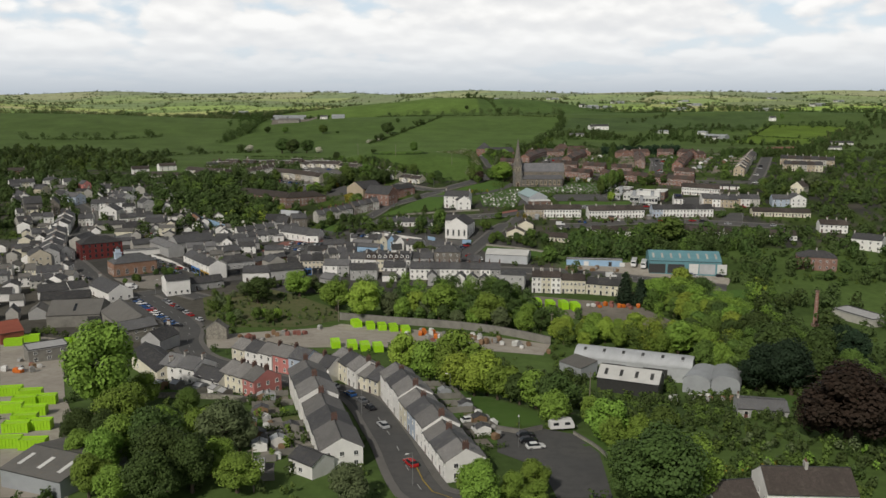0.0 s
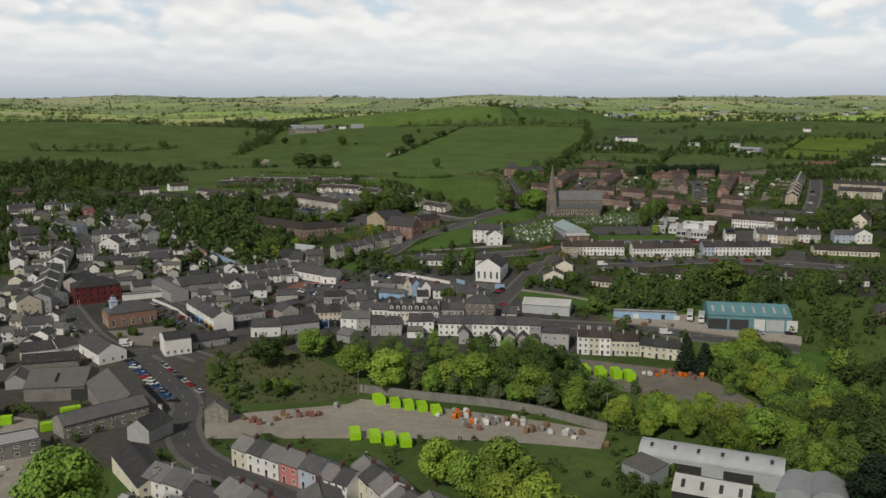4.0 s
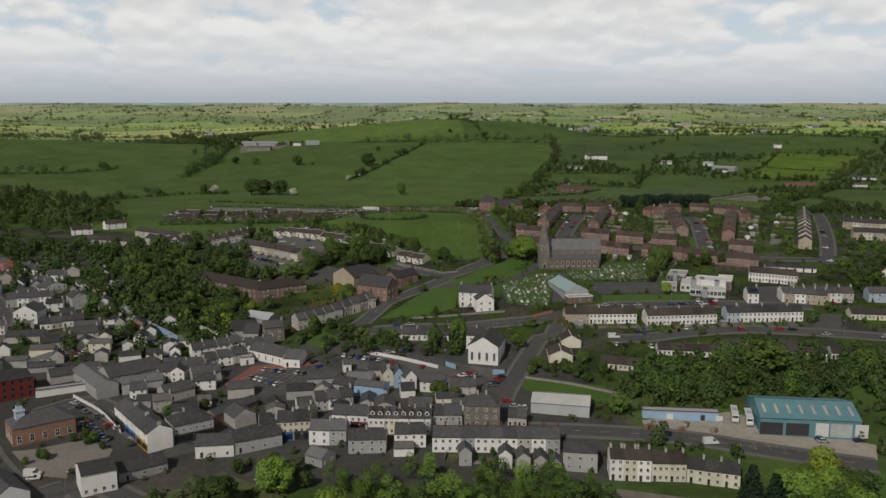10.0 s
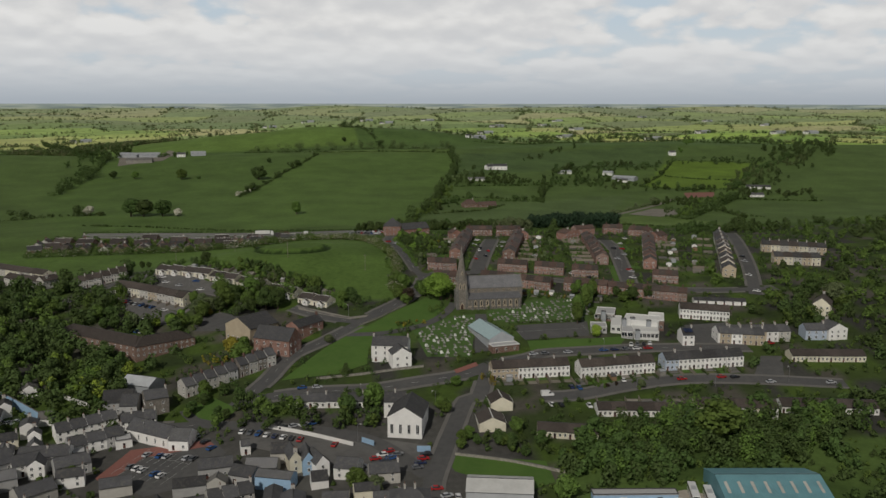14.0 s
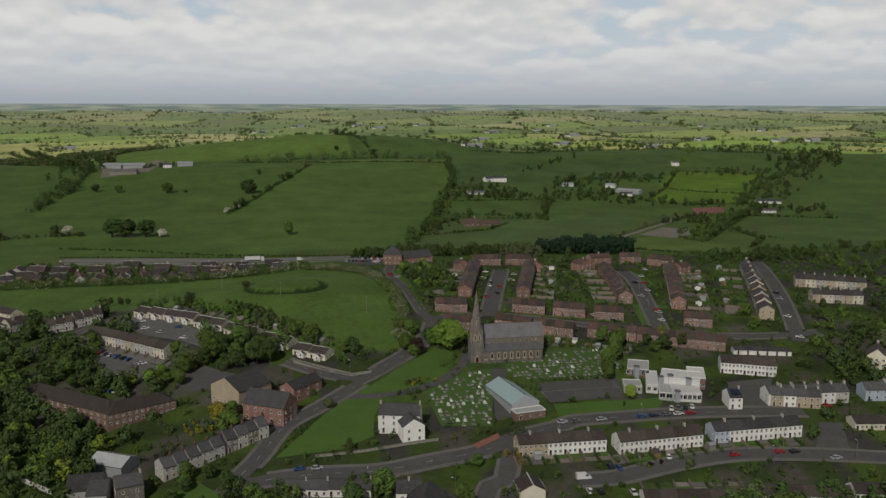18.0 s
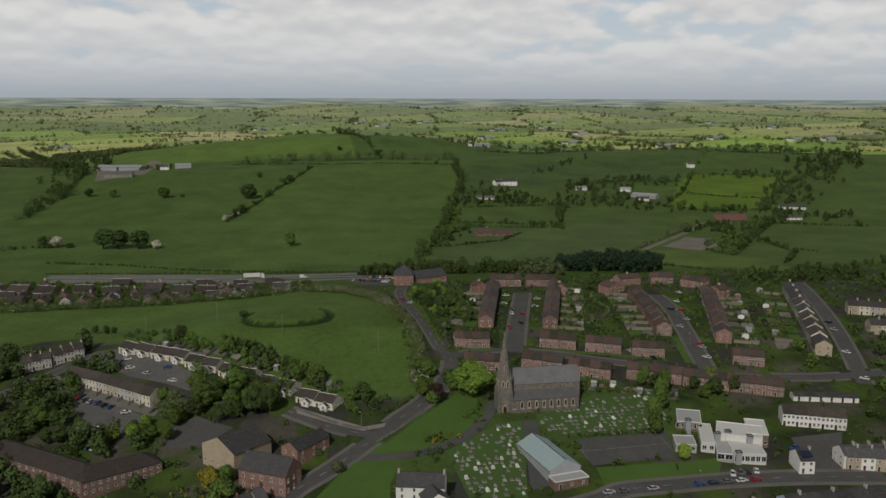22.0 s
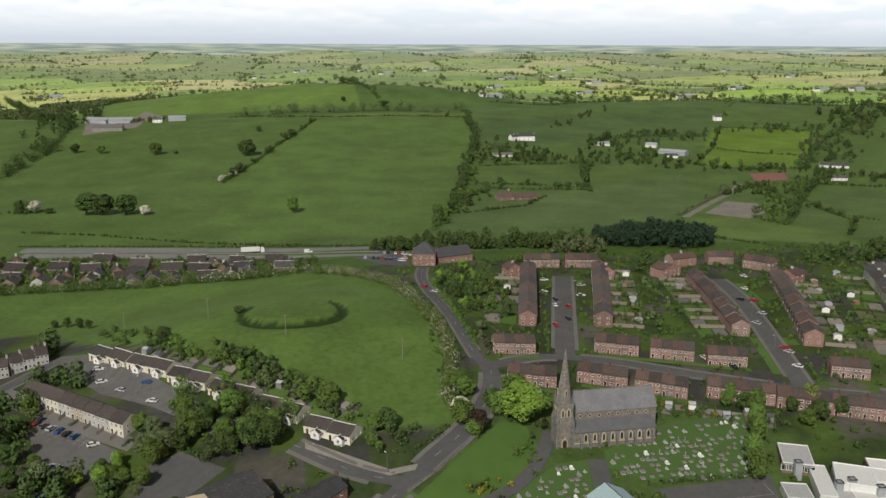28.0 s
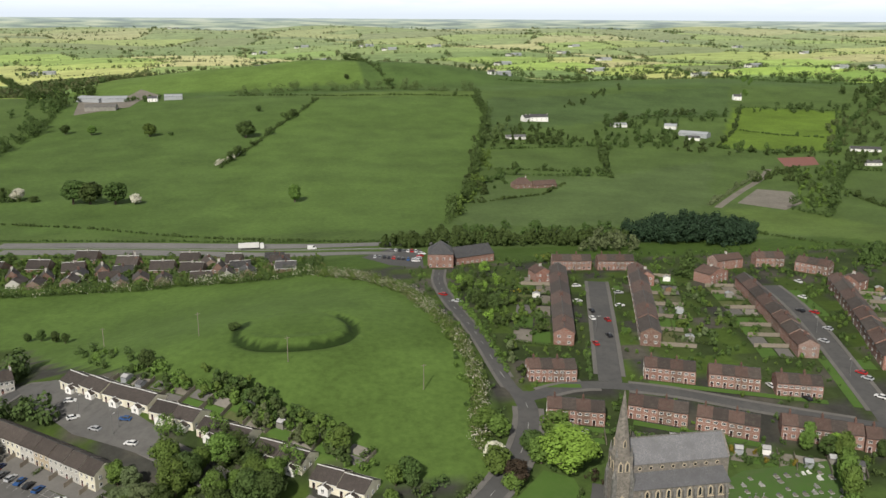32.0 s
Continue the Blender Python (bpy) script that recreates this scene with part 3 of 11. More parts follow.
def house(x, y, rot, w, d, h=5.2, rise=2.4, wall="white_render", roof="slate", rows=2, cols=2, sides=(), kind="gable", chim=(1,), door="door_paint", label="", category="house",
          group="", name="house", z=None, over=0.3, side=0.0, win=(1.0, 1.2), frame="white_trim", chim_mat="chimney_render", trim="dark_trim", top=0.9, bars=False, pots=3, ridge_off=0.0, back=False):
    """A house whose front faces its own -y. sides: the ends that show windows, -1 or 1. chim: ends of the ridge that carry a stack (0: the middle)."""
    r = radians(rot)
    if z is None:
        fx, fy = x + math.sin(r) * d / 2, y - math.cos(r) * d / 2
        z = 0.5 * (gz(x, y) + gz(fx, fy))
    FOOT.append((x, y, r, w / 2, d / 2))
    ob = thing(name, x, y, z, rot, label, category, group)
    part("wall", kept(("wall", w, d, h, rise, kind, wall, ridge_off), lambda: wall_mesh(w, d, h, rise, kind, wall, ridge_off)), ob)
    part("roof", kept(("roof", w, d, h, rise, kind, over, side, roof, trim, ridge_off), lambda: roof_mesh(w, d, h, rise, kind, over, side, roof, trim, ridge_off)), ob)
    for c in chim:
        cx = c * (w / 2 - 0.45) if kind == "gable" else c * max(w - d, 0.4) / 2
        part("chimney", kept(("chim", h, rise, chim_mat, pots), lambda: chimney_mesh(0.6, 1.3, h + rise - 0.7, h + rise + 1.25, chim_mat, pots)), ob, Matrix.Translation((cx, ridge_off, 0)))
    if rows and cols:
        facade(ob, w, d / 2, h, rows, cols, 0, win, frame, door, top, bars=bars)
    for sd in sides:
        facade(ob, d, w / 2, h, rows, max(1, round(d / 3.5)), 90 * sd, win, frame, None, top, bars=bars)
    if back:
        facade(ob, w, d / 2, h, rows, cols, 180, win, frame, None, top)
    return ob


def terrace(x0, y0, x1, y1, n, d=7.5, looks=("white_render",), roofs=("slate",), label="terraced house", group="", step=True, every=1, **kw):
    """n joined houses whose fronts run from the first point to the second; they stand behind that line."""
    a = math.atan2(y1 - y0, x1 - x0)
    w = math.hypot(x1 - x0, y1 - y0) / n
    side_list, stacks = kw.pop("sides", ()), kw.pop("chim", (1,))
    made = []
    zs = [gz(x0 + (x1 - x0) * (k + 0.5) / n, y0 + (y1 - y0) * (k + 0.5) / n) for k in range(n)]
    zm = sum(zs) / n
    for k in range(n):
        f = (k + 0.5) / n
        cx, cy = x0 + (x1 - x0) * f - math.sin(a) * d / 2, y0 + (y1 - y0) * f + math.cos(a) * d / 2
        ends = tuple(s for s in side_list if (s < 0 and k == 0) or (s > 0 and k == n - 1))
        kw["chim"] = stacks if k % every == 0 else ()
        made.append(house(cx, cy, math.degrees(a), round(w, 2), d, wall=looks[k % len(looks)], roof=roofs[k % len(roofs)], sides=ends, label=label, group=group,
                          z=zs[k] if step else zm, name="terraced_house", **kw))
    return made


def shed(x0, y0, x1, y1, d, h, rise, wall, roof, kind="gable", label="", category="shed", name="shed", lights=0, light_mat="glass", doors=(), side=0.15, rot_off=0, trim="dark_trim", rows=0, cols=0, win=(1.2, 1.0), z=None, group=""):
    """A plain long building behind its front line. lights: rooflights; doors: (offset along the front, width, height, material)."""
    a = math.atan2(y1 - y0, x1 - x0)
    w = math.hypot(x1 - x0, y1 - y0)
    cx, cy = (x0 + x1) / 2 - math.sin(a) * d / 2, (y0 + y1) / 2 + math.cos(a) * d / 2
    ob = house(cx, cy, math.degrees(a), round(w, 2), d, h, rise, wall, roof, rows, cols, (), kind, (), None, label, category, group, name, z=z, over=0.2, side=side, win=win, trim=trim)
    for k in range(lights):
        lx = (k + 0.5) * w / lights - w / 2
        s = Shape()
        arch = kind == "arch"
        ys = [-d / 2 * f for f in ((0.86, 0.74, 0.6, 0.44, 0.26) if arch else (0.75, 0.3))]
        ring = []
        for yy in ys:
            zz = h + (rise * math.sqrt(1 - (yy / (d / 2)) ** 2) + 0.16 if arch else rise * (1 + yy / (d / 2)) + 0.17)
            ring += [(lx - 0.5, yy, zz), (lx + 0.5, yy, zz), (lx + 0.5, yy, zz + 0.05), (lx - 0.5, yy, zz + 0.05)]
        m = len(ys) - 1
        faces = [(0, 1, 2, 3), (4 * m + 3, 4 * m + 2, 4 * m + 1, 4 * m)]
        for j in range(m):
            faces += [(4 * j + (i + 1) % 4, 4 * j + i, 4 * j + 4 + i, 4 * j + 4 + (i + 1) % 4) for i in range(4)]
        s.add(ring, faces)
        part("rooflight", s.mesh("rooflight", light_mat), ob)
    for off, dw, dh, dm in doors:
        s = Shape()
        s.box(off - dw / 2, off + dw / 2, -d / 2 - 0.05, -d / 2 + 0.02, 0, dh, 0)
        part("door", s.mesh("door", dm), ob)
    return ob


# ---- foliage ----
def leaf_cloud(centres, radii, count, size, rng, squash=1.0):
    """Small bent leaf sprays spread over the skins of lumps: arrays of corners and faces."""
    centres, radii = np.asarray(centres, float), np.asarray(radii, float)
    weight = radii ** 2
    pick = rng.choice(len(radii), count, p=weight / weight.sum())
    nrm = rng.normal(size=(count, 3))
    nrm /= np.linalg.norm(nrm, axis=1)[:, None]
    rr = radii[pick] * rng.uniform(0.62, 1.08, count) ** 0.7
    p = centres[pick] + nrm * rr[:, None] * np.array((1, 1, squash))
    face = nrm + rng.normal(scale=0.26, size=(count, 3)) + np.array((0, 0, 0.25))
    face /= np.linalg.norm(face, axis=1)[:, None]
    up = rng.normal(size=(count, 3))
    u = np.cross(face, up)
    u /= np.linalg.norm(u, axis=1)[:, None] + 1e-9
    v = np.cross(face, u)
    s = size * rng.uniform(0.6, 1.35, count)[:, None]
    quad = np.stack([p - u * s - v * s * 0.5, p + u * s * 0.4 - v * s, p + u * s + v * s * 0.4 + face * s * 0.25, p - u * s * 0.3 + v * s], axis=1)
    return quad.reshape(-1, 3)


def leaf_mesh(name, corners, mat):
    n = len(corners) // 4
    me = bpy.data.meshes.new(name)
    me.vertices.add(4 * n), me.loops.add(4 * n), me.polygons.add(n)
    me.vertices.foreach_set("co", np.asarray(corners, np.float32).ravel())
    me.loops.foreach_set("vertex_index", np.arange(4 * n, dtype=np.int32))
    me.polygons.foreach_set("loop_start", np.arange(0, 4 * n, 4, dtype=np.int32))
    me.materials.append(MATS[mat])
    me.update()
    return me


def trunk_mesh(hh, r, rng, limbs=6):
    s = Shape()

    def rod(p, q, r0, r1, n=6):
        p, q = Vector(p), Vector(q)
        ax = (q - p).normalized()
        u = ax.orthogonal().normalized()
        w = ax.cross(u)
        v = [b + (u * math.cos(6.2832 * k / n) + w * math.sin(6.2832 * k / n)) * rad for b, rad in ((p, r0), (q, r1)) for k in range(n)]
        s.add(v, [(k, (k + 1) % n, n + (k + 1) % n, n + k) for k in range(n)])

    rod((0, 0, -0.06), (0, 0, hh * 0.4), r, r * 0.75, 8)
    rod((0, 0, hh * 0.4), (0.03, 0.02, hh * 0.9), r * 0.75, r * 0.12, 8)
    for k in range(limbs):
        a, z = 6.2832 * k / limbs + rng.uniform(-0.4, 0.4), rng.uniform(0.25, 0.6) * hh
        ln = rng.uniform(0.22, 0.36)
        rod((0, 0, z), (math.cos(a) * ln, math.sin(a) * ln, z + 0.2 * hh), r * 0.4, r * 0.1)
    return s.mesh("trunk", "bark", smooth=True)


def tree_forms():
    """Crowns of about one metre of height, to be scaled: (trunk, crown points)."""
    rng = np.random.default_rng(5)
    forms = {}
    for k in range(5):
        c, r = [], []
        lean = rng.normal(0, 0.04, 2)
        for _ in range(40):
            d = rng.normal(size=3)
            d /= np.linalg.norm(d)
            q = rng.uniform(0.45, 1.0) ** 0.5
            z = 0.54 + 0.32 * d[2] * q
            if z < 0.2:
                z = rng.uniform(0.2, 0.5)
            taper = 1.0 - 0.35 * max(0.0, z - 0.6)
            c.append((d[0] * 0.275 * q * taper + lean[0] * z, d[1] * 0.275 * q * taper + lean[1] * z, z))
            r.append(rng.uniform(0.1, 0.165))
        forms[f"round{k}"] = (c, r, 3400, 0.025)
    for k in range(2):
        c, r = [], []
        for j in range(26):
            z = 0.12 + 0.85 * j / 26
            a = j * 2.4 + k
            rad = 0.2 * (1 - z) + 0.02
            c.append((math.cos(a) * rad * 0.6, math.sin(a) * rad * 0.6, z))
            r.append(0.05 + 0.14 * (1 - z))
        forms[f"cone{k}"] = (c, r, 2000, 0.026)
    c, r = [], []
    for _ in range(12):
        a, rad = rng.uniform(0, 6.28), 0.36 * math.sqrt(rng.uniform(0, 1))
        c.append((math.cos(a) * rad, math.sin(a) * rad, rng.uniform(0.22, 0.66)))
        r.append(rng.uniform(0.16, 0.26))
    forms["bush0"] = (c, r, 1300, 0.05)
    return forms


FORMS = tree_forms()
TREE_LABELS = {"leaf_oak": "broadleaf tree in fresh green leaf", "leaf_lush": "broadleaf tree in full fresh leaf", "leaf_bright": "sunlit broadleaf tree with bright yellow-green leaves", "leaf_dark": "dark green broadleaf tree with a dense crown",
               "leaf_pine": "dark evergreen conifer with dense needles", "leaf_copper": "copper beech with dark purple leaves", "leaf_gold": "golden yellow garden shrub", "leaf_grey": "pale grey-green willow tree",
               "leaf_blossom": "hawthorn covered in white blossom", "leaf_hedge": "dark green garden shrub"}
tree_rng = np.random.default_rng(11)


def tree(x, y, h, mat="leaf_oak", form=None, wide=1.0, group="", near=1):
    if form is None:
        form = "round%d" % tree_rng.integers(0, 5)
    c, r, n, s = FORMS[form]
    near = min(max(near, 1.6), 3.2) if y < 400 else near if near > 1 else 0.75
    rng = np.random.default_rng(len(form) * 7 + n)
    crown = kept(("crown", form, mat, near), lambda: leaf_mesh("crown", leaf_cloud(c, r, int(n * near), s / math.sqrt(near), rng), mat))
    trunk = kept(("trunk", form), lambda: trunk_mesh(0.85 if form[:4] != "bush" else 0.5, 0.035, rng))
    k = wide * tree_rng.uniform(1.0, 1.2)
    ob = thing("shrub" if form == "bush0" else "tree", x, y, gz(x, y) - 0.1, tree_rng.uniform(0, 360), TREE_LABELS[mat], "shrub" if form == "bush0" else "tree", group, scale=(h * k, h * k, h))
    part("trunk", trunk, ob)
    part("crown", crown, ob)
    return ob


def grove(x0, y0, x1, y1, n, h, mats, spread=6.0, group="", seed=1, **kw):
    """n trees scattered along a line; low shrubs are joined into one mass."""
    if kw.get("form") == "bush0":
        q = spread * 0.5
        wood([(x0 - q, y0 - q), (x1 + q, y1 - q), (x1 + q, y1 + q), (x0 - q, y0 + q)], n, h, mats, seed, group, form="bush0")
        return
    rng = np.random.default_rng(seed)
    for k in range(n):
        f = (k + rng.uniform(0.1, 0.9)) / n
        x, y = x0 + (x1 - x0) * f + rng.normal() * spread * 0.5, y0 + (y1 - y0) * f + rng.normal() * spread * 0.5
        tree(x, y, h * rng.uniform(0.75, 1.2), mats[int(rng.integers(0, len(mats)))], group=group, **kw)


def hedge_points(pts, width, height, rng, every=1.3, blobs=1):
    c, r = [], []
    for (xa, ya), (xb, yb) in zip(pts, pts[1:]):
        ln = math.hypot(xb - xa, yb - ya)
        for k in range(max(1, int(ln / every))):
            for _ in range(blobs):
                f = (k + rng.uniform(0, 1)) / max(1, int(ln / every))
                x, y = xa + (xb - xa) * f + rng.normal() * width * 0.25, ya + (yb - ya) * f + rng.normal() * width * 0.25
                hh = height * rng.uniform(0.6, 1.15)
                c.append((x, y, gz(x, y) + hh * 0.5))
                r.append(max(hh * 0.52, 0.3))
    return c, r


def hedge(pts, width, height, mat="leaf_hedge", label="clipped green hedge", density=9, size=0.32, seed=3, name="hedge", every=None, blobs=1, squash=1.0):
    rng = np.random.default_rng(seed)
    c, r = hedge_points(pts, width, height, rng, every or max(0.7, height * 0.55), blobs)
    ob = new(name, leaf_mesh(name, leaf_cloud(c, r, int(len(c) * density), size, rng, squash), mat))
    return tagged(ob, label, "hedge", "", "stuff")


# ---- ground pieces ----
def drape(name, me_verts, lift):
    return [(x, y, gz(x, y) + lift) for x, y in me_verts]


def resample(pts, step=5.0):
    out = []
    P = [Vector((x, y)) for x, y in pts]
    P = [P[0] * 2 - P[1]] + P + [P[-1] * 2 - P[-2]]
    for i in range(1, len(P) - 2):
        a, b, c, d = P[i - 1:i + 3]
        n = max(1, int((c - b).length / step))
        for k in range(n):
            t = k / n
            out.append(0.5 * (2 * b + (c - a) * t + (2 * a - 5 * b + 4 * c - d) * t * t + (3 * b - a - 3 * c + d) * t ** 3))
    return out + [P[-2]]


def strip(name, pts, lo, hi, mat, lift, label, kerb=0.0, category="", kind="structure", parent=None):
    """A band beside a line, from lo to hi metres to its right; kerb: the drop at its edges."""
    line = pts if isinstance(pts[0], Vector) else resample(pts)
    v, f = [], []
    cols = max(1, int(abs(hi - lo) / 5)) + 1
    for i, p in enumerate(line):
        t = (line[min(i + 1, len(line) - 1)] - line[max(i - 1, 0)]).normalized()
        rgt = Vector((t.y, -t.x))
        row = [p + rgt * (lo + (hi - lo) * c / (cols - 1)) for c in range(cols)] if cols > 1 else [p + rgt * lo, p + rgt * hi]
        v += [(q.x, q.y, gz(q.x, q.y) + lift) for q in row]
        if kerb:
            v += [(q.x, q.y, gz(q.x, q.y) + lift - kerb) for q in (row[0], row[-1])]
    w = cols if cols > 1 else 2
    st = w + (2 if kerb else 0)
    for i in range(len(line) - 1):
        a, b = i * st, (i + 1) * st
        f += [(a + k, a + k + 1, b + k + 1, b + k) for k in range(w - 1)]
        if kerb:
            f += [(a + w, a, b, b + w), (a + w - 1, a + w + 1, b + w + 1, b + w - 1)]
    ob = new(name, mesh_of(name, v, f, [mat]))
    if parent is not None:
        ob.parent = parent
        return ob
    return tagged(ob, label, category or name, "", kind)


ROADS = []


def road(pts, width, pave=1.8, lines="white_line", lift=0.12, label="grey asphalt street with worn markings", mat="asphalt"):
    """A carriageway; finish_roads() adds its kerbed pavements and broken centre line."""
    line = resample(pts)
    ob = strip("road", line, -width / 2, width / 2, mat, lift + 0.004 * (len(ROADS) % 6), label)
    ROADS.append((line, width, pave, lines, lift, ob))
    return ob


def off_roads(p, me, gap):
    """Whether a place lies clear of all streets but one."""
    for k, (line, width, *_) in enumerate(ROADS):
        if k != me and any((p - q).length < width / 2 + gap for q in line):
            return False
    return True


def finish_roads():
    for k, (line, width, pave, lines, lift, ob) in enumerate(ROADS):
        h = width / 2
        if pave:
            for sg in (-1, 1):
                run = []
                for i, p in enumerate(line):
                    t = (line[min(i + 1, len(line) - 1)] - line[max(i - 1, 0)]).normalized()
                    clear = off_roads(p + Vector((t.y, -t.x)) * sg * (h + pave / 2), k, pave * 0.6 + 1.2)
                    if clear:
                        run.append(p)
                    if (not clear or i == len(line) - 1) and run:
                        if len(run) > 1:
                            lo, hi = sorted((sg * h, sg * (h + pave)))
                            strip("pavement", run, lo, hi, "pavement", lift + 0.12, "raised concrete pavement with a kerb beside the street", 0.3)
                        run = []
        if lines:
            v, f = [], []
            for i in range(0, len(line) - 1, 2):
                if off_roads(line[i], k, 1.0):
                    d = line[i + 1] - line[i]
                    n = Vector((-d.y, d.x)).normalized() * 0.09
                    for p in (line[i] - n, line[i] + d * 0.55 - n, line[i] + d * 0.55 + n, line[i] + n):
                        v.append((p.x, p.y, gz(p.x, p.y) + lift + 0.05))
                    f.append(tuple(range(len(v) - 4, len(v))))
            if f:
                part("lane_marking", mesh_of("lane_marking", v, f, [lines]), ob)


def area(name, pts, mat, lift, label, kind="structure", category=""):
    """A patch of ground laid over the land."""
    PLOTS.append(pts)
    bm = bmesh.new()
    bm.faces.new([bm.verts.new((x, y, 0)) for x, y in pts])
    bmesh.ops.triangulate(bm, faces=bm.faces[:])
    for _ in range(6):
        long = [e for e in bm.edges if e.calc_length() > 7]
        if not long:
            break
        bmesh.ops.subdivide_edges(bm, edges=long, cuts=1)
        bmesh.ops.triangulate(bm, faces=[q for q in bm.faces if len(q.verts) > 3])
    bmesh.ops.recalc_face_normals(bm, faces=bm.faces[:])
    if bm.faces and bm.faces[:][0].normal.z < 0:
        bmesh.ops.reverse_faces(bm, faces=bm.faces[:])
    for v in bm.verts:
        v.co.z = gz(v.co.x, v.co.y) + lift
    me = bpy.data.meshes.new(name)
    bm.to_mesh(me)
    bm.free()
    me.materials.append(MATS[mat])
    return tagged(new(name, me), label, category or name, "", kind)


def wall_line(pts, h, thick, mat, label, name="garden_wall", category="wall", cap=True):
    """A freestanding wall along a line."""
    s = Shape()
    line = resample(pts, 4.0)
    for a, b in zip(line, line[1:]):
        t = (b - a).normalized()
        n = Vector((-t.y, t.x)) * thick / 2
        za, zb = gz(a.x, a.y), gz(b.x, b.y)
        q = [a - n, b - n, b + n, a + n]
        zs = [za, zb, zb, za]
        s.add([(p.x, p.y, z - 0.6) for p, z in zip(q, zs)] + [(p.x, p.y, z + h) for p, z in zip(q, zs)],
              [(4, 5, 6, 7), (0, 1, 5, 4), (1, 2, 6, 5), (2, 3, 7, 6), (3, 0, 4, 7)], 0)
        if cap:
            q2 = [a - n * 1.3, b - n * 1.3, b + n * 1.3, a + n * 1.3]
            s.add([(p.x, p.y, z + h) for p, z in zip(q2, zs)] + [(p.x, p.y, z + h + 0.1) for p, z in zip(q2, zs)],
                  [(3, 2, 1, 0), (4, 5, 6, 7), (0, 1, 5, 4), (1, 2, 6, 5), (2, 3, 7, 6), (3, 0, 4, 7)], 1)
    return tagged(new(name, s.mesh(name, mat, "pavement")), label, category, "", "structure")


# ---- vehicles ----
def car_meshes(kind, paint):
    L, W, H = {"car": (4.2, 1.76, 1.46), "van": (5.4, 2.0, 2.35), "suv": (4.5, 1.85, 1.7)}[kind]
    s, g = Shape(), Shape()
    hw, hl = W / 2, L / 2
    if kind == "van":
        low = [(-hl, 0.35), (hl, 0.35), (hl, 0.95), (hl - 0.25, 1.15), (hl - 1.0, 1.35), (hl - 1.75, H), (-hl, H)]
        glass = [(hl - 0.95, 1.4), (hl - 1.6, H - 0.2), (hl - 2.3, H - 0.3), (hl - 2.3, 1.4)]
    else:
        low = [(-hl, 0.3), (hl, 0.3), (hl, 0.72), (hl - 0.9, 0.9), (-hl + 0.15, 0.95), (-hl, 0.75)]
        glass = None
    n = len(low)
    v = [(x, -hw, z) for x, z in low] + [(x, hw, z) for x, z in low]
    f = [tuple(range(n)), tuple(range(2 * n - 1, n - 1, -1))] + [((k + 1) % n, k, n + k, n + (k + 1) % n) for k in range(n)]
    s.add(v, f)
    if kind == "van":
        for sg in (-1, 1):
            gv = [(x, sg * (hw + 0.012), z) for x, z in glass]
            g.add(gv, [(0, 1, 2, 3) if sg > 0 else (3, 2, 1, 0)])
        g.add([(hl - 1.0, -hw + 0.15, 1.37), (hl - 1.0, hw - 0.15, 1.37), (hl - 1.72, hw - 0.2, H - 0.05), (hl - 1.72, -hw + 0.2, H - 0.05)], [(0, 1, 2, 3)])
        for q in range(4):
            g.v[-4 + q] = (g.v[-4 + q][0] + 0.03, g.v[-4 + q][1], g.v[-4 + q][2] + 0.03)
    else:
        b0, b1, t0, t1 = -hl + 0.2, hl - 1.0, -hl + 0.75, hl - 1.85
        wb, wt = hw - 0.06, hw - 0.25
        base = [(b0, -wb, 0.9), (b1, -wb, 0.88), (b1, wb, 0.88), (b0, wb, 0.9)]
        top = [(t0, -wt, H - 0.07), (t1, -wt, H - 0.07), (t1, wt, H - 0.07), (t0, wt, H - 0.07)]
        g.add(base + top, [(0, 1, 5, 4), (1, 2, 6, 5), (2, 3, 7, 6), (3, 0, 4, 7)])
        s.add([(x, y, z) for x, y, z in top] + [(x * 0.98, y * 0.94, H) for x, y, z in top], [(4, 5, 6, 7), (0, 1, 5, 4), (1, 2, 6, 5), (2, 3, 7, 6), (3, 0, 4, 7)])
    return s.mesh("body", paint), g.mesh("glazing", "glass")


def wheel_mesh():
    s = Shape()
    n = 12
    for r, y0, y1, mi in ((0.32, -0.11, 0.11, 0), (0.2, -0.12, 0.12, 1)):
        v = [(r * math.cos(6.2832 * k / n), y, r * math.sin(6.2832 * k / n)) for y in (y0, y1) for k in range(n)]
        s.add(v, [(k, n + k, n + (k + 1) % n, (k + 1) % n) for k in range(n)] + [tuple(range(n)), tuple(range(2 * n - 1, n - 1, -1))], mi)
    return s.mesh("wheel", "rubber", "rim_metal")


CAR_WORDS = {"car_white": "white", "car_silver": "silver", "car_black": "black", "car_grey": "dark grey", "car_blue": "blue", "car_red": "red", "car_yellow": "yellow", "car_navy": "navy blue"}
PAINTS = ("car_white", "car_silver", "car_black", "car_grey", "car_blue", "car_red", "car_silver", "car_navy", "car_white", "car_grey")
car_rng = random.Random(4)


def four_wheels(L):
    """The wheels of a car too far off to tell them apart."""
    me = kept("wheel", wheel_mesh)
    v, f = [], []
    for wx in (-L, L):
        for wy in (-0.78, 0.78):
            k = len(v)
            v += [(p.co.x + wx, p.co.y + wy, p.co.z + 0.32) for p in me.vertices]
            f += [tuple(i + k for i in q.vertices) for q in me.polygons]
    return mesh_of("wheels", v, f, ["rubber"])


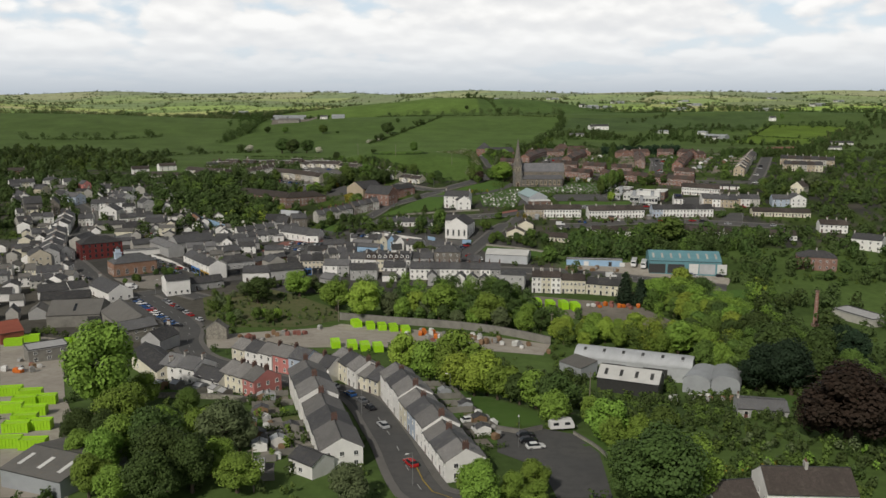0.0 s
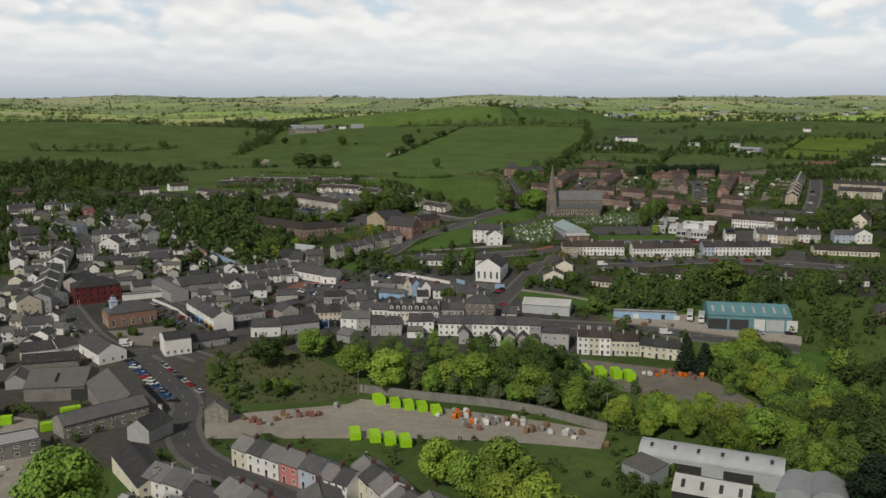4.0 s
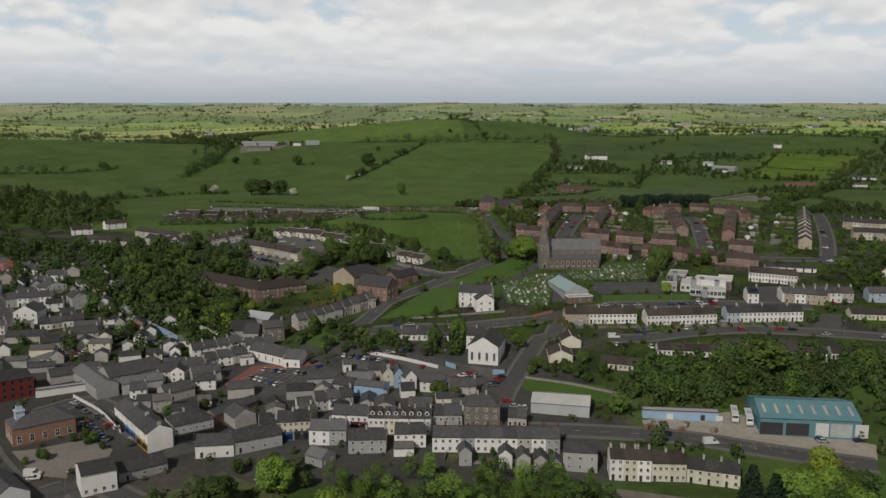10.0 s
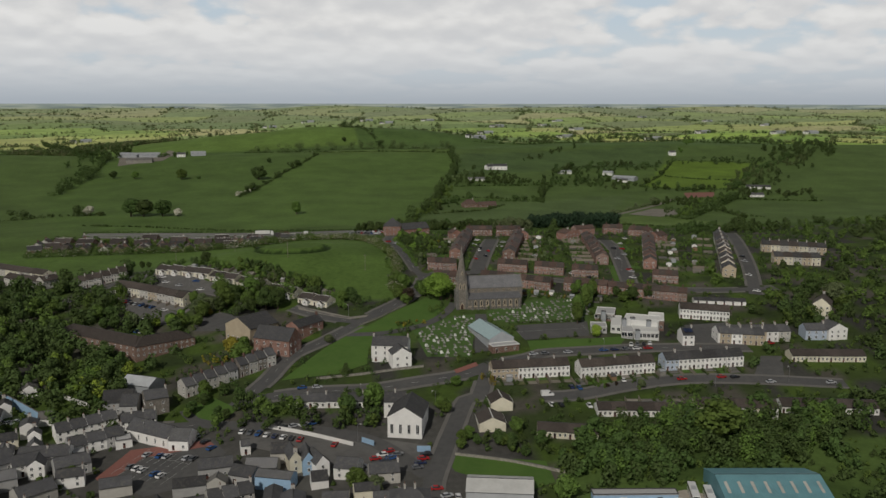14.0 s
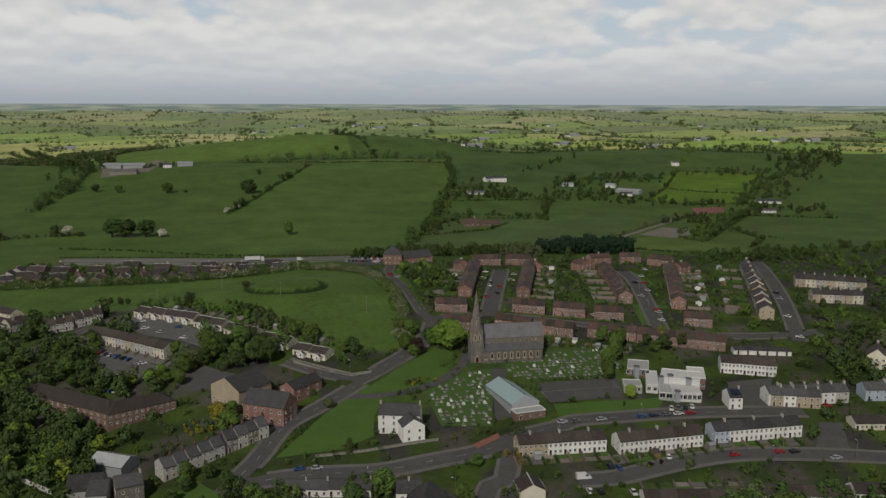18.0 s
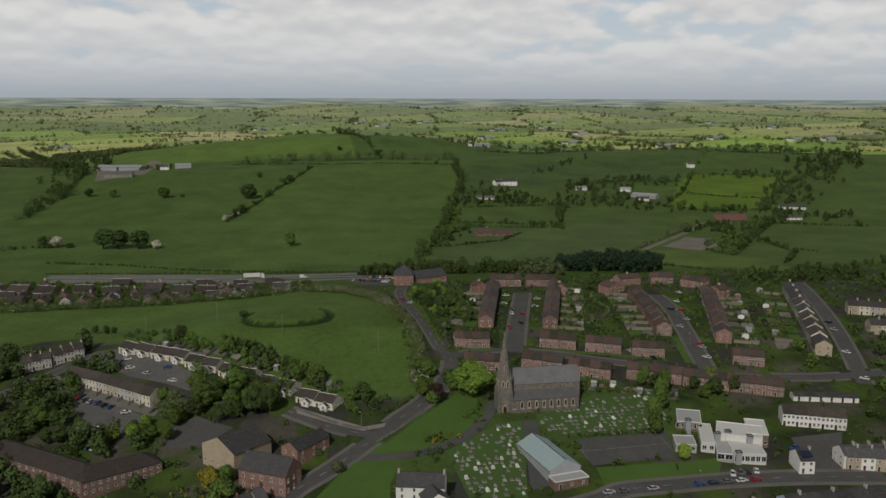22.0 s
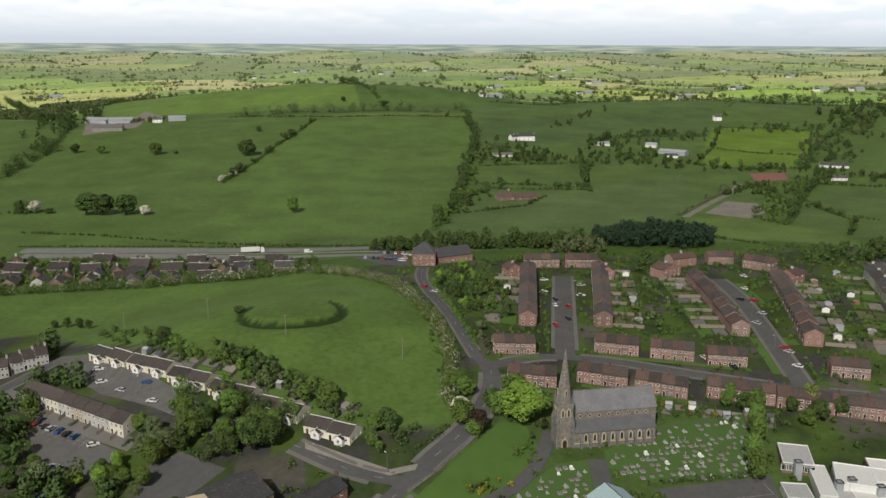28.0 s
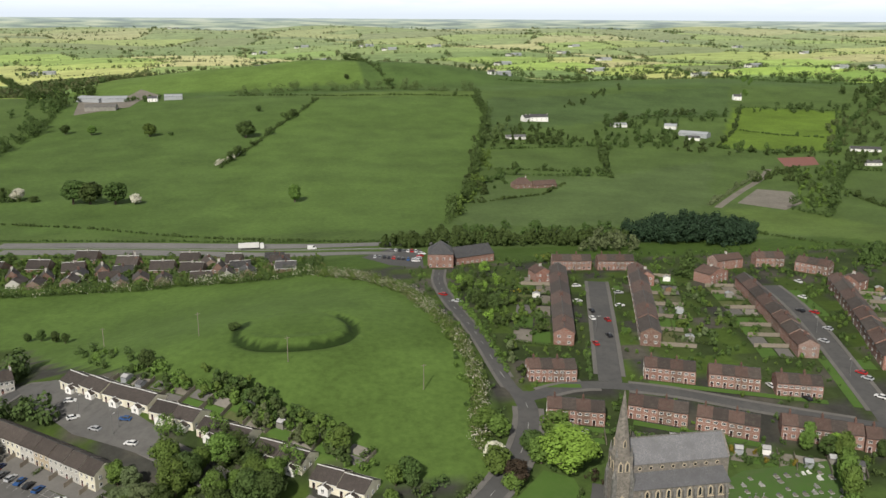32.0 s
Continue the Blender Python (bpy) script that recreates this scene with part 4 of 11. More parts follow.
def car(x, y, rot, paint=None, kind="car", z=None, group=""):
    paint = paint or car_rng.choice(PAINTS)
    body, glass = kept(("car", kind, paint), lambda: car_meshes(kind, paint))
    where = "van" if kind == "van" else "car"
    ob = thing(where, x, y, (gz(x, y) + 0.13) if z is None else z, rot, f"{CAR_WORDS[paint]} {'panel van' if kind == 'van' else 'car'} parked on the asphalt", where, group)
    part("body", body, ob)
    part("glazing", glass, ob)
    L = 1.55 if kind == "van" else 1.28
    if y > 430:
        part("wheels", kept(("wheels", L), lambda: four_wheels(L)), ob)
        return ob
    for wx in (-L, L):
        for wy in (-0.78, 0.78):
            part("wheel", kept("wheel", wheel_mesh), ob, Matrix.Translation((wx, wy, 0.32)))
    return ob


def parked(x0, y0, x1, y1, n, head, skip=0.15, group="parked cars"):
    """n bays along a line, most of them taken."""
    for k in range(n):
        if car_rng.random() < skip:
            continue
        f = (k + 0.5) / n
        car(x0 + (x1 - x0) * f, y0 + (y1 - y0) * f, head + car_rng.uniform(-3, 3) + (180 if car_rng.random() < 0.3 else 0), group=group)


def block(x0, y0, x1, y1, d=8.0, name="house", label="", category="house", **kw):
    """One building behind its front line."""
    a = math.atan2(y1 - y0, x1 - x0)
    w = math.hypot(x1 - x0, y1 - y0)
    return house((x0 + x1) / 2 - math.sin(a) * d / 2, (y0 + y1) / 2 + math.cos(a) * d / 2, math.degrees(a), round(w, 2), d, name=name, label=label, category=category, **kw)


def gable_end(x0, y0, x1, y1, length, name="house", label="", category="house", **kw):
    """A building whose near gable stands on the line; its ridge runs away from there."""
    a = math.atan2(y1 - y0, x1 - x0)
    w = math.hypot(x1 - x0, y1 - y0)
    kw.setdefault("sides", (-1,)), kw.setdefault("door", None)
    return house((x0 + x1) / 2 - math.sin(a) * length / 2, (y0 + y1) / 2 + math.cos(a) * length / 2, math.degrees(a) + 90, length, round(w, 2), name=name, label=label, category=category, **kw)


def inside(x, y, poly):
    x, y = np.asarray(x, float), np.asarray(y, float)
    hit = np.zeros(x.shape, bool)
    for (xa, ya), (xb, yb) in zip(poly, poly[1:] + poly[:1]):
        cross = (ya > y) != (yb > y)
        hit ^= cross & (x < (xb - xa) * (y - ya) / ((yb - ya) or 1e-9) + xa)
    return hit


def wood(poly, n, h, mats, seed=1, group="woodland", lo=0.7, hi=1.2, gap=3.5, joined=False, fine=1.0, **kw):
    """n trees scattered in a plot, kept apart; joined: as masses of crowns, one for each kind of leaf."""
    if joined or kw.get("form") == "bush0":
        low = kw.get("form") == "bush0"
        for k, mat in enumerate(sorted(set(mats))):
            share = max(1, round(n * mats.count(mat) / len(mats)))
            thicket(poly, share, h, mat, seed * 7 + k, "mass of green shrubs growing together" if low else "group of broadleaf trees growing together", lo, hi, (150 if low else 420) * fine, (0.2 if low else 0.3) / math.sqrt(fine), "shrubbery" if low else "woodland")
        return
    rng = np.random.default_rng(seed)
    px, py = [p[0] for p in poly], [p[1] for p in poly]
    done, tries = [], 0
    while len(done) < n and tries < n * 40:
        tries += 1
        x, y = rng.uniform(min(px), max(px)), rng.uniform(min(py), max(py))
        if not inside(x, y, poly) or any((x - a) ** 2 + (y - b) ** 2 < gap * gap for a, b in done):
            continue
        done.append((x, y))
        tree(x, y, h * rng.uniform(lo, hi), mats[int(rng.integers(0, len(mats)))], group=group, **kw)


def skip(x, y, rot, w=5.4, d=2.6, h=2.5, mat="lime_paint", label="lime green steel waste skip standing in the yard"):
    """A ribbed steel container."""
    ob = thing("skip", x, y, gz(x, y) + 0.1, rot, label, "skip", "yard skips")

    def body():
        out, ribs = [], max(4, int(w / 0.7))
        for k in range(ribs):
            x0, x1 = -w / 2 + w * k / ribs, -w / 2 + w * (k + 1) / ribs
            out += [(x0, -d / 2), (x0 + (x1 - x0) * 0.6, -d / 2), (x0 + (x1 - x0) * 0.62, -d / 2 - 0.1), (x1 - 0.02, -d / 2 - 0.1)]
        out += [(w / 2, -d / 2), (w / 2, d / 2), (-w / 2, d / 2)]
        n = len(out)
        v = [(x, y, z) for z in (0.12, h) for x, y in out]
        # a rim and a tarpaulin sunk a little below it
        v += [(x * 0.95, y * 0.93, h) for x, y in out] + [(x * 0.95, y * 0.93, h - 0.18) for x, y in out]
        f = [(k, (k + 1) % n, n + (k + 1) % n, n + k) for k in range(n)] + [(n + k, n + (k + 1) % n, 2 * n + (k + 1) % n, 2 * n + k) for k in range(n)]
        f += [(2 * n + k, 2 * n + (k + 1) % n, 3 * n + (k + 1) % n, 3 * n + k) for k in range(n)] + [tuple(range(3 * n, 4 * n))]
        return mesh_of("body", v, f, [mat])

    part("body", kept(("skip", w, d, h, mat), body), ob)
    part("base", kept(("skipbase", w, d), lambda: Shape().box(-w / 2 + 0.1, w / 2 - 0.1, -d / 2 + 0.2, d / 2 - 0.2, -0.3, 0.12).mesh("base", "dark_trim")), ob)
    return ob


def thicket(poly, n, h, mat, seed=1, label="dense belt of dark green woodland trees", lo=0.6, hi=1.2, leaves=420, size=0.42, name="woodland"):
    """A wood too far and dense to count, as one mass of crowns."""
    rng = np.random.default_rng(seed)
    px, py = [p[0] for p in poly], [p[1] for p in poly]
    c, r, got = [], [], 0
    while got < n:
        x, y = rng.uniform(min(px), max(px)), rng.uniform(min(py), max(py))
        if not inside(x, y, poly):
            continue
        got += 1
        hh = h * rng.uniform(lo, hi)
        z = gz(x, y)
        for f in (0.18, 0.35, 0.42, 0.55, 0.62, 0.74, 0.84):
            w = hh * (0.2 if f < 0.7 else 0.1)
            c.append((x + rng.normal() * w, y + rng.normal() * w, z + hh * f))
            r.append(hh * rng.uniform(0.14, 0.23))
    me = leaf_mesh(name, leaf_cloud(c, r, int(n * leaves * 0.8), size * 1.12, rng), mat)
    return tagged(new(name, me), label, "woodland", "", "stuff")


def headstones(poly, n, seed, group):
    """Graves in rough rows: a kerbed slab with a headstone."""
    rng = np.random.default_rng(seed)
    px, py = [p[0] for p in poly], [p[1] for p in poly]

    def grave(k):
        s = Shape()
        s.box(-1.0, 1.0, -2.2, 0.0, -0.25, 0.2, 0)
        s.box(-0.85, 0.85, -2.05, -0.15, 0.2, 0.25, 1)
        if k == 0:
            s.prism([(-0.42, 0.1), (0.42, 0.1), (0.42, 0.7), (0.25, 0.95), (-0.25, 0.95), (-0.42, 0.7)], 0.0, 0.18, 0)
        elif k == 1:
            s.box(-0.7, 0.7, 0.0, 0.16, 0.1, 0.8, 2)
        elif k == 3:
            s.prism([(-0.8, 0.1), (0.8, 0.1), (0.8, 0.75), (0.3, 1.05), (-0.3, 1.05), (-0.8, 0.75)], 0.0, 0.2, 0)
        else:
            s.box(-0.3, 0.3, 0.0, 0.3, 0.1, 0.5, 0)
            s.box(-0.09, 0.09, 0.08, 0.22, 0.5, 1.9, 0)
            s.box(-0.38, 0.38, 0.08, 0.22, 1.3, 1.48, 0)
        return s.mesh("grave", "marble" if k == 3 else "granite", ("granite", "gravel", "gravel", "marble")[k], "dark_granite")

    names = ("pale stone grave with a shaped headstone", "grave with a polished dark headstone", "grave with a tall stone cross", "white marble grave with a broad headstone")
    spots, row = [], min(py) + 1
    while row < max(py):
        x = min(px)
        while x < max(px):
            x += 1.8 + rng.exponential(1.7)
            y = row + rng.normal() * 0.25
            if inside(x, y, poly) and rng.uniform() < 0.88:
                spots.append((x, y, int(rng.choice(4, p=(0.36, 0.4, 0.1, 0.14))), rng.normal() * 4, rng.uniform(0.5, 0.8)))
        row += 3.1
    rng.shuffle(spots)
    rest, ix = [Shape() for _ in range(4)], ("granite", "gravel", "dark_granite", "marble")
    for q, (x, y, k, turn, size) in enumerate(spots):
        k = int(k)
        me, m = kept(("grave", k), lambda: grave(k)), pose(x, y, gz(x, y) + 0.13, 0, 0, turn) @ Matrix.Scale(size, 4)
        if q < n:
            ob = new("grave", me)
            ob.matrix_basis = m
            tagged(ob, names[k], "grave", group)
        else:
            for f in me.polygons:
                rest[k].add([m @ me.vertices[v].co for v in f.vertices], [tuple(range(len(f.vertices)))], f.material_index)
    for k, sh in enumerate(rest):
        if sh.v:
            tagged(new("graves", sh.mesh("graves", *[mt.name for mt in kept(("grave", k), lambda: grave(k)).materials])), "rows of small weathered graves in the churchyard", "graves", "", "stuff")


def pole(x, y, h, kind="lamp", rot=0.0):
    """A street lamp with a bent arm, or a wooden line pole with a cross-arm."""
    s = Shape()
    if kind == "lamp":
        ob = thing("street_lamp", x, y, gz(x, y), rot, "grey metal street lamp with a short arm", "street lamp", "street lamps")
        part("post", kept(("post", h), lambda: Shape().tube(0, 0, -0.3, h, 0.09, 0.06).mesh("post", "pole_metal")), ob)
        part("arm", kept(("arm", h), lambda: Shape().box(-0.04, 1.0, -0.04, 0.04, h - 0.05, h + 0.05).mesh("arm", "pole_metal")), ob)
        part("lantern", kept(("lantern", h), lambda: Shape().box(0.8, 1.5, -0.14, 0.14, h - 0.1, h + 0.06).mesh("lantern", "flat_white")), ob)
    else:
        ob = thing("line_pole", x, y, gz(x, y), rot, "weathered wooden pole carrying power lines", "pole", "line poles")
        part("post", kept(("wpost", h), lambda: Shape().tube(0, 0, -0.5, h, 0.16, 0.11).mesh("post", "grey_wood")), ob)
        part("cross_arm", kept(("warm", h), lambda: Shape().box(-0.9, 0.9, -0.06, 0.06, h - 0.7, h - 0.55).mesh("cross_arm", "grey_wood")), ob)
    return ob


PLOT_MESH = {}


def gardens(x0, y0, x1, y1, n, deep, seed=1, sheds=0.5, fence="grey_wood", hedge_share=0.4):
    """Plots behind or before a row: fences between them, small sheds and hedges. The plots lie on the left of the line."""
    rng = random.Random(seed)
    a = math.atan2(y1 - y0, x1 - x0)
    nx, ny = -math.sin(a), math.cos(a)
    c, r = [], []
    for k in range(n + 1):
        f = k / n
        px, py = x0 + (x1 - x0) * f, y0 + (y1 - y0) * f
        qx, qy = px + nx * deep * rng.uniform(0.85, 1.0), py + ny * deep * rng.uniform(0.85, 1.0)
        if rng.random() < hedge_share:
            for j in range(int(deep / 0.9)):
                t = j * 0.9 / deep
                hx, hy = px + (qx - px) * t, py + (qy - py) * t
                c.append((hx, hy, gz(hx, hy) + 0.6))
                r.append(0.75)
        else:
            s = Shape()
            m = max(2, int(deep / 2.0))
            tx, ty = math.cos(a) * 0.05, math.sin(a) * 0.05
            ring = []
            for j in range(2 * m + 1):
                ax, ay = px + (qx - px) * j / (2 * m), py + (qy - py) * j / (2 * m)
                za = gz(ax, ay)
                top = za + (1.75 if j % 2 == 0 else 1.58)
                ring += [(ax - tx, ay - ty, za - 0.2), (ax + tx, ay + ty, za - 0.2), (ax + tx, ay + ty, top), (ax - tx, ay - ty, top)]
            faces = [(0, 3, 2, 1), (8 * m, 8 * m + 1, 8 * m + 2, 8 * m + 3)]
            for j in range(2 * m):
                faces += [(4 * j + k, 4 * j + (k + 1) % 4, 4 * j + 4 + (k + 1) % 4, 4 * j + 4 + k) for k in range(4)]
            s.add(ring, faces)
            tagged(new("garden_fence", s.mesh("garden_fence", fence)), "weathered timber fence between back gardens", "fence", "garden fences")
        if k < n:
            for lo, hi in ((0.04, 0.45), (0.5, 0.97)):
                mat = rng.choice(("lawn", "lawn", "lawn", "garden", "pale_paving", "gravel", "rough_grass", "pavement"))
                row = []
                for v in (lo, 0.5 * (lo + hi), hi):
                    for u in (0.08, 0.92):
                        gx, gy = px + (x1 - x0) * u / n + nx * deep * v, py + (y1 - y0) * u / n + ny * deep * v
                        row.append((gx, gy, gz(gx, gy) + 0.09))
                PLOT_MESH.setdefault(mat, Shape()).add(row, [(0, 1, 3, 2), (2, 3, 5, 4)])
        if k < n and rng.random() < sheds:
            t, q = rng.uniform(0.25, 0.75) / n, rng.uniform(0.35, 0.9)
            sx, sy = px + (x1 - x0) * t + nx * deep * q, py + (y1 - y0) * t + ny * deep * q
            kind = rng.choice(("wood", "white_render", "grey_sheet", "concrete"))
            roof = rng.choice(("felt", "slate", "grey_sheet"))
            house(sx, sy, math.degrees(a), 2.6, 3.4, 2.0, 0.7, kind, roof, 0, 0, (), "gable", (), None, "small garden shed behind the houses", "shed", "garden sheds", "garden_shed", over=0.1)
    if c:
        rr = np.random.default_rng(seed)
        tagged(new("hedge", leaf_mesh("hedge", leaf_cloud(c, r, len(c) * 26, 0.2, rr), "leaf_hedge")), "garden hedges between the plots", "hedge", "", "stuff")


def infill(poly, n, seed, turn=0.0, tall=4.6, looks=("white_render", "dash_grey", "white_render", "grey_render", "pale_cream", "white_render"), roofs=("slate", "dark_slate", "dark_slate", "asbestos")):
    """Returns, stores and outhouses packed into the free ground behind the streets."""
    rng = random.Random(seed)
    px, py = [p[0] for p in poly], [p[1] for p in poly]
    done = tries = 0
    while done < n and tries < n * 60:
        tries += 1
        x, y = rng.uniform(min(px), max(px)), rng.uniform(min(py), max(py))
        if not inside(x, y, poly):
            continue
        rot = turn + rng.choice((0, 90)) + rng.uniform(-7, 7)
        w, d, h = rng.uniform(5, 11), rng.uniform(4.5, 7.5), rng.uniform(2.5, tall)
        c, s = math.cos(radians(rot)), math.sin(radians(rot))
        pts = [(x + u * c * w / 2 - v * s * d / 2, y + u * s * w / 2 + v * c * d / 2) for u in (-1, 0, 1) for v in (-1, 0, 1)]
        if not free_ground(np.array([p[0] for p in pts]), np.array([p[1] for p in pts]), 0.2).all():
            continue
        big = h > 3.8
        house(x, y, rot, round(w, 1), round(d, 1), round(h, 1), rng.uniform(1.2, 2.4), rng.choice(looks), rng.choice(roofs), 2 if big else 0, 2 if big else 0, (), "gable", (1,) if big else (), None,
              "rendered back house with a slate roof" if big else "low rendered store behind the street", "house" if big else "store", "town backs", "back_house" if big else "store")
        done += 1


def free_ground(x, y, pad):
    """Which of the places lie clear of houses, streets and laid ground."""
    ok = np.ones(len(x), bool)
    for cx, cy, r, hw, hd in FOOT:
        u, v = (x - cx) * math.cos(r) + (y - cy) * math.sin(r), -(x - cx) * math.sin(r) + (y - cy) * math.cos(r)
        ok &= ~((np.abs(u) < hw + pad) & (np.abs(v) < hd + pad))
    for line, width, *_ in ROADS:
        for q in line:
            ok &= (x - q.x) ** 2 + (y - q.y) ** 2 > (width / 2 + 2.2 + pad * 0.5) ** 2
    for poly in PLOTS:
        ok &= ~inside(x, y, poly)
    return ok


def undergrowth(poly, n, h, mat, seed, leaves=70, size=0.24, pad=0.6, lo=0.5, hi=1.3, clump=0.5, label="shrubs and small trees in the gardens"):
    """Shrubs in the free ground of a plot, gathered in clumps."""
    rng = np.random.default_rng(seed)
    px, py = [p[0] for p in poly], [p[1] for p in poly]
    x, y = rng.uniform(min(px), max(px), n), rng.uniform(min(py), max(py), n)
    patchy = np.sin(x / 9.0 + seed) * np.sin(y / 7.0 + seed * 2) + rng.normal(0, 0.35, n) > clump - 0.5
    keep = inside(x, y, poly) & patchy
    x, y = x[keep], y[keep]
    ok = free_ground(x, y, pad)
    x, y = x[ok], y[ok]
    hh = h * rng.uniform(lo, hi, len(x))
    z = land(x, y)
    c = np.concatenate([np.column_stack([x + rng.normal(0, 0.16, len(x)) * hh, y + rng.normal(0, 0.16, len(x)) * hh, z + hh * f]) for f in (0.3, 0.5, 0.7)])
    r = np.concatenate([hh * 0.34, hh * 0.32, hh * 0.24])
    tagged(new("shrubbery", leaf_mesh("shrubbery", leaf_cloud(c, r, int(len(x) * leaves * 0.62), size * 1.18, rng), mat)), label, "shrubbery", "", "stuff")

# ---- roads and hard ground ----
road([(13.3, 158.0), (-2.6, 158.7), (-12.6, 195.4), (-23.9, 231.5), (-40.7, 243.4), (-51.0, 251.9), (-62.6, 262.7), (-72.7, 272.3), (-83.6, 285.7), (-94.1, 309.7), (-99.4, 331.4), (-108.8, 349.9), (-123.6, 371.0), (-138.0, 388.1), (-146.3, 390.1)], 8.0)
area("car_park", [(-143.6, 383.8), (-128.8, 391.3), (-98.0, 346.6), (-94.6, 334.4), (-84.7, 297.2), (-94.4, 297.0), (-99.7, 319.9), (-113.8, 333.9), (-117.5, 348.6)], "asphalt", 0.1, "asphalt car park with marked bays beside the old works")
road([(-146.3, 390.1), (-168.1, 416.7), (-191.3, 452.1), (-208.5, 478.8), (-221.5, 515.3), (-229.1, 555.8), (-237.9, 582.3), (-259.4, 612.4), (-282.6, 636.5)], 7.0)
road([(-108.6, 383.8), (-127.1, 396.9), (-138.8, 390.1), (-146.3, 390.1)], 7.0)
road([(-103.4, 420.9), (-123.4, 438.6), (-139.9, 458.8), (-155.9, 470.7), (-168.9, 458.7)], 8.5)
road([(-103.4, 420.9), (-111.8, 414.1), (-127.1, 396.9)], 6.5)
road([(-103.4, 420.9), (-76.8, 436.0), (-59.3, 435.7), (-26.7, 432.2), (7.6, 430.7), (45.4, 427.0), (75.6, 421.6), (104.6, 410.5), (133.6, 400.6)], 7.5)
road([(12.3, 463.4), (-6.1, 493.1), (-34.8, 509.2), (-65.1, 520.7), (-72.8, 528.3), (-77.5, 538.1)], 7.0, 0, None)
road([(-88.4, 524.1), (-70.2, 522.8), (-57.1, 536.3), (-42.5, 539.7), (-23.2, 538.6), (-1.5, 535.6), (21.3, 539.9), (40.5, 544.6), (53.1, 553.1)], 7.5)
road([(-57.2, 537.1), (-46.3, 555.6), (-36.0, 579.2), (-20.0, 593.8), (-3.6, 611.0), (1.3, 617.3), (9.8, 627.5), (18.1, 636.5), (25.1, 645.2), (32.1, 656.1), (37.7, 669.0), (40.9, 681.4), (40.4, 692.0)], 7.0)
road([(10.8, 430.7), (11.9, 452.9), (19.3, 476.2), (28.9, 502.0), (36.1, 519.7), (42.2, 522.8), (53.1, 553.1)], 6.5, 1.5, None)
road([(53.1, 553.1), (73.1, 559.1), (81.1, 563.3), (102.8, 564.2), (124.8, 564.4), (150.8, 562.9), (182.0, 558.9)], 7.0)
road([(68.5, 519.5), (84.4, 519.7), (107.6, 525.6), (135.8, 529.1), (168.4, 525.1), (205.4, 516.8)], 7.0, 1.6, None)
road([(41.1, 687.5), (38.3, 695.0), (36.7, 709.7), (35.5, 728.8), (34.0, 749.6), (31.8, 782.6), (33.2, 822.4), (38.1, 850.0)], 5.0, 1.2)
road([(41.9, 688.1), (65.6, 696.0), (92.7, 689.7), (124.4, 672.8), (158.6, 656.2), (186.9, 645.5)], 5.5, 1.4, None)
road([(75.9, 697.7), (89.0, 741.9), (110.4, 813.0)], 8.5, 1.6, None)
road([(159.7, 656.0), (170.3, 697.8), (185.1, 756.0), (191.4, 793.0)], 7.5, 1.6, None)
road([(226.4, 635.5), (252.4, 691.9), (282.9, 766.1), (302.7, 817.0)], 7.0, 1.6, None)
road([(188.4, 648.1), (212.5, 645.1), (245.2, 646.3)], 6.5, 1.6, None)
road([(-164.8, 693.9), (-153.8, 707.0), (-141.7, 720.4), (-131.9, 733.7), (-117.3, 717.4), (-89.3, 686.0), (-70.2, 668.1), (-54.8, 652.5)], 6.5, 1.4, None)
road([(-35.7, 642.4), (-17.7, 624.5), (-5.8, 617.3), (0.0, 614.3)], 5.5, 1.6)
road([(-220.7, 992.0), (-115.2, 976.8), (-9.5, 945.0), (77.0, 932.1)], 10.5, 0, "white_line", 0.15, "grey dual carriageway behind the housing", "worn_asphalt")
road([(-215.7, 975.2), (-113.1, 960.4), (-10.8, 918.8), (20.8, 902.0)], 10.5, 0, "white_line", 0.15, "grey dual carriageway behind the housing", "worn_asphalt")
area("yard", [(-41.3, 340.9), (40.2, 314.0), (35.8, 299.7), (-59.7, 297.6), (-74.0, 311.2), (-54.3, 320.9)], "concrete_yard", 0.1, "pale concrete yard stacked with skips and rubble")
area("yard", [(-89.9, 320.2), (-42.5, 335.8), (-53.5, 316.2), (-70.5, 297.4), (-83.6, 297.2)], "concrete_yard", 0.14, "pale dusty yard beside the wall")
area("yard", [(-170.9, 325.1), (-142.6, 315.1), (-106.8, 234.8), (-95.1, 212.9), (-73.8, 160.0), (-87.3, 160.3)], "concrete_yard", 0.1, "dusty concrete yard full of lime green skips")
area("drive", [(-96.9, 215.4), (-92.4, 215.3), (-78.0, 186.3), (-71.2, 166.1), (-75.3, 166.2)], "concrete_yard", 0.16, "pale concrete lane beside a kerb")
area("waste_ground", [(36.2, 390.0), (67.6, 380.1), (85.7, 372.6), (97.2, 340.0), (98.9, 311.3), (87.7, 315.5), (75.6, 339.4), (43.3, 358.5)], "gravel", 0.1, "bare gravel waste ground with weeds")
area("car_park", [(13.1, 199.2), (24.2, 201.4), (31.2, 197.0), (34.8, 183.1), (33.0, 158.0), (22.1, 158.0), (21.0, 172.9), (12.1, 183.1)], "asphalt", 0.1, "grey asphalt parking court")
area("lawn", [(2.6, 242.2), (10.6, 236.8), (24.7, 218.9), (24.6, 204.6), (13.2, 201.4), (7.0, 223.5)], "lawn", 0.1, "mown green lawn beside the trees")
area("lawn", [(33.2, 197.0), (39.6, 188.7), (36.9, 177.8), (31.9, 188.7)], "lawn", 0.1, "green grass verge beside the parking court")
area("lawn", [(94.3, 254.1), (105.5, 251.9), (101.5, 234.4), (87.7, 231.6)], "lawn", 0.1, "green lawn")
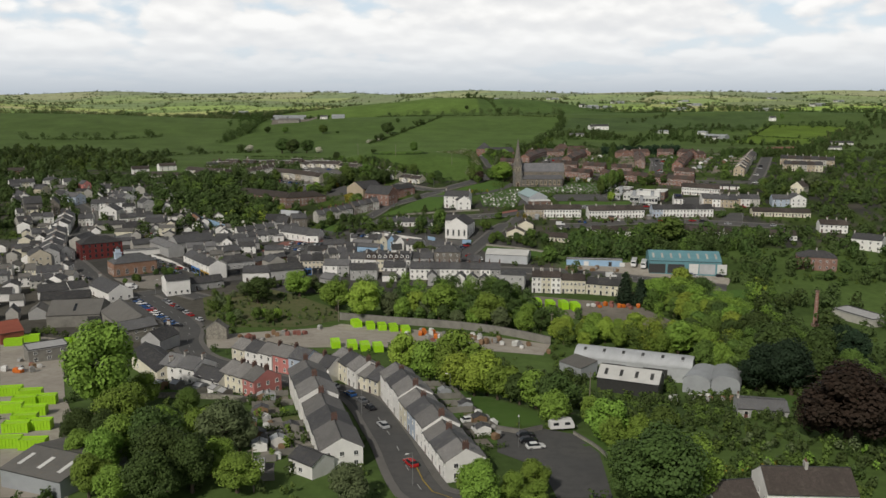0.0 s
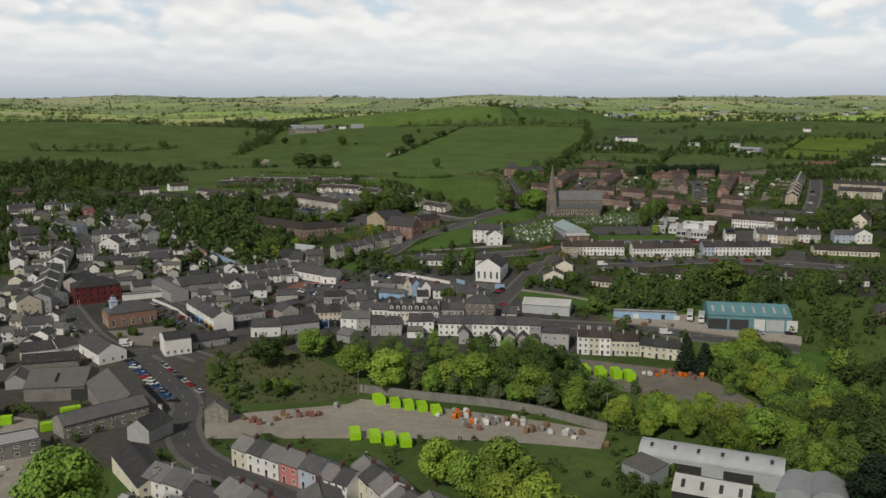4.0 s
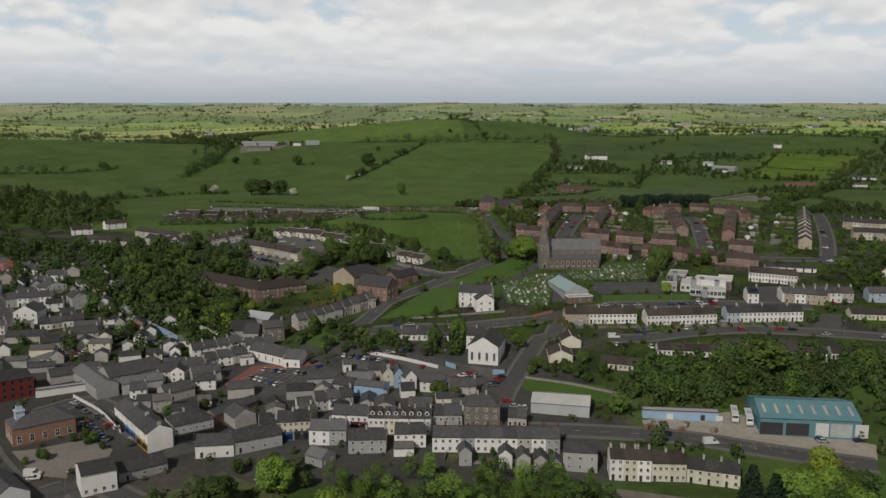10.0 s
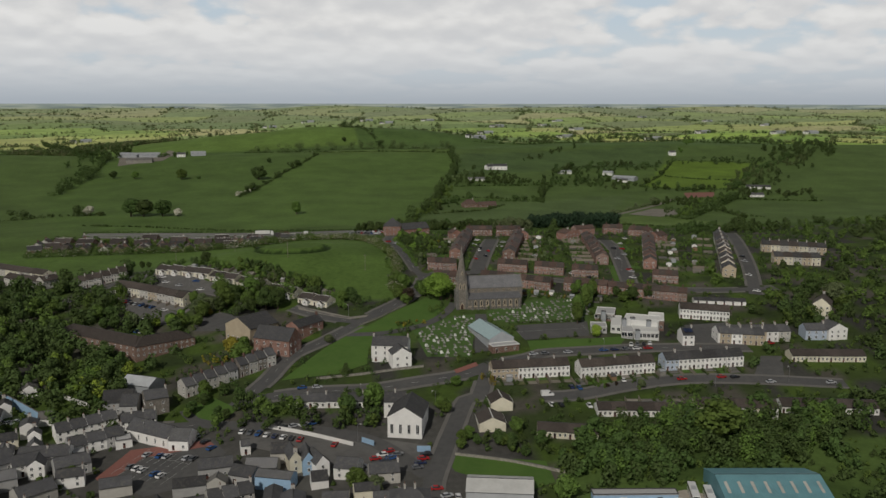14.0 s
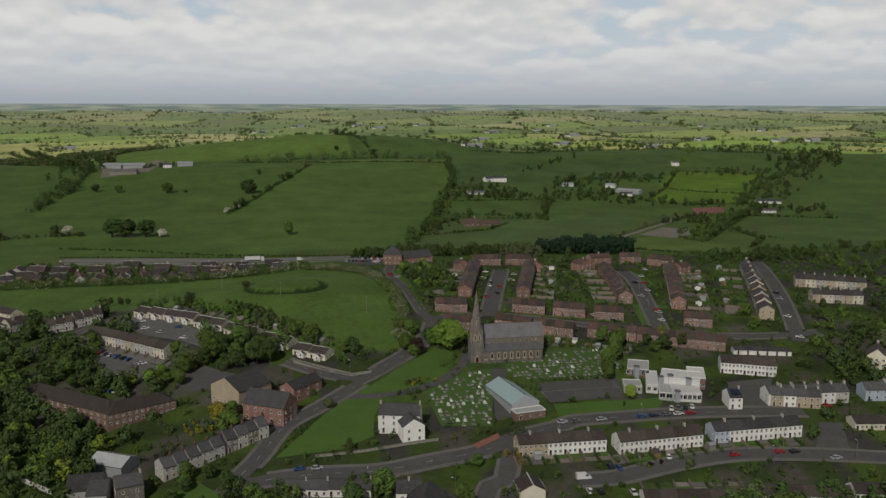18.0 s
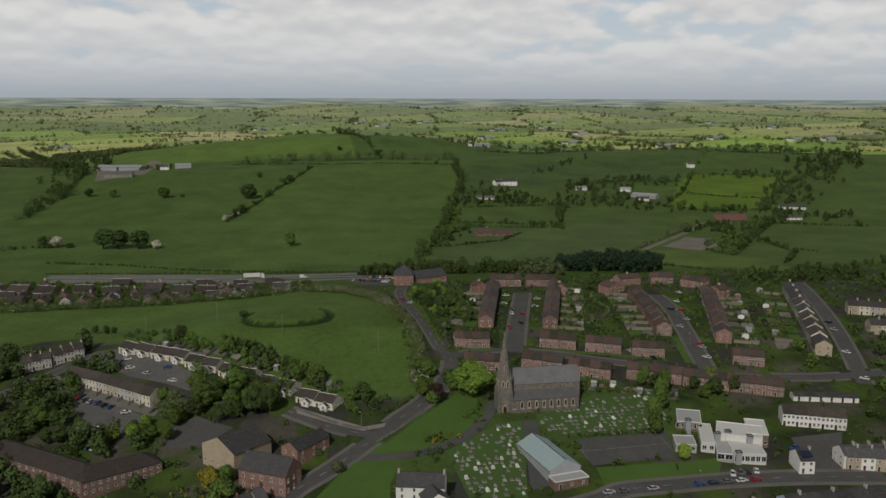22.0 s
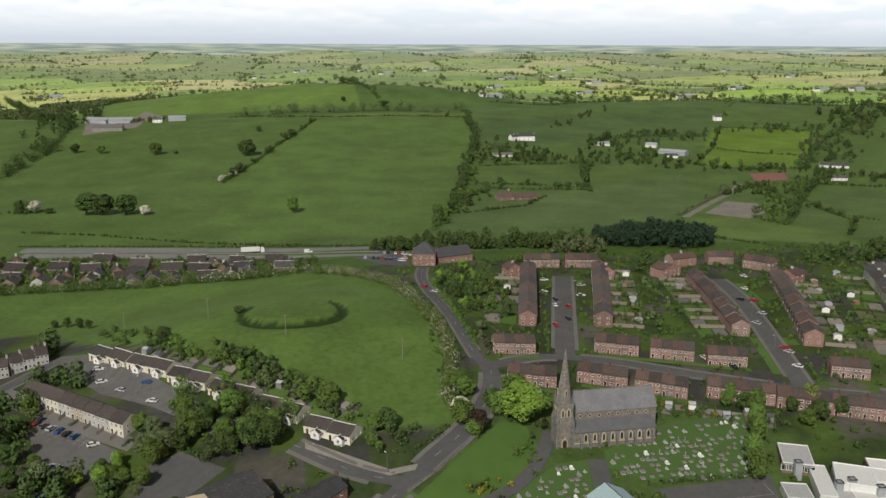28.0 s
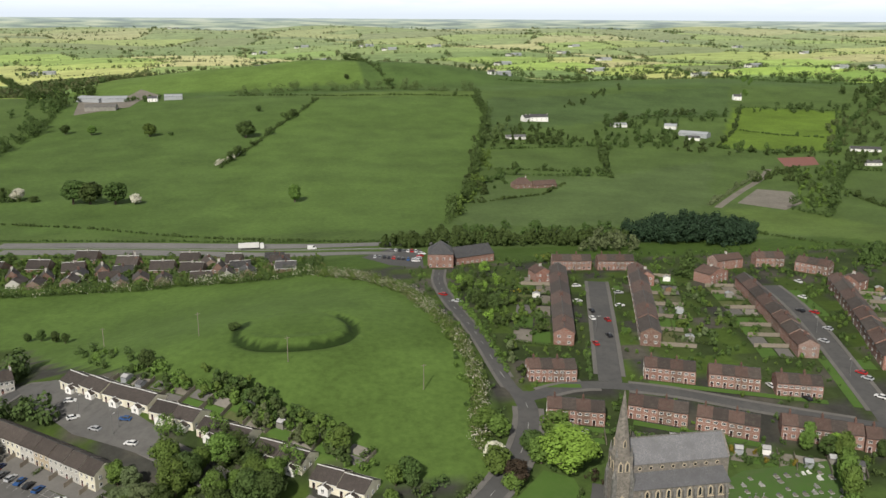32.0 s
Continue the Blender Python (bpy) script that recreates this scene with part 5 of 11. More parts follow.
area("depot_yard", [(62.3, 435.7), (96.9, 441.9), (140.5, 414.8), (135.6, 404.7), (105.9, 413.9), (76.5, 424.8), (62.3, 427.0)], "concrete_yard", 0.09, "stained concrete depot forecourt")
area("field", [(19.8, 477.2), (55.6, 467.8), (54.9, 452.8), (42.5, 447.1), (22.0, 464.6)], "lawn", 0.1, "small paddock of grass")
area("field", [(112.3, 391.2), (131.9, 397.3), (120.1, 373.4), (108.9, 375.3)], "lawn", 0.1, "green grass slope below the road")
area("car_park", [(-98.9, 486.1), (-86.3, 510.4), (-70.9, 501.6), (-66.4, 510.6), (-58.5, 496.0), (-70.6, 473.1), (-83.8, 469.4)], "asphalt", 0.1, "asphalt public car park with marked bays")
area("paving", [(-103.1, 486.9), (-94.5, 507.1), (-66.1, 507.9), (-63.4, 503.2), (-88.9, 499.4), (-98.9, 481.4)], "red_surface", 0.15, "red paved walk beside the hall")
area("car_park", [(-34.8, 509.2), (15.1, 485.1), (9.5, 466.0), (-11.7, 471.6), (-52.2, 499.4), (-55.3, 512.8)], "yard_asphalt", 0.1, "asphalt yard of parked cars")
area("verge", [(-77.5, 538.1), (-67.4, 545.8), (-56.7, 532.1), (-62.9, 521.7), (-71.6, 528.0)], "lawn", 0.14, "grass corner planted with trees")
area("green", [(-25.9, 576.0), (-17.4, 588.7), (-8.5, 597.0), (7.8, 599.2), (0.1, 577.8), (-10.4, 572.1)], "lawn", 0.12, "bright mown lawn beside the house")
area("green", [(-3.3, 600.5), (13.4, 599.8), (28.5, 607.3), (38.9, 617.6), (45.2, 630.3), (44.7, 642.1), (36.8, 646.9), (24.3, 633.3), (10.2, 617.4), (-0.2, 606.0)], "lawn", 0.12, "bright mown grass slope below the church")
area("green", [(-39.6, 554.5), (-23.9, 579.2), (-0.6, 611.1), (3.2, 604.9), (-1.5, 561.4), (-14.5, 554.2)], "lawn", 0.14, "bright mown lawn between the road and the white house")
area("footway", [(-32.2, 644.4), (-14.2, 629.5), (-5.6, 622.6), (3.7, 624.0), (2.4, 620.8), (-6.0, 619.3), (-14.5, 625.0), (-32.3, 639.6)], "pale_paving", 0.24, "wide pale paved footway at the corner")
strip("path", [(-8.5, 599.0), (5.4, 597.1), (17.2, 599.6), (30.3, 606.3), (41.0, 617.4), (47.6, 628.7), (51.6, 638.2)], -2.4, 2.4, "asphalt", 0.2, "dark asphalt path curving up to the church")
area("graveyard_grass", [(24.0, 598.1), (48.6, 618.3), (59.6, 619.5), (46.8, 562.8), (26.3, 565.5)], "grave_grass", 0.13, "grass between rows of gravestones")
area("graveyard_grass", [(66.8, 623.8), (97.0, 639.5), (130.8, 641.4), (115.2, 602.6), (75.4, 604.3), (64.1, 614.0)], "grave_grass", 0.13, "grass between rows of gravestones")
area("path", [(59.6, 619.5), (65.4, 618.8), (56.9, 569.5), (48.9, 566.9)], "asphalt", 0.17, "asphalt path beside the hall")
area("court", [(74.2, 600.7), (115.2, 602.6), (110.0, 582.7), (76.6, 580.7)], "asphalt", 0.15, "dark asphalt ball court with faded lines")
area("lawn", [(77.3, 579.4), (109.6, 579.3), (106.0, 568.8), (76.1, 567.0)], "lawn", 0.13, "grass beside the ball court")
area("lawn", [(108.2, 578.7), (128.4, 580.3), (119.5, 567.0), (104.1, 567.1)], "lawn", 0.13, "school lawn")
area("car_park", [(-130.5, 675.9), (-127.0, 681.0), (-93.8, 653.5), (-97.6, 639.5), (-110.5, 642.6), (-124.9, 661.5)], "yard_asphalt", 0.1, "asphalt residents car park")
area("car_park", [(-138.1, 737.0), (-122.6, 734.7), (-77.2, 682.3), (-80.0, 671.6), (-107.1, 690.8), (-124.2, 711.9)], "yard_asphalt", 0.26, "asphalt turning court between the bungalows")
area("car_park", [(-148.3, 707.2), (-145.2, 710.8), (-89.7, 657.0), (-91.8, 653.0), (-126.7, 679.8), (-146.0, 699.3)], "pavement", 0.12, "concrete footway before the terrace")
area("car_park", [(-85.6, 642.4), (-73.6, 648.2), (-57.9, 635.2), (-69.2, 623.3), (-85.1, 627.4)], "asphalt", 0.1, "dark asphalt yard behind the hall")
area("car_park", [(0.8, 895.4), (19.8, 923.5), (37.4, 915.0), (30.5, 855.1), (13.7, 865.5)], "asphalt", 0.1, "asphalt hotel car park filled with cars")
area("car_park", [(182.6, 549.0), (192.7, 547.7), (180.1, 523.7), (166.1, 525.4)], "asphalt", 0.13, "asphalt side road")
area("car_park", [(163.3, 591.6), (187.0, 593.3), (168.0, 564.7), (156.2, 564.2)], "asphalt", 0.1, "asphalt court between houses")

area("forecourt", [(-163.2, 422.3), (-154.4, 424.5), (-141.7, 432.7), (-128.4, 423.2), (-127.2, 414.1), (-137.4, 406.7), (-135.5, 399.9), (-147.2, 402.7)], "pale_paving", 0.16, "pale paved forecourt before the brick courthouse")
area("slope", [(117.9, 389.3), (136.0, 397.6), (150.6, 397.9), (130.9, 355.9), (120.7, 353.1), (115.7, 370.8)], "meadow", 0.12, "bright grass slope beside the trees")
# ---- street in the foreground ----
terrace(-68.8, 273.4, -53.4, 261.2, 3, d=8.0, h=5.4, looks=("pale_cream", "white_render", "white_render"), roofs=("sunlit_slate", "slate"), label="two-storey rendered terraced house with a slate roof", group="street terrace", every=2, sides=(-1,), chim_mat="chimney_brick")
terrace(-53.0, 260.7, -41.7, 252.4, 2, d=8.0, h=5.6, looks=("pink_render", "blue_render"), roofs=("sunlit_slate", "slate"), label="painted terraced house with a slate roof", group="street terrace", every=2, chim_mat="chimney_brick")
terrace(-41.5, 252.8, -33.7, 246.7, 2, d=7.5, h=4.6, looks=("white_render",), roofs=("sunlit_slate", "slate"), label="low white terraced house with a slate roof", group="street terrace", every=2, chim_mat="chimney_brick")
terrace(-34.5, 256.0, -24.9, 238.4, 3, d=8.5, h=5.8, looks=("white_render", "pale_cream"), roofs=("sunlit_slate", "slate"), label="cream terraced house with a slate roof", group="street terrace", every=2, chim_mat="chimney_brick", sides=(1,))
terrace(-24.9, 239.7, -17.9, 230.6, 2, d=8.0, h=4.5, looks=("pale_cream",), roofs=("sunlit_slate", "slate"), label="low cream terraced house with a slate roof", group="street terrace", every=2, chim_mat="chimney_brick")
terrace(-17.2, 229.4, -10.8, 205.7, 3, d=8.5, h=7.2, looks=("white_render",), roofs=("sunlit_slate", "slate"), label="white terraced house with a white parapet gable", group="street terrace", every=2, sides=(-1, 1), chim_mat="chimney_brick")
terrace(-10.8, 205.7, -4.3, 183.4, 3, d=8.5, h=5.9, looks=("pale_cream", "blue_render", "white_render"), roofs=("sunlit_slate", "slate"), label="painted terraced house stepping down the street", group="street terrace", every=2, sides=(1,), chim_mat="chimney_brick")
terrace(-4.3, 183.4, 0.6, 165.5, 3, d=8.5, h=4.6, looks=("white_render",), roofs=("sunlit_slate", "slate"), label="white terraced house at the end of the row", group="street terrace", every=2, sides=(1,), chim_mat="chimney_brick")
terrace(-17.0, 174.8, -26.1, 208.7, 3, d=9.0, h=4.8, looks=("white_render",), roofs=("sunlit_slate", "slate"), label="white end terrace with a slate roof", group="street terrace", every=2, sides=(-1,), back=True, chim_mat="chimney_brick")
terrace(-26.3, 209.2, -34.3, 238.1, 3, d=9.5, h=6.8, looks=("white_render",), roofs=("sunlit_slate", "slate"), label="white terraced house with a slate roof", group="street terrace", every=2, sides=(-1,), back=True, chim_mat="chimney_brick")
terrace(-64.3, 240.7, -51.8, 228.6, 3, d=9.0, h=5.2, looks=("pale_cream", "pale_cream", "pink_render"), roofs=("sunlit_slate",), label="cream rendered house with a slate roof", group="back terrace", sides=(1,), door=None, chim_mat="chimney_brick")
terrace(-85.1, 251.0, -72.6, 243.3, 2, d=9.0, h=5.2, looks=("white_render",), roofs=("light_slate",), label="white rendered house with a grey roof", group="back terrace", sides=(1,), door=None)
terrace(-72.7, 243.4, -63.8, 237.2, 1, d=7.0, h=3.2, looks=("white_render",), roofs=("slate",), label="low white back extension", group="back terrace", door=None, chim=())
terrace(-99.6, 268.1, -84.6, 247.5, 1, d=9.0, h=4.5, looks=("pale_cream",), roofs=("dark_slate",), label="cream gabled house with a dark slate roof", sides=(1,), door=None)
shed(-32.4, 172.4, -26.8, 167.6, 6.0, 3.2, 1.6, "white_render", "slate", label="white rear return of the end house", rows=1, cols=1)
house(69.9, 158.0, -3, 17.0, 10.0, 3.2, 3.2, "white_render", "brown_tile", 1, 3, (-1,), label="white bungalow with a brown tiled roof", category="bungalow", name="bungalow", chim=(0,))
house(85.9, 224.3, -12, 13.0, 10.0, 2.8, 1.2, "grey_render", "light_slate", 1, 3, (), label="grey bungalow with a pale slate roof", category="bungalow", name="bungalow", chim=(-1,))
house(54.5, 155.5, 8, 9.0, 7.0, 2.6, 2.2, "grey_render", "brown_tile", 1, 2, (), label="small brown-roofed outbuilding", category="outbuilding", name="outbuilding", chim=())

# sheds of the works behind the trees
shed(45.7, 291.9, 82.5, 277.2, 10.0, 4.8, 2.8, "pale_sheet", "pale_sheet", "arch", "long arched corrugated shed with rooflights", name="arched_shed", lights=6, light_mat="dark_trim", doors=((-6, 8, 3.8, "dark_trim"), (8, 8, 3.8, "dark_trim")))
gable_end(77.0, 267.9, 84.6, 263.6, 14.0, "store", "grey corrugated store with an arched roof", "shed", h=3.8, rise=2.2, wall="grey_sheet", roof="grey_sheet", kind="arch", rows=0, cols=0, sides=(), chim=())
gable_end(84.8, 263.6, 93.0, 260.6, 14.0, "store", "grey corrugated store with an arched roof", "shed", h=3.8, rise=2.2, wall="grey_sheet", roof="grey_sheet", kind="arch", rows=0, cols=0, sides=(), chim=())
# solid near-black walls stand in for the shade inside this open shed
shed(48.9, 264.9, 66.5, 257.2, 10.0, 4.9, 3.0, "dark_trim", "white_sheet", "gable", "open shed with a white striped roof", lights=4, light_mat="dark_trim")
shed(39.5, 284.6, 45.6, 276.6, 8.0, 3.4, 1.2, "grey_sheet", "asbestos", "lean", "low lean-to store beside the arched shed", name="store")
shed(-89.8, 165.9, -74.9, 159.5, 18.0, 4.0, 1.6, "grey_sheet", "asbestos", "gable", "dark workshop roof with pale sheets", name="workshop", lights=3, light_mat="flat_white")

# old works in the valley
shed(-157.0, 334.4, -137.1, 337.5, 20.0, 5.0, 4.0, "concrete", "asbestos", "gable", "derelict stone works with a sagging grey roof", "works", "works_building", lights=1, doors=((10, 9, 4.2, "dark_trim"),))
shed(-136.9, 338.8, -118.4, 311.8, 15.0, 5.5, 4.0, "concrete", "asbestos", "gable", "old works building with a weathered asbestos roof", "works", "works_building")
shed(-125.6, 296.1, -106.4, 314.9, 9.0, 5.0, 2.4, "rubble_stone", "light_slate", "gable", "long stone-built office range with sash windows", "office", "office_range", rows=2, cols=8, win=(1.0, 1.1))
shed(-135.9, 275.1, -125.7, 282.3, 9.0, 4.5, 0.0, "concrete", "felt", "flat", "flat-roofed concrete yard office", "office", "yard_office", rows=2, cols=3)
shed(-159.8, 304.0, -153.8, 309.3, 14.0, 4.5, 3.0, "rust_sheet", "rust_sheet", "gable", "red painted corrugated shed")
gable_end(-87.9, 312.7, -80.4, 312.9, 4.0, "ruined_house", "pale stone gable of a ruined house", "ruin", h=4.4, rise=2.8, wall="rubble_stone", roof="asbestos", rows=0, cols=0, chim=(), door=None)
house(-100.3, 298.9, 70, 11.0, 8.0, 4.5, 2.8, "grey_render", "dark_slate", 0, 0, (), label="dark gabled outhouse beside the works", category="outhouse", name="outhouse", chim=(1,))
wall_line([(-42.5, 348.4), (-21.3, 341.5), (14.0, 330.1), (40.2, 314.0)], 3.0, 0.35, "concrete", "tall concrete yard wall")
wall_line([(-90.6, 212.7), (-77.4, 186.3), (-70.6, 166.1)], 0.7, 0.3, "concrete", "low concrete kerb wall")
wall_line([(0.2, 254.1), (13.1, 199.2), (24.1, 200.5)], 1.2, 0.3, "concrete", "low wall beside the lawn")
wall_line([(31.2, 197.0), (35.1, 184.9), (36.5, 172.9)], 0.8, 0.3, "rubble_stone", "low stone wall beside the parking court")


def brick_stack(x, y, h):
    ob = thing("factory_chimney", x, y, gz(x, y), 10, "tall tapering red brick factory chimney among trees", "chimney")
    s = Shape()
    s.box(-1.1, 1.1, -1.1, 1.1, -0.2, 1.2)
    part("plinth", s.mesh("plinth", "brown_brick"), ob)
    s = Shape()
    s.tube(0, 0, 1.2, h, 0.95, 0.6, 10, 0)
    part("shaft", s.mesh("shaft", "red_brick"), ob)
    s = Shape()
    s.tube(0, 0, h, h + 0.7, 0.85, 0.85, 10, 0)
    part("cap", s.mesh("cap", "brown_brick"), ob)


brick_stack(148.7, 337.5, 14.0)

def meadow(pts, label):
    """Long uneven grass: the sheet is laid, and tussocks stand on it."""
    area("meadow", pts, "rough_grass", 0.1, label)
    PLOTS.pop()


meadow([(-109.4, 385.9), (-96.5, 392.2), (-86.0, 403.6), (-65.4, 387.2), (-46.0, 366.1), (-42.1, 348.4), (-56.8, 335.4), (-85.3, 334.7), (-97.8, 349.2)], "olive rough grass meadow in the valley bottom")

# ---- town centre ----
courthouse = block(-164.2, 426.1, -146.8, 438.4, 12.0, "courthouse", "orange brick courthouse with arched windows and a cupola", "courthouse", h=6.5, rise=3.4, wall="orange_brick", rows=1, cols=5, win=(1.5, 2.6), sides=(-1,), chim=(), kind="hip", door=None, bars=True)
s = Shape()
s.box(-1.5, 1.5, -1.5, 1.5, 7.5, 11.0, 0)
s.box(-1.8, 1.8, -1.8, 1.8, 11.0, 11.4, 0)
s.box(-1.0, 1.0, -1.0, 1.0, 11.4, 13.0, 0)
s.tube(0, 0, 13.0, 14.6, 1.1, 0.05, 8, 1)
part("cupola", s.mesh("cupola", "blue_render", "slate"), courthouse, Matrix.Translation((-6.8, 0, 0)), "pale blue bell cupola")
block(-196.8, 465.6, -178.4, 477.6, 13.0, "shop_block", "deep red painted three-storey corner building", "building", h=8.5, rise=3.0, wall="red_paint", roof="dark_slate", rows=3, cols=7, kind="hip", chim=(), win=(1.1, 1.6), sides=(-1,), frame="dark_trim")
block(-125.6, 386.6, -116.3, 391.7, 11.0, "club", "tall cream building with a dark slate roof", "building", h=7.0, rise=1.6, wall="white_render", roof="dark_slate", rows=1, cols=4, chim=(), sides=(-1,), door=None)
block(-117.1, 396.0, -104.1, 404.9, 8.0, "annex", "low rendered annex with a dark roof", "building", h=3.4, rise=2.2, wall="grey_render", roof="dark_slate", rows=1, cols=3, chim=())
high_street = terrace(-135.9, 448.3, -114.9, 419.2, 3, d=9.0, h=7.0, looks=("white_render",), label="white three-storey town house with shop front", group="town terrace", rows=3)
corner_shop = block(-107.8, 426.1, -95.3, 433.7, 11.0, "corner_shop", "grey corner shop with a black shop front", "shop", h=6.8, rise=3.0, wall="grey_render", roof="dark_slate", rows=2, cols=6, kind="hip", chim=(-1,), sides=(-1,))
block(-97.3, 413.9, -84.5, 415.2, 9.0, "house", "long white building with a slate roof", h=4.6, wall="white_render", rows=1, cols=3, sides=(-1,), chim=())
block(-84.4, 415.9, -69.0, 423.2, 9.0, "house", "low grey building with a slate roof", h=4.6, wall="grey_render", roof="dark_slate", rows=1, cols=4, chim=())
block(-59.5, 422.6, -52.3, 421.6, 8.5, "house", "white rendered house with a pale slate roof", h=5.6, wall="white_render", roof="light_slate", door=None)
block(-52.3, 421.6, -46.3, 421.4, 8.5, "house", "grey rendered house with a pale slate roof", h=5.6, wall="grey_render", roof="light_slate", door=None)
block(-59.3, 408.9, -53.1, 404.5, 7.0, "outhouse", "small grey outhouse with a slate roof", "outhouse", h=3.2, rise=2.0, wall="grey_render", roof="light_slate", rows=1, cols=1, chim=(), sides=(1,), door=None)
terrace(-45.1, 414.7, -32.1, 414.5, 2, d=8.5, h=5.2, looks=("grey_render",), roofs=("dark_slate",), label="dark rendered house with a slate roof", group="town terrace", door=None)
terrace(-29.3, 418.1, -18.3, 417.9, 2, d=8.5, h=5.2, looks=("white_render",), label="white house with a slate roof", group="town terrace", door=None)
cream_pair = terrace(-71.3, 426.4, -59.6, 427.2, 2, d=10.0, h=7.2, rows=3, cols=3, looks=("cream_render",), roofs=("dark_slate",), label="cream town house with a black slate roof", group="town terrace", sides=(-1,))
white_pair = terrace(-52.6, 434.6, -39.2, 432.1, 2, d=9.0, h=6.0, cols=3, looks=("white_render",), label="white town house with a slate roof", group="town terrace")
dormer_row = terrace(-38.9, 429.3, -16.4, 426.9, 4, d=9.5, h=6.5, cols=3, looks=("white_render", "pale_cream", "white_render", "white_render"), roofs=("brown_tile", "slate"), label="cream town house with dormers in the roof", group="town terrace", sides=(-1,))
terrace(-18.1, 430.8, -4.9, 430.2, 2, d=9.0, h=6.0, cols=3, looks=("grey_render",), label="grey town house with a slate roof", group="town terrace")
block(-4.4, 431.6, 8.7, 430.2, 10.0, "town_house", "grey stone three-storey town house", h=8.5, rise=3.0, wall="grey_stone", rows=3, cols=4, kind="hip", chim=(-1, 1), sides=(1,))
terrace(-16.1, 414.3, 27.8, 411.8, 9, d=9.0, h=5.6, looks=("white_render", "white_render", "grey_render", "white_render", "white_render", "white_render", "dash_grey", "white_render", "grey_render"), label="terraced house with a rear return and slate roof", group="long terrace", door=None, chim_mat="chimney_brick")
gable_end(-7.3, 404.4, -3.1, 404.4, 7.0, "rear_return", "grey gabled rear return", "extension", h=4.4, rise=1.8, wall="grey_render", chim=(), rows=1, cols=1)
gable_end(5.8, 402.3, 10.2, 401.9, 7.0, "rear_return", "white gabled rear return", "extension", h=4.4, rise=1.8, wall="white_render", chim=(), rows=1, cols=1)
gable_end(11.6, 399.9, 16.1, 399.9, 7.0, "rear_return", "grey gabled rear return", "extension", h=4.4, rise=1.8, wall="dash_grey", chim=(), rows=1, cols=1)
gable_end(17.1, 398.6, 21.3, 398.2, 7.0, "rear_return", "grey gabled rear return", "extension", h=4.4, rise=1.8, wall="dash_grey", chim=(), rows=1, cols=1)
gable_end(22.4, 397.4, 25.8, 397.0, 6.0, "rear_return", "grey gabled rear return", "extension", h=4.0, rise=1.6, wall="dash_grey", chim=(), rows=1, cols=1)
block(26.9, 400.3, 38.0, 398.3, 9.0, "house", "grey rendered end house with a shallow roof", h=6.6, rise=1.4, wall="grey_render", roof="slate", cols=3, kind="hip", chim=(), sides=(1,), door=None)
terrace(41.1, 393.8, 54.3, 392.2, 3, d=8.5, h=7.6, rise=2.2, rows=3, looks=("white_render", "pale_cream"), roofs=("brown_tile",), label="tall cream terraced house with a dark roof", group="cream terrace", sides=(-1,), chim=(-1, 1), door="dark_trim")
terrace(54.6, 392.6, 65.6, 391.8, 2, d=8.5, h=6.4, rise=2.2, cols=3, looks=("pale_cream",), roofs=("brown_tile",), label="cream terraced house with a dark roof", group="cream terrace", door="dark_trim")
terrace(65.8, 391.8, 81.4, 386.7, 3, d=8.5, h=5.0, rise=2.2, looks=("pale_cream",), roofs=("dark_slate",), label="low cream terraced house with a dark roof", group="cream terrace", sides=(1,), door="dark_trim")

# shop fronts at street level and dormers in the roofs
def shopfront(ob, w, d, paint, label):
    """A painted timber shop front set before the ground floor: fascia, windows, riser and door."""
    y = -d / 2 - 0.08
    s = Shape()
    s.box(-w / 2 + 0.15, w / 2 - 0.15, y - 0.22, y, 2.75, 3.35)
    s.box(-w / 2 + 0.15, w / 2 - 0.15, y - 0.3, y, 3.35, 3.45)
    s.box(-w / 2 + 0.15, w / 2 - 0.15, y - 0.12, y, 0.0, 0.55)
    for x in (-w / 2 + 0.3, -0.55, 0.55, w / 2 - 0.3):
        s.box(x - 0.12, x + 0.12, y - 0.16, y, 0.55, 2.75)
    front = part("shop_front", s.mesh("shop_front", paint), ob, None, label)
    for x0, x1, z0 in ((-w / 2 + 0.42, -0.67, 0.55), (0.67, w / 2 - 0.42, 0.55)):
        part("shop_window", Shape().box(x0, x1, y - 0.06, y, z0, 2.75).mesh("shop_window", "glass"), front)
    part("shop_door", Shape().box(-0.43, 0.43, y - 0.13, y, 0.05, 2.4).mesh("shop_door", "dark_trim"), front)


def dormers(ob, w, d, h, spots):
    """Small gabled dormers standing on the front slope of the roof."""
    for x in spots:
        s = Shape()
        s.prism([(-0.75, h + 0.4), (0.75, h + 0.4), (0.75, h + 1.75), (0.0, h + 2.25), (-0.75, h + 1.75)], -d / 2 + 0.9, -0.6)
        body = part("dormer", s.mesh("dormer", "white_render"), ob, Matrix.Translation((x, 0, 0)), "white gabled dormer")
        r = Shape()
        r.prism([(-0.95, h + 1.62), (0.0, h + 2.25), (0.95, h + 1.62), (0.95, h + 1.74), (0.0, h + 2.4), (-0.95, h + 1.74)], -d / 2 + 0.7, -0.5)
        part("dormer_roof", r.mesh("dormer_roof", "dark_slate"), body)
        part("dormer_window", Shape().box(-0.45, 0.45, -d / 2 + 0.86, -d / 2 + 0.9, h + 0.75, h + 1.65).mesh("dormer_window", "glass"), body)


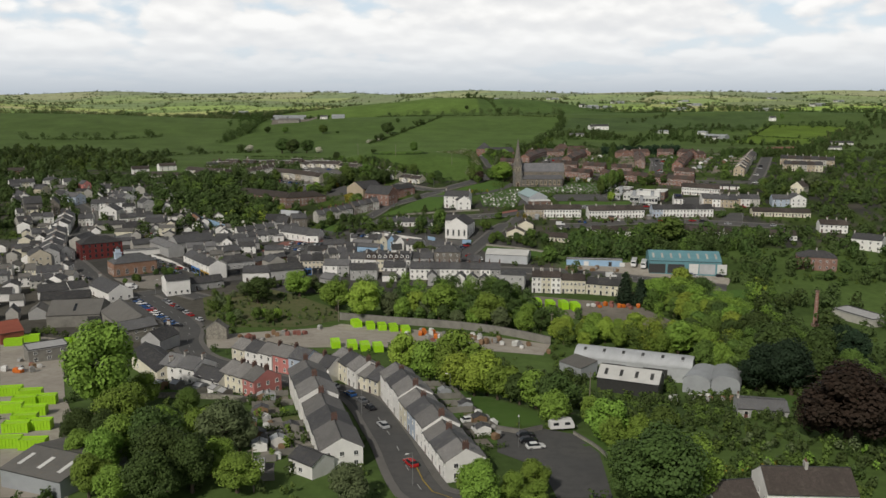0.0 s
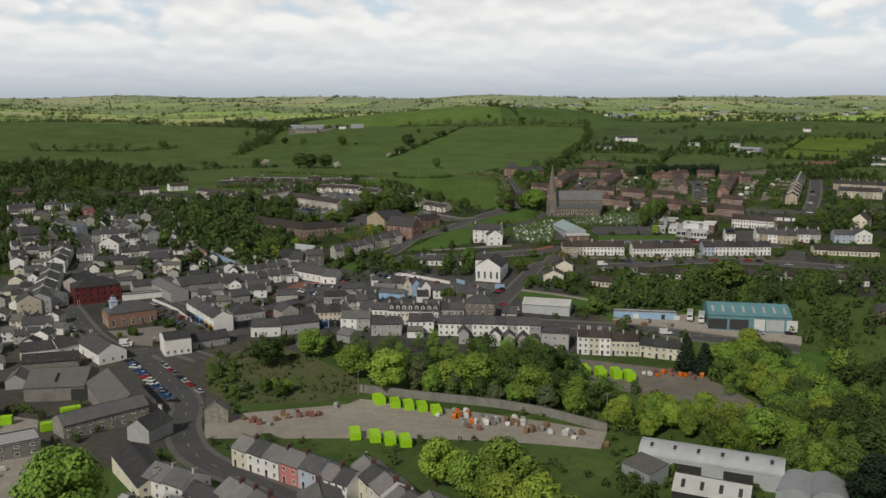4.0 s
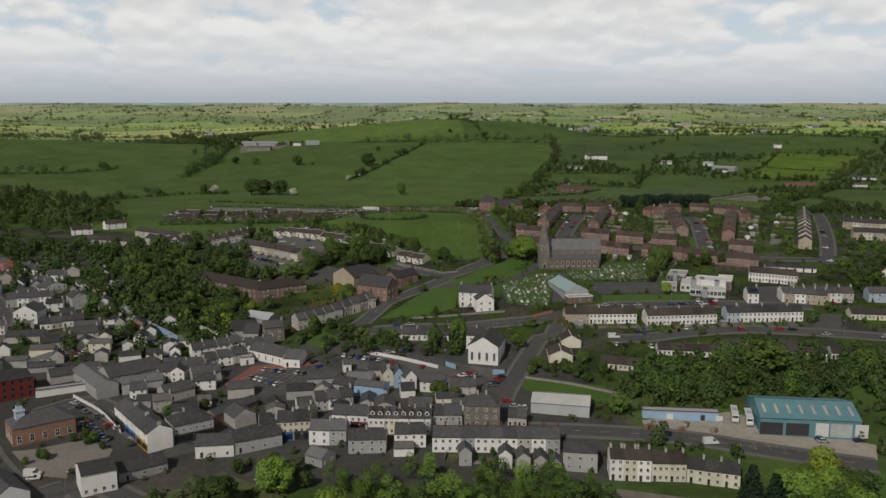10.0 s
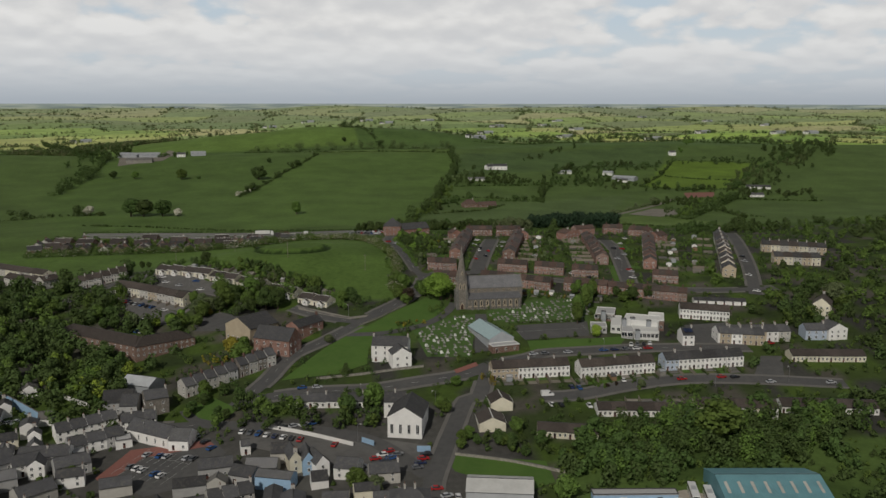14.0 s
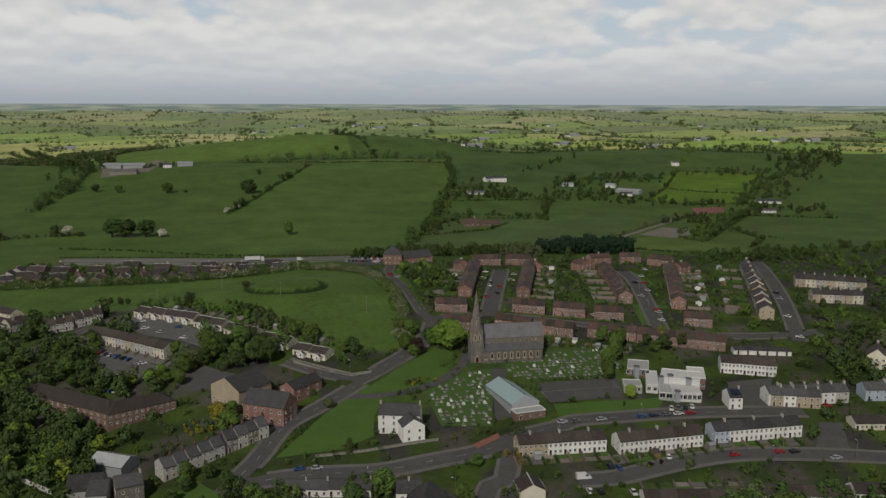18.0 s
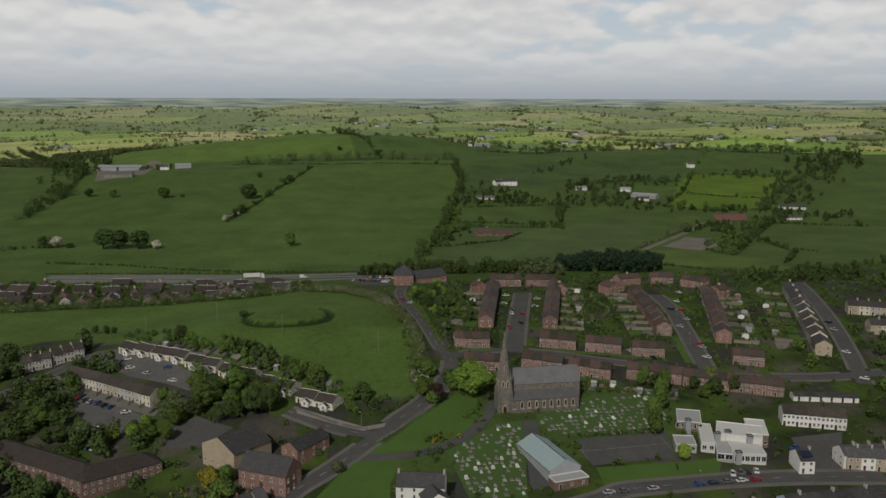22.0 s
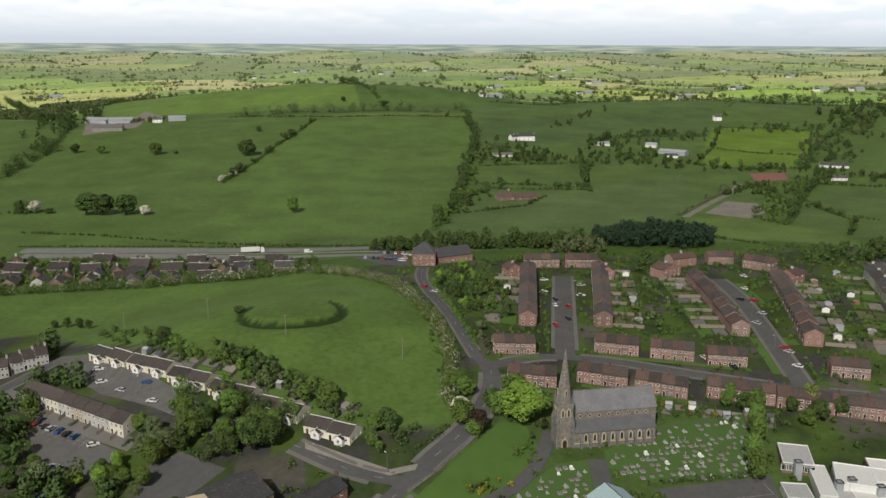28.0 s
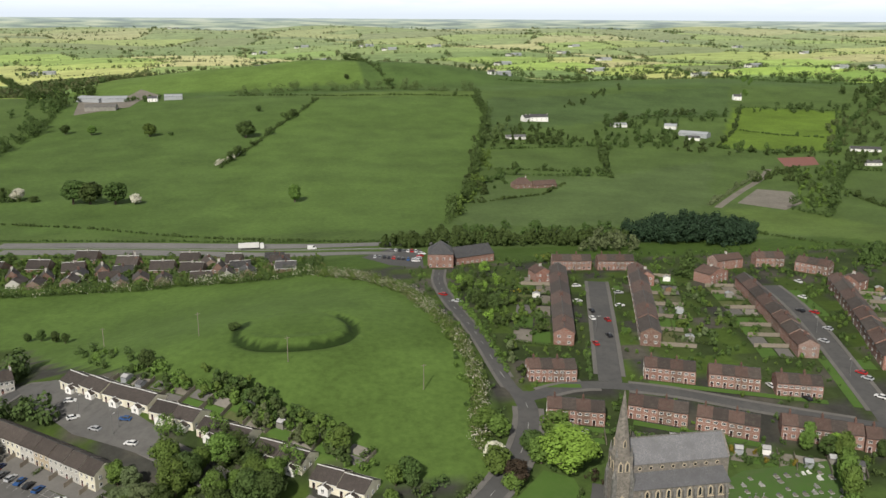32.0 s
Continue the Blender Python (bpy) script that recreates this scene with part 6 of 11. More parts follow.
for ob, paint, words in zip(high_street, ("dark_trim", "sign_blue", "shop_gold"), ("black painted shop front", "blue painted shop front", "yellow painted shop front")):
    shopfront(ob, math.hypot(21.0, 29.1) / 3, 9.0, paint, words)
shopfront(corner_shop, math.hypot(12.5, 7.6), 11.0, "dark_trim", "black painted shop front")
for ob, paint, words in zip(cream_pair, ("sign_blue", "dark_trim"), ("blue painted shop front", "black painted shop front")):
    shopfront(ob, 5.86, 10.0, paint, words)
for ob, paint, words in zip(white_pair, ("shop_green", "red_paint"), ("green painted shop front", "red painted shop front")):
    shopfront(ob, 6.8, 9.0, paint, words)
for ob in dormer_row:
    dormers(ob, 5.65, 9.5, 6.5, (-1.4, 1.4))

# houses up the main street and beside it
gable_end(-215.4, 446.2, -206.6, 451.5, 12.0, label="cream gabled house with a dark slate roof", h=6.5, rise=3.0, wall="cream_render", roof="dark_slate", chim=(1,), back=True)
block(-197.1, 412.8, -185.6, 416.7, 10.0, label="white house with a slate roof", h=5.0, wall="white_render", sides=(1,))
block(-181.6, 380.5, -169.6, 386.2, 9.0, label="low white house with a slate roof", h=3.5, wall="white_render", roof="dark_slate", rows=1, cols=3)
block(-169.0, 385.9, -163.1, 391.7, 9.0, label="low house with a dark slate roof", h=3.6, wall="white_render", roof="dark_slate", rows=1, cols=2)
block(-163.4, 392.5, -147.8, 375.5, 11.0, label="white gabled house with a grey slate roof", h=4.2, rise=3.2, wall="white_render", rows=1, cols=2, sides=(1,), chim=(-1,))
block(-174.3, 366.6, -154.8, 372.6, 8.0, label="dark slate roofed store beside the works", category="store", name="store", h=3.5, rise=2.4, wall="concrete", roof="dark_slate", rows=0, cols=0, chim=())
terrace(-203.2, 454.1, -226.3, 518.7, 4, d=10.0, h=7.0, looks=("grey_render", "white_render", "white_render", "dash_grey"), label="rendered street house with a slate roof", group="main street", sides=(-1,), back=True)
terrace(-229.9, 528.5, -240.0, 563.4, 3, d=9.0, h=6.2, looks=("white_render", "grey_render"), label="rendered street house with a slate roof", group="main street", sides=(-1,), back=True)
block(-224.5, 472.2, -206.6, 458.9, 10.0, label="grey house with a slate roof", h=6.0, wall="grey_render", sides=(1,))
block(-254.8, 550.5, -249.4, 552.7, 8.0, label="square white house beside the street", h=6.0, wall="white_render")
block(-268.6, 545.0, -261.8, 550.3, 10.0, label="dark slate roofed house", h=4.5, wall="dash_grey", roof="dark_slate")
block(-244.1, 510.6, -235.9, 515.6, 9.0, label="grey house with a slate roof", h=5.0, wall="dash_grey", sides=(1,))
gable_end(-226.4, 568.0, -214.6, 568.2, 12.0, label="white gabled house with a tall chimney", h=5.5, rise=3.4, wall="white_render", chim=(-1,))
block(-218.9, 540.8, -201.1, 543.3, 8.0, label="low store with a dark slate roof", category="store", name="store", h=3.2, rise=2.0, wall="dash_grey", roof="dark_slate", rows=0, cols=0, chim=())
block(-148.7, 480.2, -130.7, 494.4, 13.0, label="large grey rendered house with a slate roof", h=6.0, rise=3.4, wall="grey_render", sides=(-1,), cols=4)
block(-142.7, 477.5, -127.5, 483.4, 8.0, label="grey rendered store with a pale roof", category="store", name="store", h=4.5, rise=2.0, wall="grey_render", roof="light_slate", rows=0, cols=0, chim=())
block(-169.8, 496.0, -151.1, 471.9, 9.0, label="grey rendered building with a pale roof", h=5.0, rise=2.0, wall="grey_render", roof="light_slate", chim=(), cols=1)
shed(-176.8, 475.0, -156.2, 484.5, 3.5, 2.8, 0.0, "white_render", "felt", "flat", "white yard wall building", "store", "store")
block(-318.0, 691.1, -306.8, 697.1, 9.0, label="white house with a hipped slate roof", h=5.4, kind="hip", chim=(-1, 1), cols=4)
block(-299.4, 686.5, -290.8, 691.9, 8.0, label="white gabled house", h=4.8, sides=(1,))
gable_end(-298.5, 644.6, -294.3, 651.8, 9.0, label="yellow gabled house", h=4.5, wall="cream_render", chim=())
block(-281.9, 625.7, -271.9, 620.1, 8.0, label="white house beside the street bend", h=5.0, sides=(1,))
block(-269.9, 617.3, -258.4, 609.4, 8.0, label="pale house beside the street bend", h=5.4, wall="blue_render", roof="light_slate", sides=(1,))
gable_end(-276.7, 668.2, -272.3, 672.7, 9.0, label="brown brick gabled house", h=5.0, wall="pink_render", chim=())
terrace(-266.3, 664.2, -246.8, 652.8, 3, d=7.5, h=3.6, looks=("white_render",), label="white cottage with a slate roof", group="hill cottages", sides=(1,))
terrace(-244.8, 632.6, -235.6, 628.1, 2, d=7.5, h=3.8, looks=("white_render",), label="white cottage with a slate roof", group="hill cottages", sides=(1,))
gable_end(-227.1, 610.0, -219.7, 621.1, 10.0, label="white gabled house above the street", h=4.0, wall="white_render", chim=(1,))
block(-239.1, 639.0, -229.0, 639.1, 8.0, label="white house with a slate roof", h=4.5, sides=(1,))
terrace(-241.1, 592.3, -219.4, 597.5, 4, d=8.0, h=5.0, looks=("grey_render", "white_render"), label="terraced house with a slate roof", group="hill cottages")
gable_end(-204.2, 588.3, -197.6, 593.1, 12.0, label="grey gabled house", h=5.5, wall="grey_render")
block(-280.8, 580.0, -271.0, 585.9, 12.0, "chapel", "dark stone chapel with a slate roof", "chapel", h=7.5, rise=4.0, wall="dark_stone", cols=4, rows=1, win=(1.1, 3.0), chim=(), door=None)
gable_end(-264.9, 578.1, -257.1, 580.5, 12.0, "chapel", "dark stone chapel with a gabled end", "chapel", h=6.5, rise=4.5, wall="grey_stone", chim=(), rows=1, cols=3, win=(1.0, 2.5))
block(-188.3, 546.7, -176.4, 550.0, 9.0, label="grey house with a slate roof", h=5.0, wall="dash_grey", sides=(1,))
block(-399.9, 793.8, -384.5, 801.5, 9.0, label="red brick house among trees", h=5.0, wall="red_brick", roof="brown_tile")
block(-195.1, 531.3, -187.3, 539.5, 8.0, label="rendered house with a slate roof", h=4.0, wall="dash_grey", rows=1)
terrace(-233.1, 550.9, -224.4, 553.2, 2, d=8, h=5.0, looks=("dash_grey", "white_render"), label="terraced house with a slate roof", group="hill cottages")
terrace(-313.6, 631.1, -282.6, 582.3, 2, d=9, h=5.0, looks=("white_render", "dash_grey"), label="terraced house with a slate roof", group="hill cottages")
wall_line([(-196.4, 511.7), (-189.8, 521.5), (-181.8, 529.6)], 3.0, 0.3, "white_render", "white yard wall")
wall_line([(-161.8, 475.4), (-144.7, 458.3), (-130.4, 437.7)], 1.6, 0.3, "white_render", "white garden wall beside the street")
wall_line([(-159.7, 564.3), (-144.8, 549.2), (-134.9, 538.3)], 4.0, 0.4, "pale_blue", "blue painted yard wall")
wall_line([(-168.3, 545.4), (-161.4, 552.1), (-154.9, 556.8)], 2.2, 0.3, "white_render", "white yard wall")
gable_end(-162.7, 552.1, -156.5, 553.3, 8.0, label="red brick gable of a store", category="store", name="store", h=5.0, rise=2.5, wall="orange_brick", chim=(), sides=())
terrace(-123.8, 518.2, -102.9, 528.2, 4, d=8.0, h=4.5, looks=("white_render",), label="white rendered house with a slate roof", group="car park terrace", sides=(-1,), door=None)
block(-131.9, 496.7, -114.2, 497.0, 9.0, label="white house with a projecting gable", h=5.2, cols=3, chim=(1,), door=None)
gable_end(-126.2, 489.9, -120.7, 490.6, 8.0, "rear_return", "white gabled rear return", "extension", h=4.8, rise=2.0, wall="white_render", chim=())
terrace(-116.0, 505.3, -97.7, 513.5, 3, d=8.0, h=4.2, looks=("grey_render", "white_render"), label="rendered house with a slate roof", group="car park terrace", door=None)
block(-114.0, 501.3, -109.6, 502.5, 6.0, label="small white flat-roofed extension", category="extension", name="extension", h=3.2, rise=0, kind="flat", roof="felt", wall="white_render", rows=1, cols=1, chim=())
block(-100.1, 508.5, -94.4, 510.0, 6.0, label="small white flat-roofed extension", category="extension", name="extension", h=3.2, rise=0, kind="flat", roof="felt", wall="white_render", rows=1, cols=1, chim=())
block(-111.7, 540.4, -99.3, 541.1, 12.0, label="grey gabled hall with a dark slate roof", category="hall", name="hall", h=5.0, rise=3.6, wall="grey_render", roof="dark_slate", rows=1, cols=3, chim=(), sides=(-1,), door=None)
shed(-108.9, 563.0, -95.7, 555.9, 11.0, 4.0, 2.5, "grey_sheet", "pale_sheet", "gable", "shed with a pale sheet roof")
block(-93.6, 535.1, -84.7, 537.9, 10.0, label="tall grey stone house beside the road", h=7.0, wall="grey_stone", sides=(-1,), cols=2)
block(-97.8, 517.2, -80.6, 504.4, 9.0, "hall", "long white hall with a slate roof", "hall", h=4.2, rise=3.2, wall="white_render", rows=1, cols=5, win=(0.9, 2.0), sides=(1,), chim=(), door=None)
block(-80.2, 502.8, -72.8, 501.1, 10.0, "hall_wing", "white hall wing with a pale slate roof", "hall", h=4.0, rise=3.0, wall="white_render", roof="light_slate", rows=1, cols=2, sides=(1,), chim=(), door="door_paint")
gable_end(-34.9, 473.1, -30.8, 474.0, 10.0, label="pale cream gabled house", h=5.2, rise=2.6, wall="pale_cream", chim=(-1,))
gable_end(-30.4, 471.3, -26.3, 471.8, 10.0, label="pale blue gabled house", h=5.2, rise=2.6, wall="pale_blue", chim=())
gable_end(-25.8, 467.2, -21.3, 468.9, 10.0, label="white gabled house", h=5.2, rise=2.6, wall="white_render", chim=())
block(-20.1, 466.5, -12.2, 463.7, 8.0, label="white house with a slate roof", h=4.2, rise=2.4, sides=(1,), chim=(), door=None)
block(-46.6, 465.7, -34.5, 461.0, 6.0, "painted_store", "store with a blue painted mural wall", "store", h=4.6, rise=1.4, wall="pale_blue", roof="light_slate", rows=0, cols=0, chim=())
block(-56.0, 471.7, -47.7, 467.5, 8.0, label="rendered store with a slate roof", category="store", name="store", h=3.4, rise=2.2, wall="grey_render", rows=1, cols=2, chim=())
block(-52.9, 491.9, -49.4, 492.4, 5.0, label="small white outhouse", category="outhouse", name="outhouse", h=3.6, rise=1.4, rows=1, cols=1, chim=())
block(-41.9, 482.3, -35.0, 482.1, 8.0, label="grey house with a slate roof", h=4.0, wall="dash_grey", roof="dark_slate", rows=1, chim=())
shed(-97.2, 443.9, -84.0, 460.4, 6.0, 3.2, 1.6, "red_brick", "slate", "gable", "long red brick store behind the street", "store", "store")
gable_end(-88.8, 438.9, -81.8, 443.8, 10.0, "store", "cream gabled store", "store", h=4.0, rise=2.5, wall="dash_grey", chim=(), sides=())
terrace(-65.9, 439.6, -61.7, 438.1, 1, d=8, h=5.5, looks=("dash_grey",), label="grey house with a slate roof", group="town terrace")
block(-97.9, 469.8, -87.6, 472.0, 7.0, "store", "low slate-roofed store", "store", h=4.0, rise=2.0, wall="dash_grey", rows=0, cols=0, chim=())
block(-66.4, 475.9, -54.4, 477.5, 8.0, "store", "low slate-roofed store", "store", h=4.0, rise=2.2, wall="grey_render", rows=1, cols=2, chim=())
block(-50.5, 473.5, -39.5, 471.9, 8.0, "store", "low grey-roofed store", "store", h=4.0, rise=2.0, wall="grey_render", roof="light_slate", rows=1, cols=2, chim=())

# ---- depot and sheds ----
# the near-black door panels stand in for the shade inside the open bays
depot = shed(102.3, 423.5, 136.5, 418.3, 24.0, 6.2, 3.2, "teal_sheet", "teal_sheet", "gable", "teal sheet-metal coach depot with open bays", "depot", "depot", lights=8, light_mat="dash_grey",
             doors=((-13.5, 8, 4.6, "dark_trim"), (-4.5, 8, 4.6, "dark_trim"), (4.0, 4.5, 5.0, "flat_white"), (10.5, 7.5, 5.0, "pale_sheet"), (17.5, 4.5, 5.0, "flat_white")))
shed(63.2, 437.7, 90.9, 433.8, 4.0, 3.0, 0.0, "pale_blue", "felt", "flat", "long low blue-painted hut", "hut", "hut", doors=((-4, 2.4, 2.2, "flat_white"), (8, 1.6, 2.2, "dark_trim"), (14, 2.6, 2.0, "flat_white")))
shed(21.9, 443.3, 43.2, 438.1, 13.0, 4.0, 2.0, "pale_sheet", "white_sheet", "gable", "pale sheet-metal shed with a shallow roof")
brick_office = block(178.3, 430.8, 196.1, 425.2, 11.0, "office_house", "red brick office house with a hipped roof", "house", h=6.4, rise=2.6, wall="red_brick", roof="dark_slate", rows=2, cols=6, kind="hip", chim=(0,), door="dark_trim")
block(162.5, 354.5, 170.4, 334.4, 9.0, "outbuilding", "flat-roofed concrete garage building", "outbuilding", h=3.4, rise=0.0, kind="flat", wall="dash_grey", roof="felt", rows=0, cols=0, chim=())
block(223.6, 470.7, 235.9, 461.0, 10.0, label="large white house with a slate roof", h=6.0, cols=4, chim=(-1, 1))

# ---- upper town ----
gable_end(1.2, 493.8, 13.8, 490.2, 18.0, "chapel_house", "white gabled house with tall windows", "house", h=7.2, rise=4.0, wall="white_render", roof="dark_slate", rows=1, cols=3, win=(1.2, 3.6), chim=(), door=None)
block(1.3, 509.8, 10.0, 508.6, 9.0, label="white wing with a slate roof", category="house", h=6.2, rise=2.6, wall="white_render", roof="dark_slate", rows=2, cols=2, chim=(0,), door=None)
terrace(-36.0, 526.4, -6.2, 519.5, 4, d=7.0, h=3.0, rise=2.2, rows=1, cols=3, looks=("white_render",), label="low white cottage with a dark roof", group="cottages", chim=(1,))
gable_end(36.4, 492.9, 46.6, 492.2, 11.0, "bungalow", "cream gabled bungalow with a dark roof", "bungalow", h=2.8, rise=2.4, wall="pale_cream", roof="brown_tile", rows=0, cols=0, sides=(), chim=(), trim="white_trim")
gable_end(44.5, 509.4, 53.4, 509.1, 10.0, "bungalow", "cream gabled bungalow with a dark roof", "bungalow", h=2.8, rise=2.4, wall="pale_cream", roof="brown_tile", rows=0, cols=0, sides=(), chim=(), trim="white_trim")
terrace(57.3, 486.3, 79.6, 480.3, 4, d=8.0, h=2.8, rise=2.0, rows=1, cols=3, looks=("pale_cream",), roofs=("brown_tile",), label="cream terraced bungalow with a dark roof", group="bungalow terrace", chim=())
terrace(86.1, 500.0, 120.7, 495.4, 6, d=8.0, h=2.9, rise=2.0, rows=1, cols=3, looks=("white_render",), roofs=("brown_tile",), label="white terraced bungalow with a dark roof", group="bungalow terrace", chim=())
terrace(124.7, 494.9, 157.6, 488.9, 6, d=8.0, h=4.8, rise=2.2, looks=("pale_cream", "white_render"), roofs=("brown_tile",), label="white terraced house with a dark roof", group="lower terrace", sides=(-1, 1), chim=())
terrace(161.8, 494.1, 200.8, 487.2, 7, d=8.0, h=3.0, rise=2.2, rows=1, cols=3, looks=("white_render",), roofs=("brown_tile",), label="white terraced bungalow with a dark roof", group="bungalow terrace", sides=(-1,), chim=())
terrace(51.1, 537.6, 85.9, 537.6, 6, d=8.0, h=5.2, rise=2.4, looks=("dash_buff", "dash_buff", "white_render", "white_render", "white_render", "white_render", "white_render"), roofs=("brown_tile",), label="white terraced house with a brown tiled roof", group="white terraces", sides=(-1,), chim=(1,), every=2, cols=3, pots=2)
terrace(90.2, 534.7, 125.1, 536.7, 6, d=8.0, h=5.2, rise=2.4, looks=("white_render",), roofs=("brown_tile",), label="white terraced house with a brown tiled roof", group="white terraces", sides=(-1,), chim=(1,), every=2, cols=3, pots=2)
terrace(130.6, 538.0, 168.6, 538.9, 6, d=8.0, h=5.2, rise=2.4, looks=("blue_render", "white_render", "white_render", "white_render", "white_render", "white_render", "white_render"), roofs=("dark_slate",), label="white terraced house with a dark tiled roof", group="white terraces", sides=(-1,), chim=(1,), every=2, cols=3, pots=2)
terrace(193.8, 541.1, 228.7, 536.9, 6, d=8.0, h=3.0, rise=2.0, rows=1, cols=3, looks=("pale_cream",), roofs=("brown_tile",), label="cream terraced bungalow with a dark roof", group="bungalow terrace", chim=())
terrace(169.6, 566.4, 206.5, 564.3, 6, d=8.0, h=5.4, looks=("white_render", "dash_buff", "dash_buff", "dash_buff", "white_render", "dash_grey"), label="rendered terraced house with a slate roof", group="road terrace", sides=(-1,))
block(215.0, 565.2, 225.6, 563.9, 8.0, label="blue-grey house with a slate roof", h=5.0, wall="blue_render", cols=3)
gable_end(226.3, 563.2, 236.6, 563.8, 10.0, label="white gabled house", h=5.0, rise=2.8, wall="white_render")
gable_end(239.5, 599.9, 246.7, 594.5, 14.0, label="large cream gabled house on the hill", h=5.6, rise=3.6, wall="pale_cream", roof="brown_tile")
solar_house = block(150.7, 564.9, 156.4, 564.2, 9.0, label="white house with solar panels on its roof", h=5.2, rise=2.6, roof="dark_slate")
for k in range(4):
    s = Shape()
    s.box(-2.0 + k, -1.05 + k, -4.0, -0.9, 0, 0.06)
    part("solar_panel", s.mesh("solar_panel", "solar"), solar_house, Matrix.Translation((0, -0.1, 5.43)) @ Matrix(((1, 0, 0, 0), (0, 1, 0, 0), (0, 0.578, 1, 2.45), (0, 0, 0, 1))))
terrace(165.5, 602.0, 189.4, 594.0, 5, d=8.0, h=5.4, looks=("white_render",), roofs=("brown_tile",), label="white terraced house with a brown roof", group="white row", chim=(), cols=3)
terrace(170.4, 565.6, 190.7, 560.5, 4, d=8.0, h=5.4, looks=("dash_buff", "white_render", "dash_buff"), label="rendered terraced house with a slate roof", group="road terrace", sides=(-1,))
terrace(183.1, 622.9, 210.9, 617.1, 6, d=5.0, h=2.5, rise=1.0, rows=1, cols=1, looks=("white_render",), roofs=("dark_slate",), label="white domestic garage", group="garages", chim=())

# school
SCHOOL = dict(rise=0.0, kind="flat", chim=(), door=None, trim="white_trim", category="school", name="school", group="school blocks")
block(120.1, 604.2, 129.0, 600.4, 14.0, label="flat-roofed school wing with dark red panels", h=3.3, roof="felt", wall="brown_brick", rows=1, cols=6, win=(2.2, 2.0), **SCHOOL)
block(121.7, 585.5, 126.6, 583.6, 20.0, label="white flat-roofed school passage", h=3.3, roof="flat_white", wall="flat_white", rows=1, cols=2, win=(1.6, 1.6), **SCHOOL)
block(129.9, 590.1, 145.3, 582.0, 13.0, label="white flat-roofed school hall with a clerestory", h=4.8, roof="flat_white", wall="flat_white", rows=1, cols=9, win=(1.8, 0.8), **SCHOOL)
block(124.6, 577.9, 129.9, 575.7, 13.0, label="grey glazed school entrance block", h=2.9, roof="felt", wall="grey_render", rows=1, cols=2, win=(2.6, 2.2), **SCHOOL)
block(130.3, 575.6, 141.8, 572.6, 15.0, label="white flat-roofed classroom block with tall windows", h=3.5, roof="flat_white", wall="flat_white", rows=1, cols=6, win=(1.7, 2.0), **SCHOOL)
block(142.3, 587.9, 149.5, 584.9, 16.0, label="school block with a brown brick end", h=4.6, roof="flat_white", wall="brown_brick", rows=1, cols=3, win=(1.6, 1.2), **SCHOOL)
block(111.9, 586.8, 119.5, 584.6, 9.0, label="low grey school store with a felt roof", h=2.8, roof="felt", wall="grey_render", rows=1, cols=3, win=(1.4, 1.4), **SCHOOL)
for x, y in ((129.5, 588.0), (134.5, 589.0), (141.0, 584.1), (131.8, 575.2), (123.0, 600.1)):
    house(x, y, -8, 2.2, 1.8, 5.9 if y > 583 else 4.6, 0.0, "grey_sheet", "grey_sheet", 0, 0, (), "flat", (), None, "grey plant housing on the school roof", "plant housing", "roof plant", "plant_housing")
gable_end(56.9, 570.8, 69.1, 573.2, 27.0, "parish_hall", "hall with a pale green metal roof", "hall", h=3.4, rise=3.2, wall="grey_sheet", roof="copper_roof", rows=1, cols=8, sides=(), chim=(), over=0.4)
block(57.2, 565.6, 70.6, 568.2, 5.0, "hall_porch", "low red brick porch of the hall", "porch", h=3.0, rise=0.0, kind="flat", wall="brown_brick", roof="felt", rows=1, cols=3, chim=(), trim="white_trim")

# manse and cottages by the road
block(0.6, 563.6, 16.7, 559.7, 10.0, "manse", "white three-storey house with a slate roof", "house", h=7.6, rise=3.0, wall="white_render", rows=3, cols=4, chim=(-1, 1), sides=(-1, 1), win=(0.9, 1.4))
gable_end(9.3, 552.7, 17.8, 553.9, 8.0, "manse_wing", "white gabled wing of the house", "house", h=6.4, rise=2.8, wall="white_render", rows=2, cols=2, chim=())
terrace(-79.5, 549.2, -58.5, 562.4, 5, d=8.0, h=5.2, looks=("dash_grey", "grey_render", "dash_grey"), label="grey stone terraced house beside the road", group="stone terrace", sides=(-1,), chim_mat="chimney_brick")
terrace(-57.8, 563.2, -42.2, 572.5, 4, d=8.0, h=5.6, looks=("grey_stone", "dash_grey"), label="grey stone terraced house beside the road", group="stone terrace", sides=(1,), chim_mat="chimney_brick")
block(-53.0, 589.1, -36.4, 579.2, 11.0, "church_hall", "red brick church hall with a slate roof", "hall", h=7.6, rise=4.8, wall="red_brick", rows=2, cols=5, win=(1.0, 1.8), sides=(1,), chim=(), door=None, side=0.2)
gable_end(-35.2, 582.2, -31.0, 587.7, 6.0, "porch", "red brick gabled porch", "porch", h=4.0, rise=3.0, wall="red_brick", rows=0, cols=0, chim=(), sides=())
gable_end(-67.7, 611.3, -55.1, 597.8, 18.0, "hall", "cream gabled hall with a dark roof", "hall", h=7.4, rise=4.4, wall="dash_buff", roof="dark_slate", rows=1, cols=4, chim=(), sides=(-1,))
block(-32.2, 597.5, -19.9, 610.7, 8.0, label="red brick house with a dark slate roof", h=5.6, wall="red_brick", roof="dark_slate", cols=3, sides=(-1,), chim_mat="chimney_brick")
block(-153.1, 632.8, -107.7, 596.4, 12.0, "care_home", "long brown brick care home with a brown tiled roof", "building", h=5.6, rise=3.0, wall="brown_brick", roof="brown_tile", rows=2, cols=14, kind="hip", chim=(), door=None)
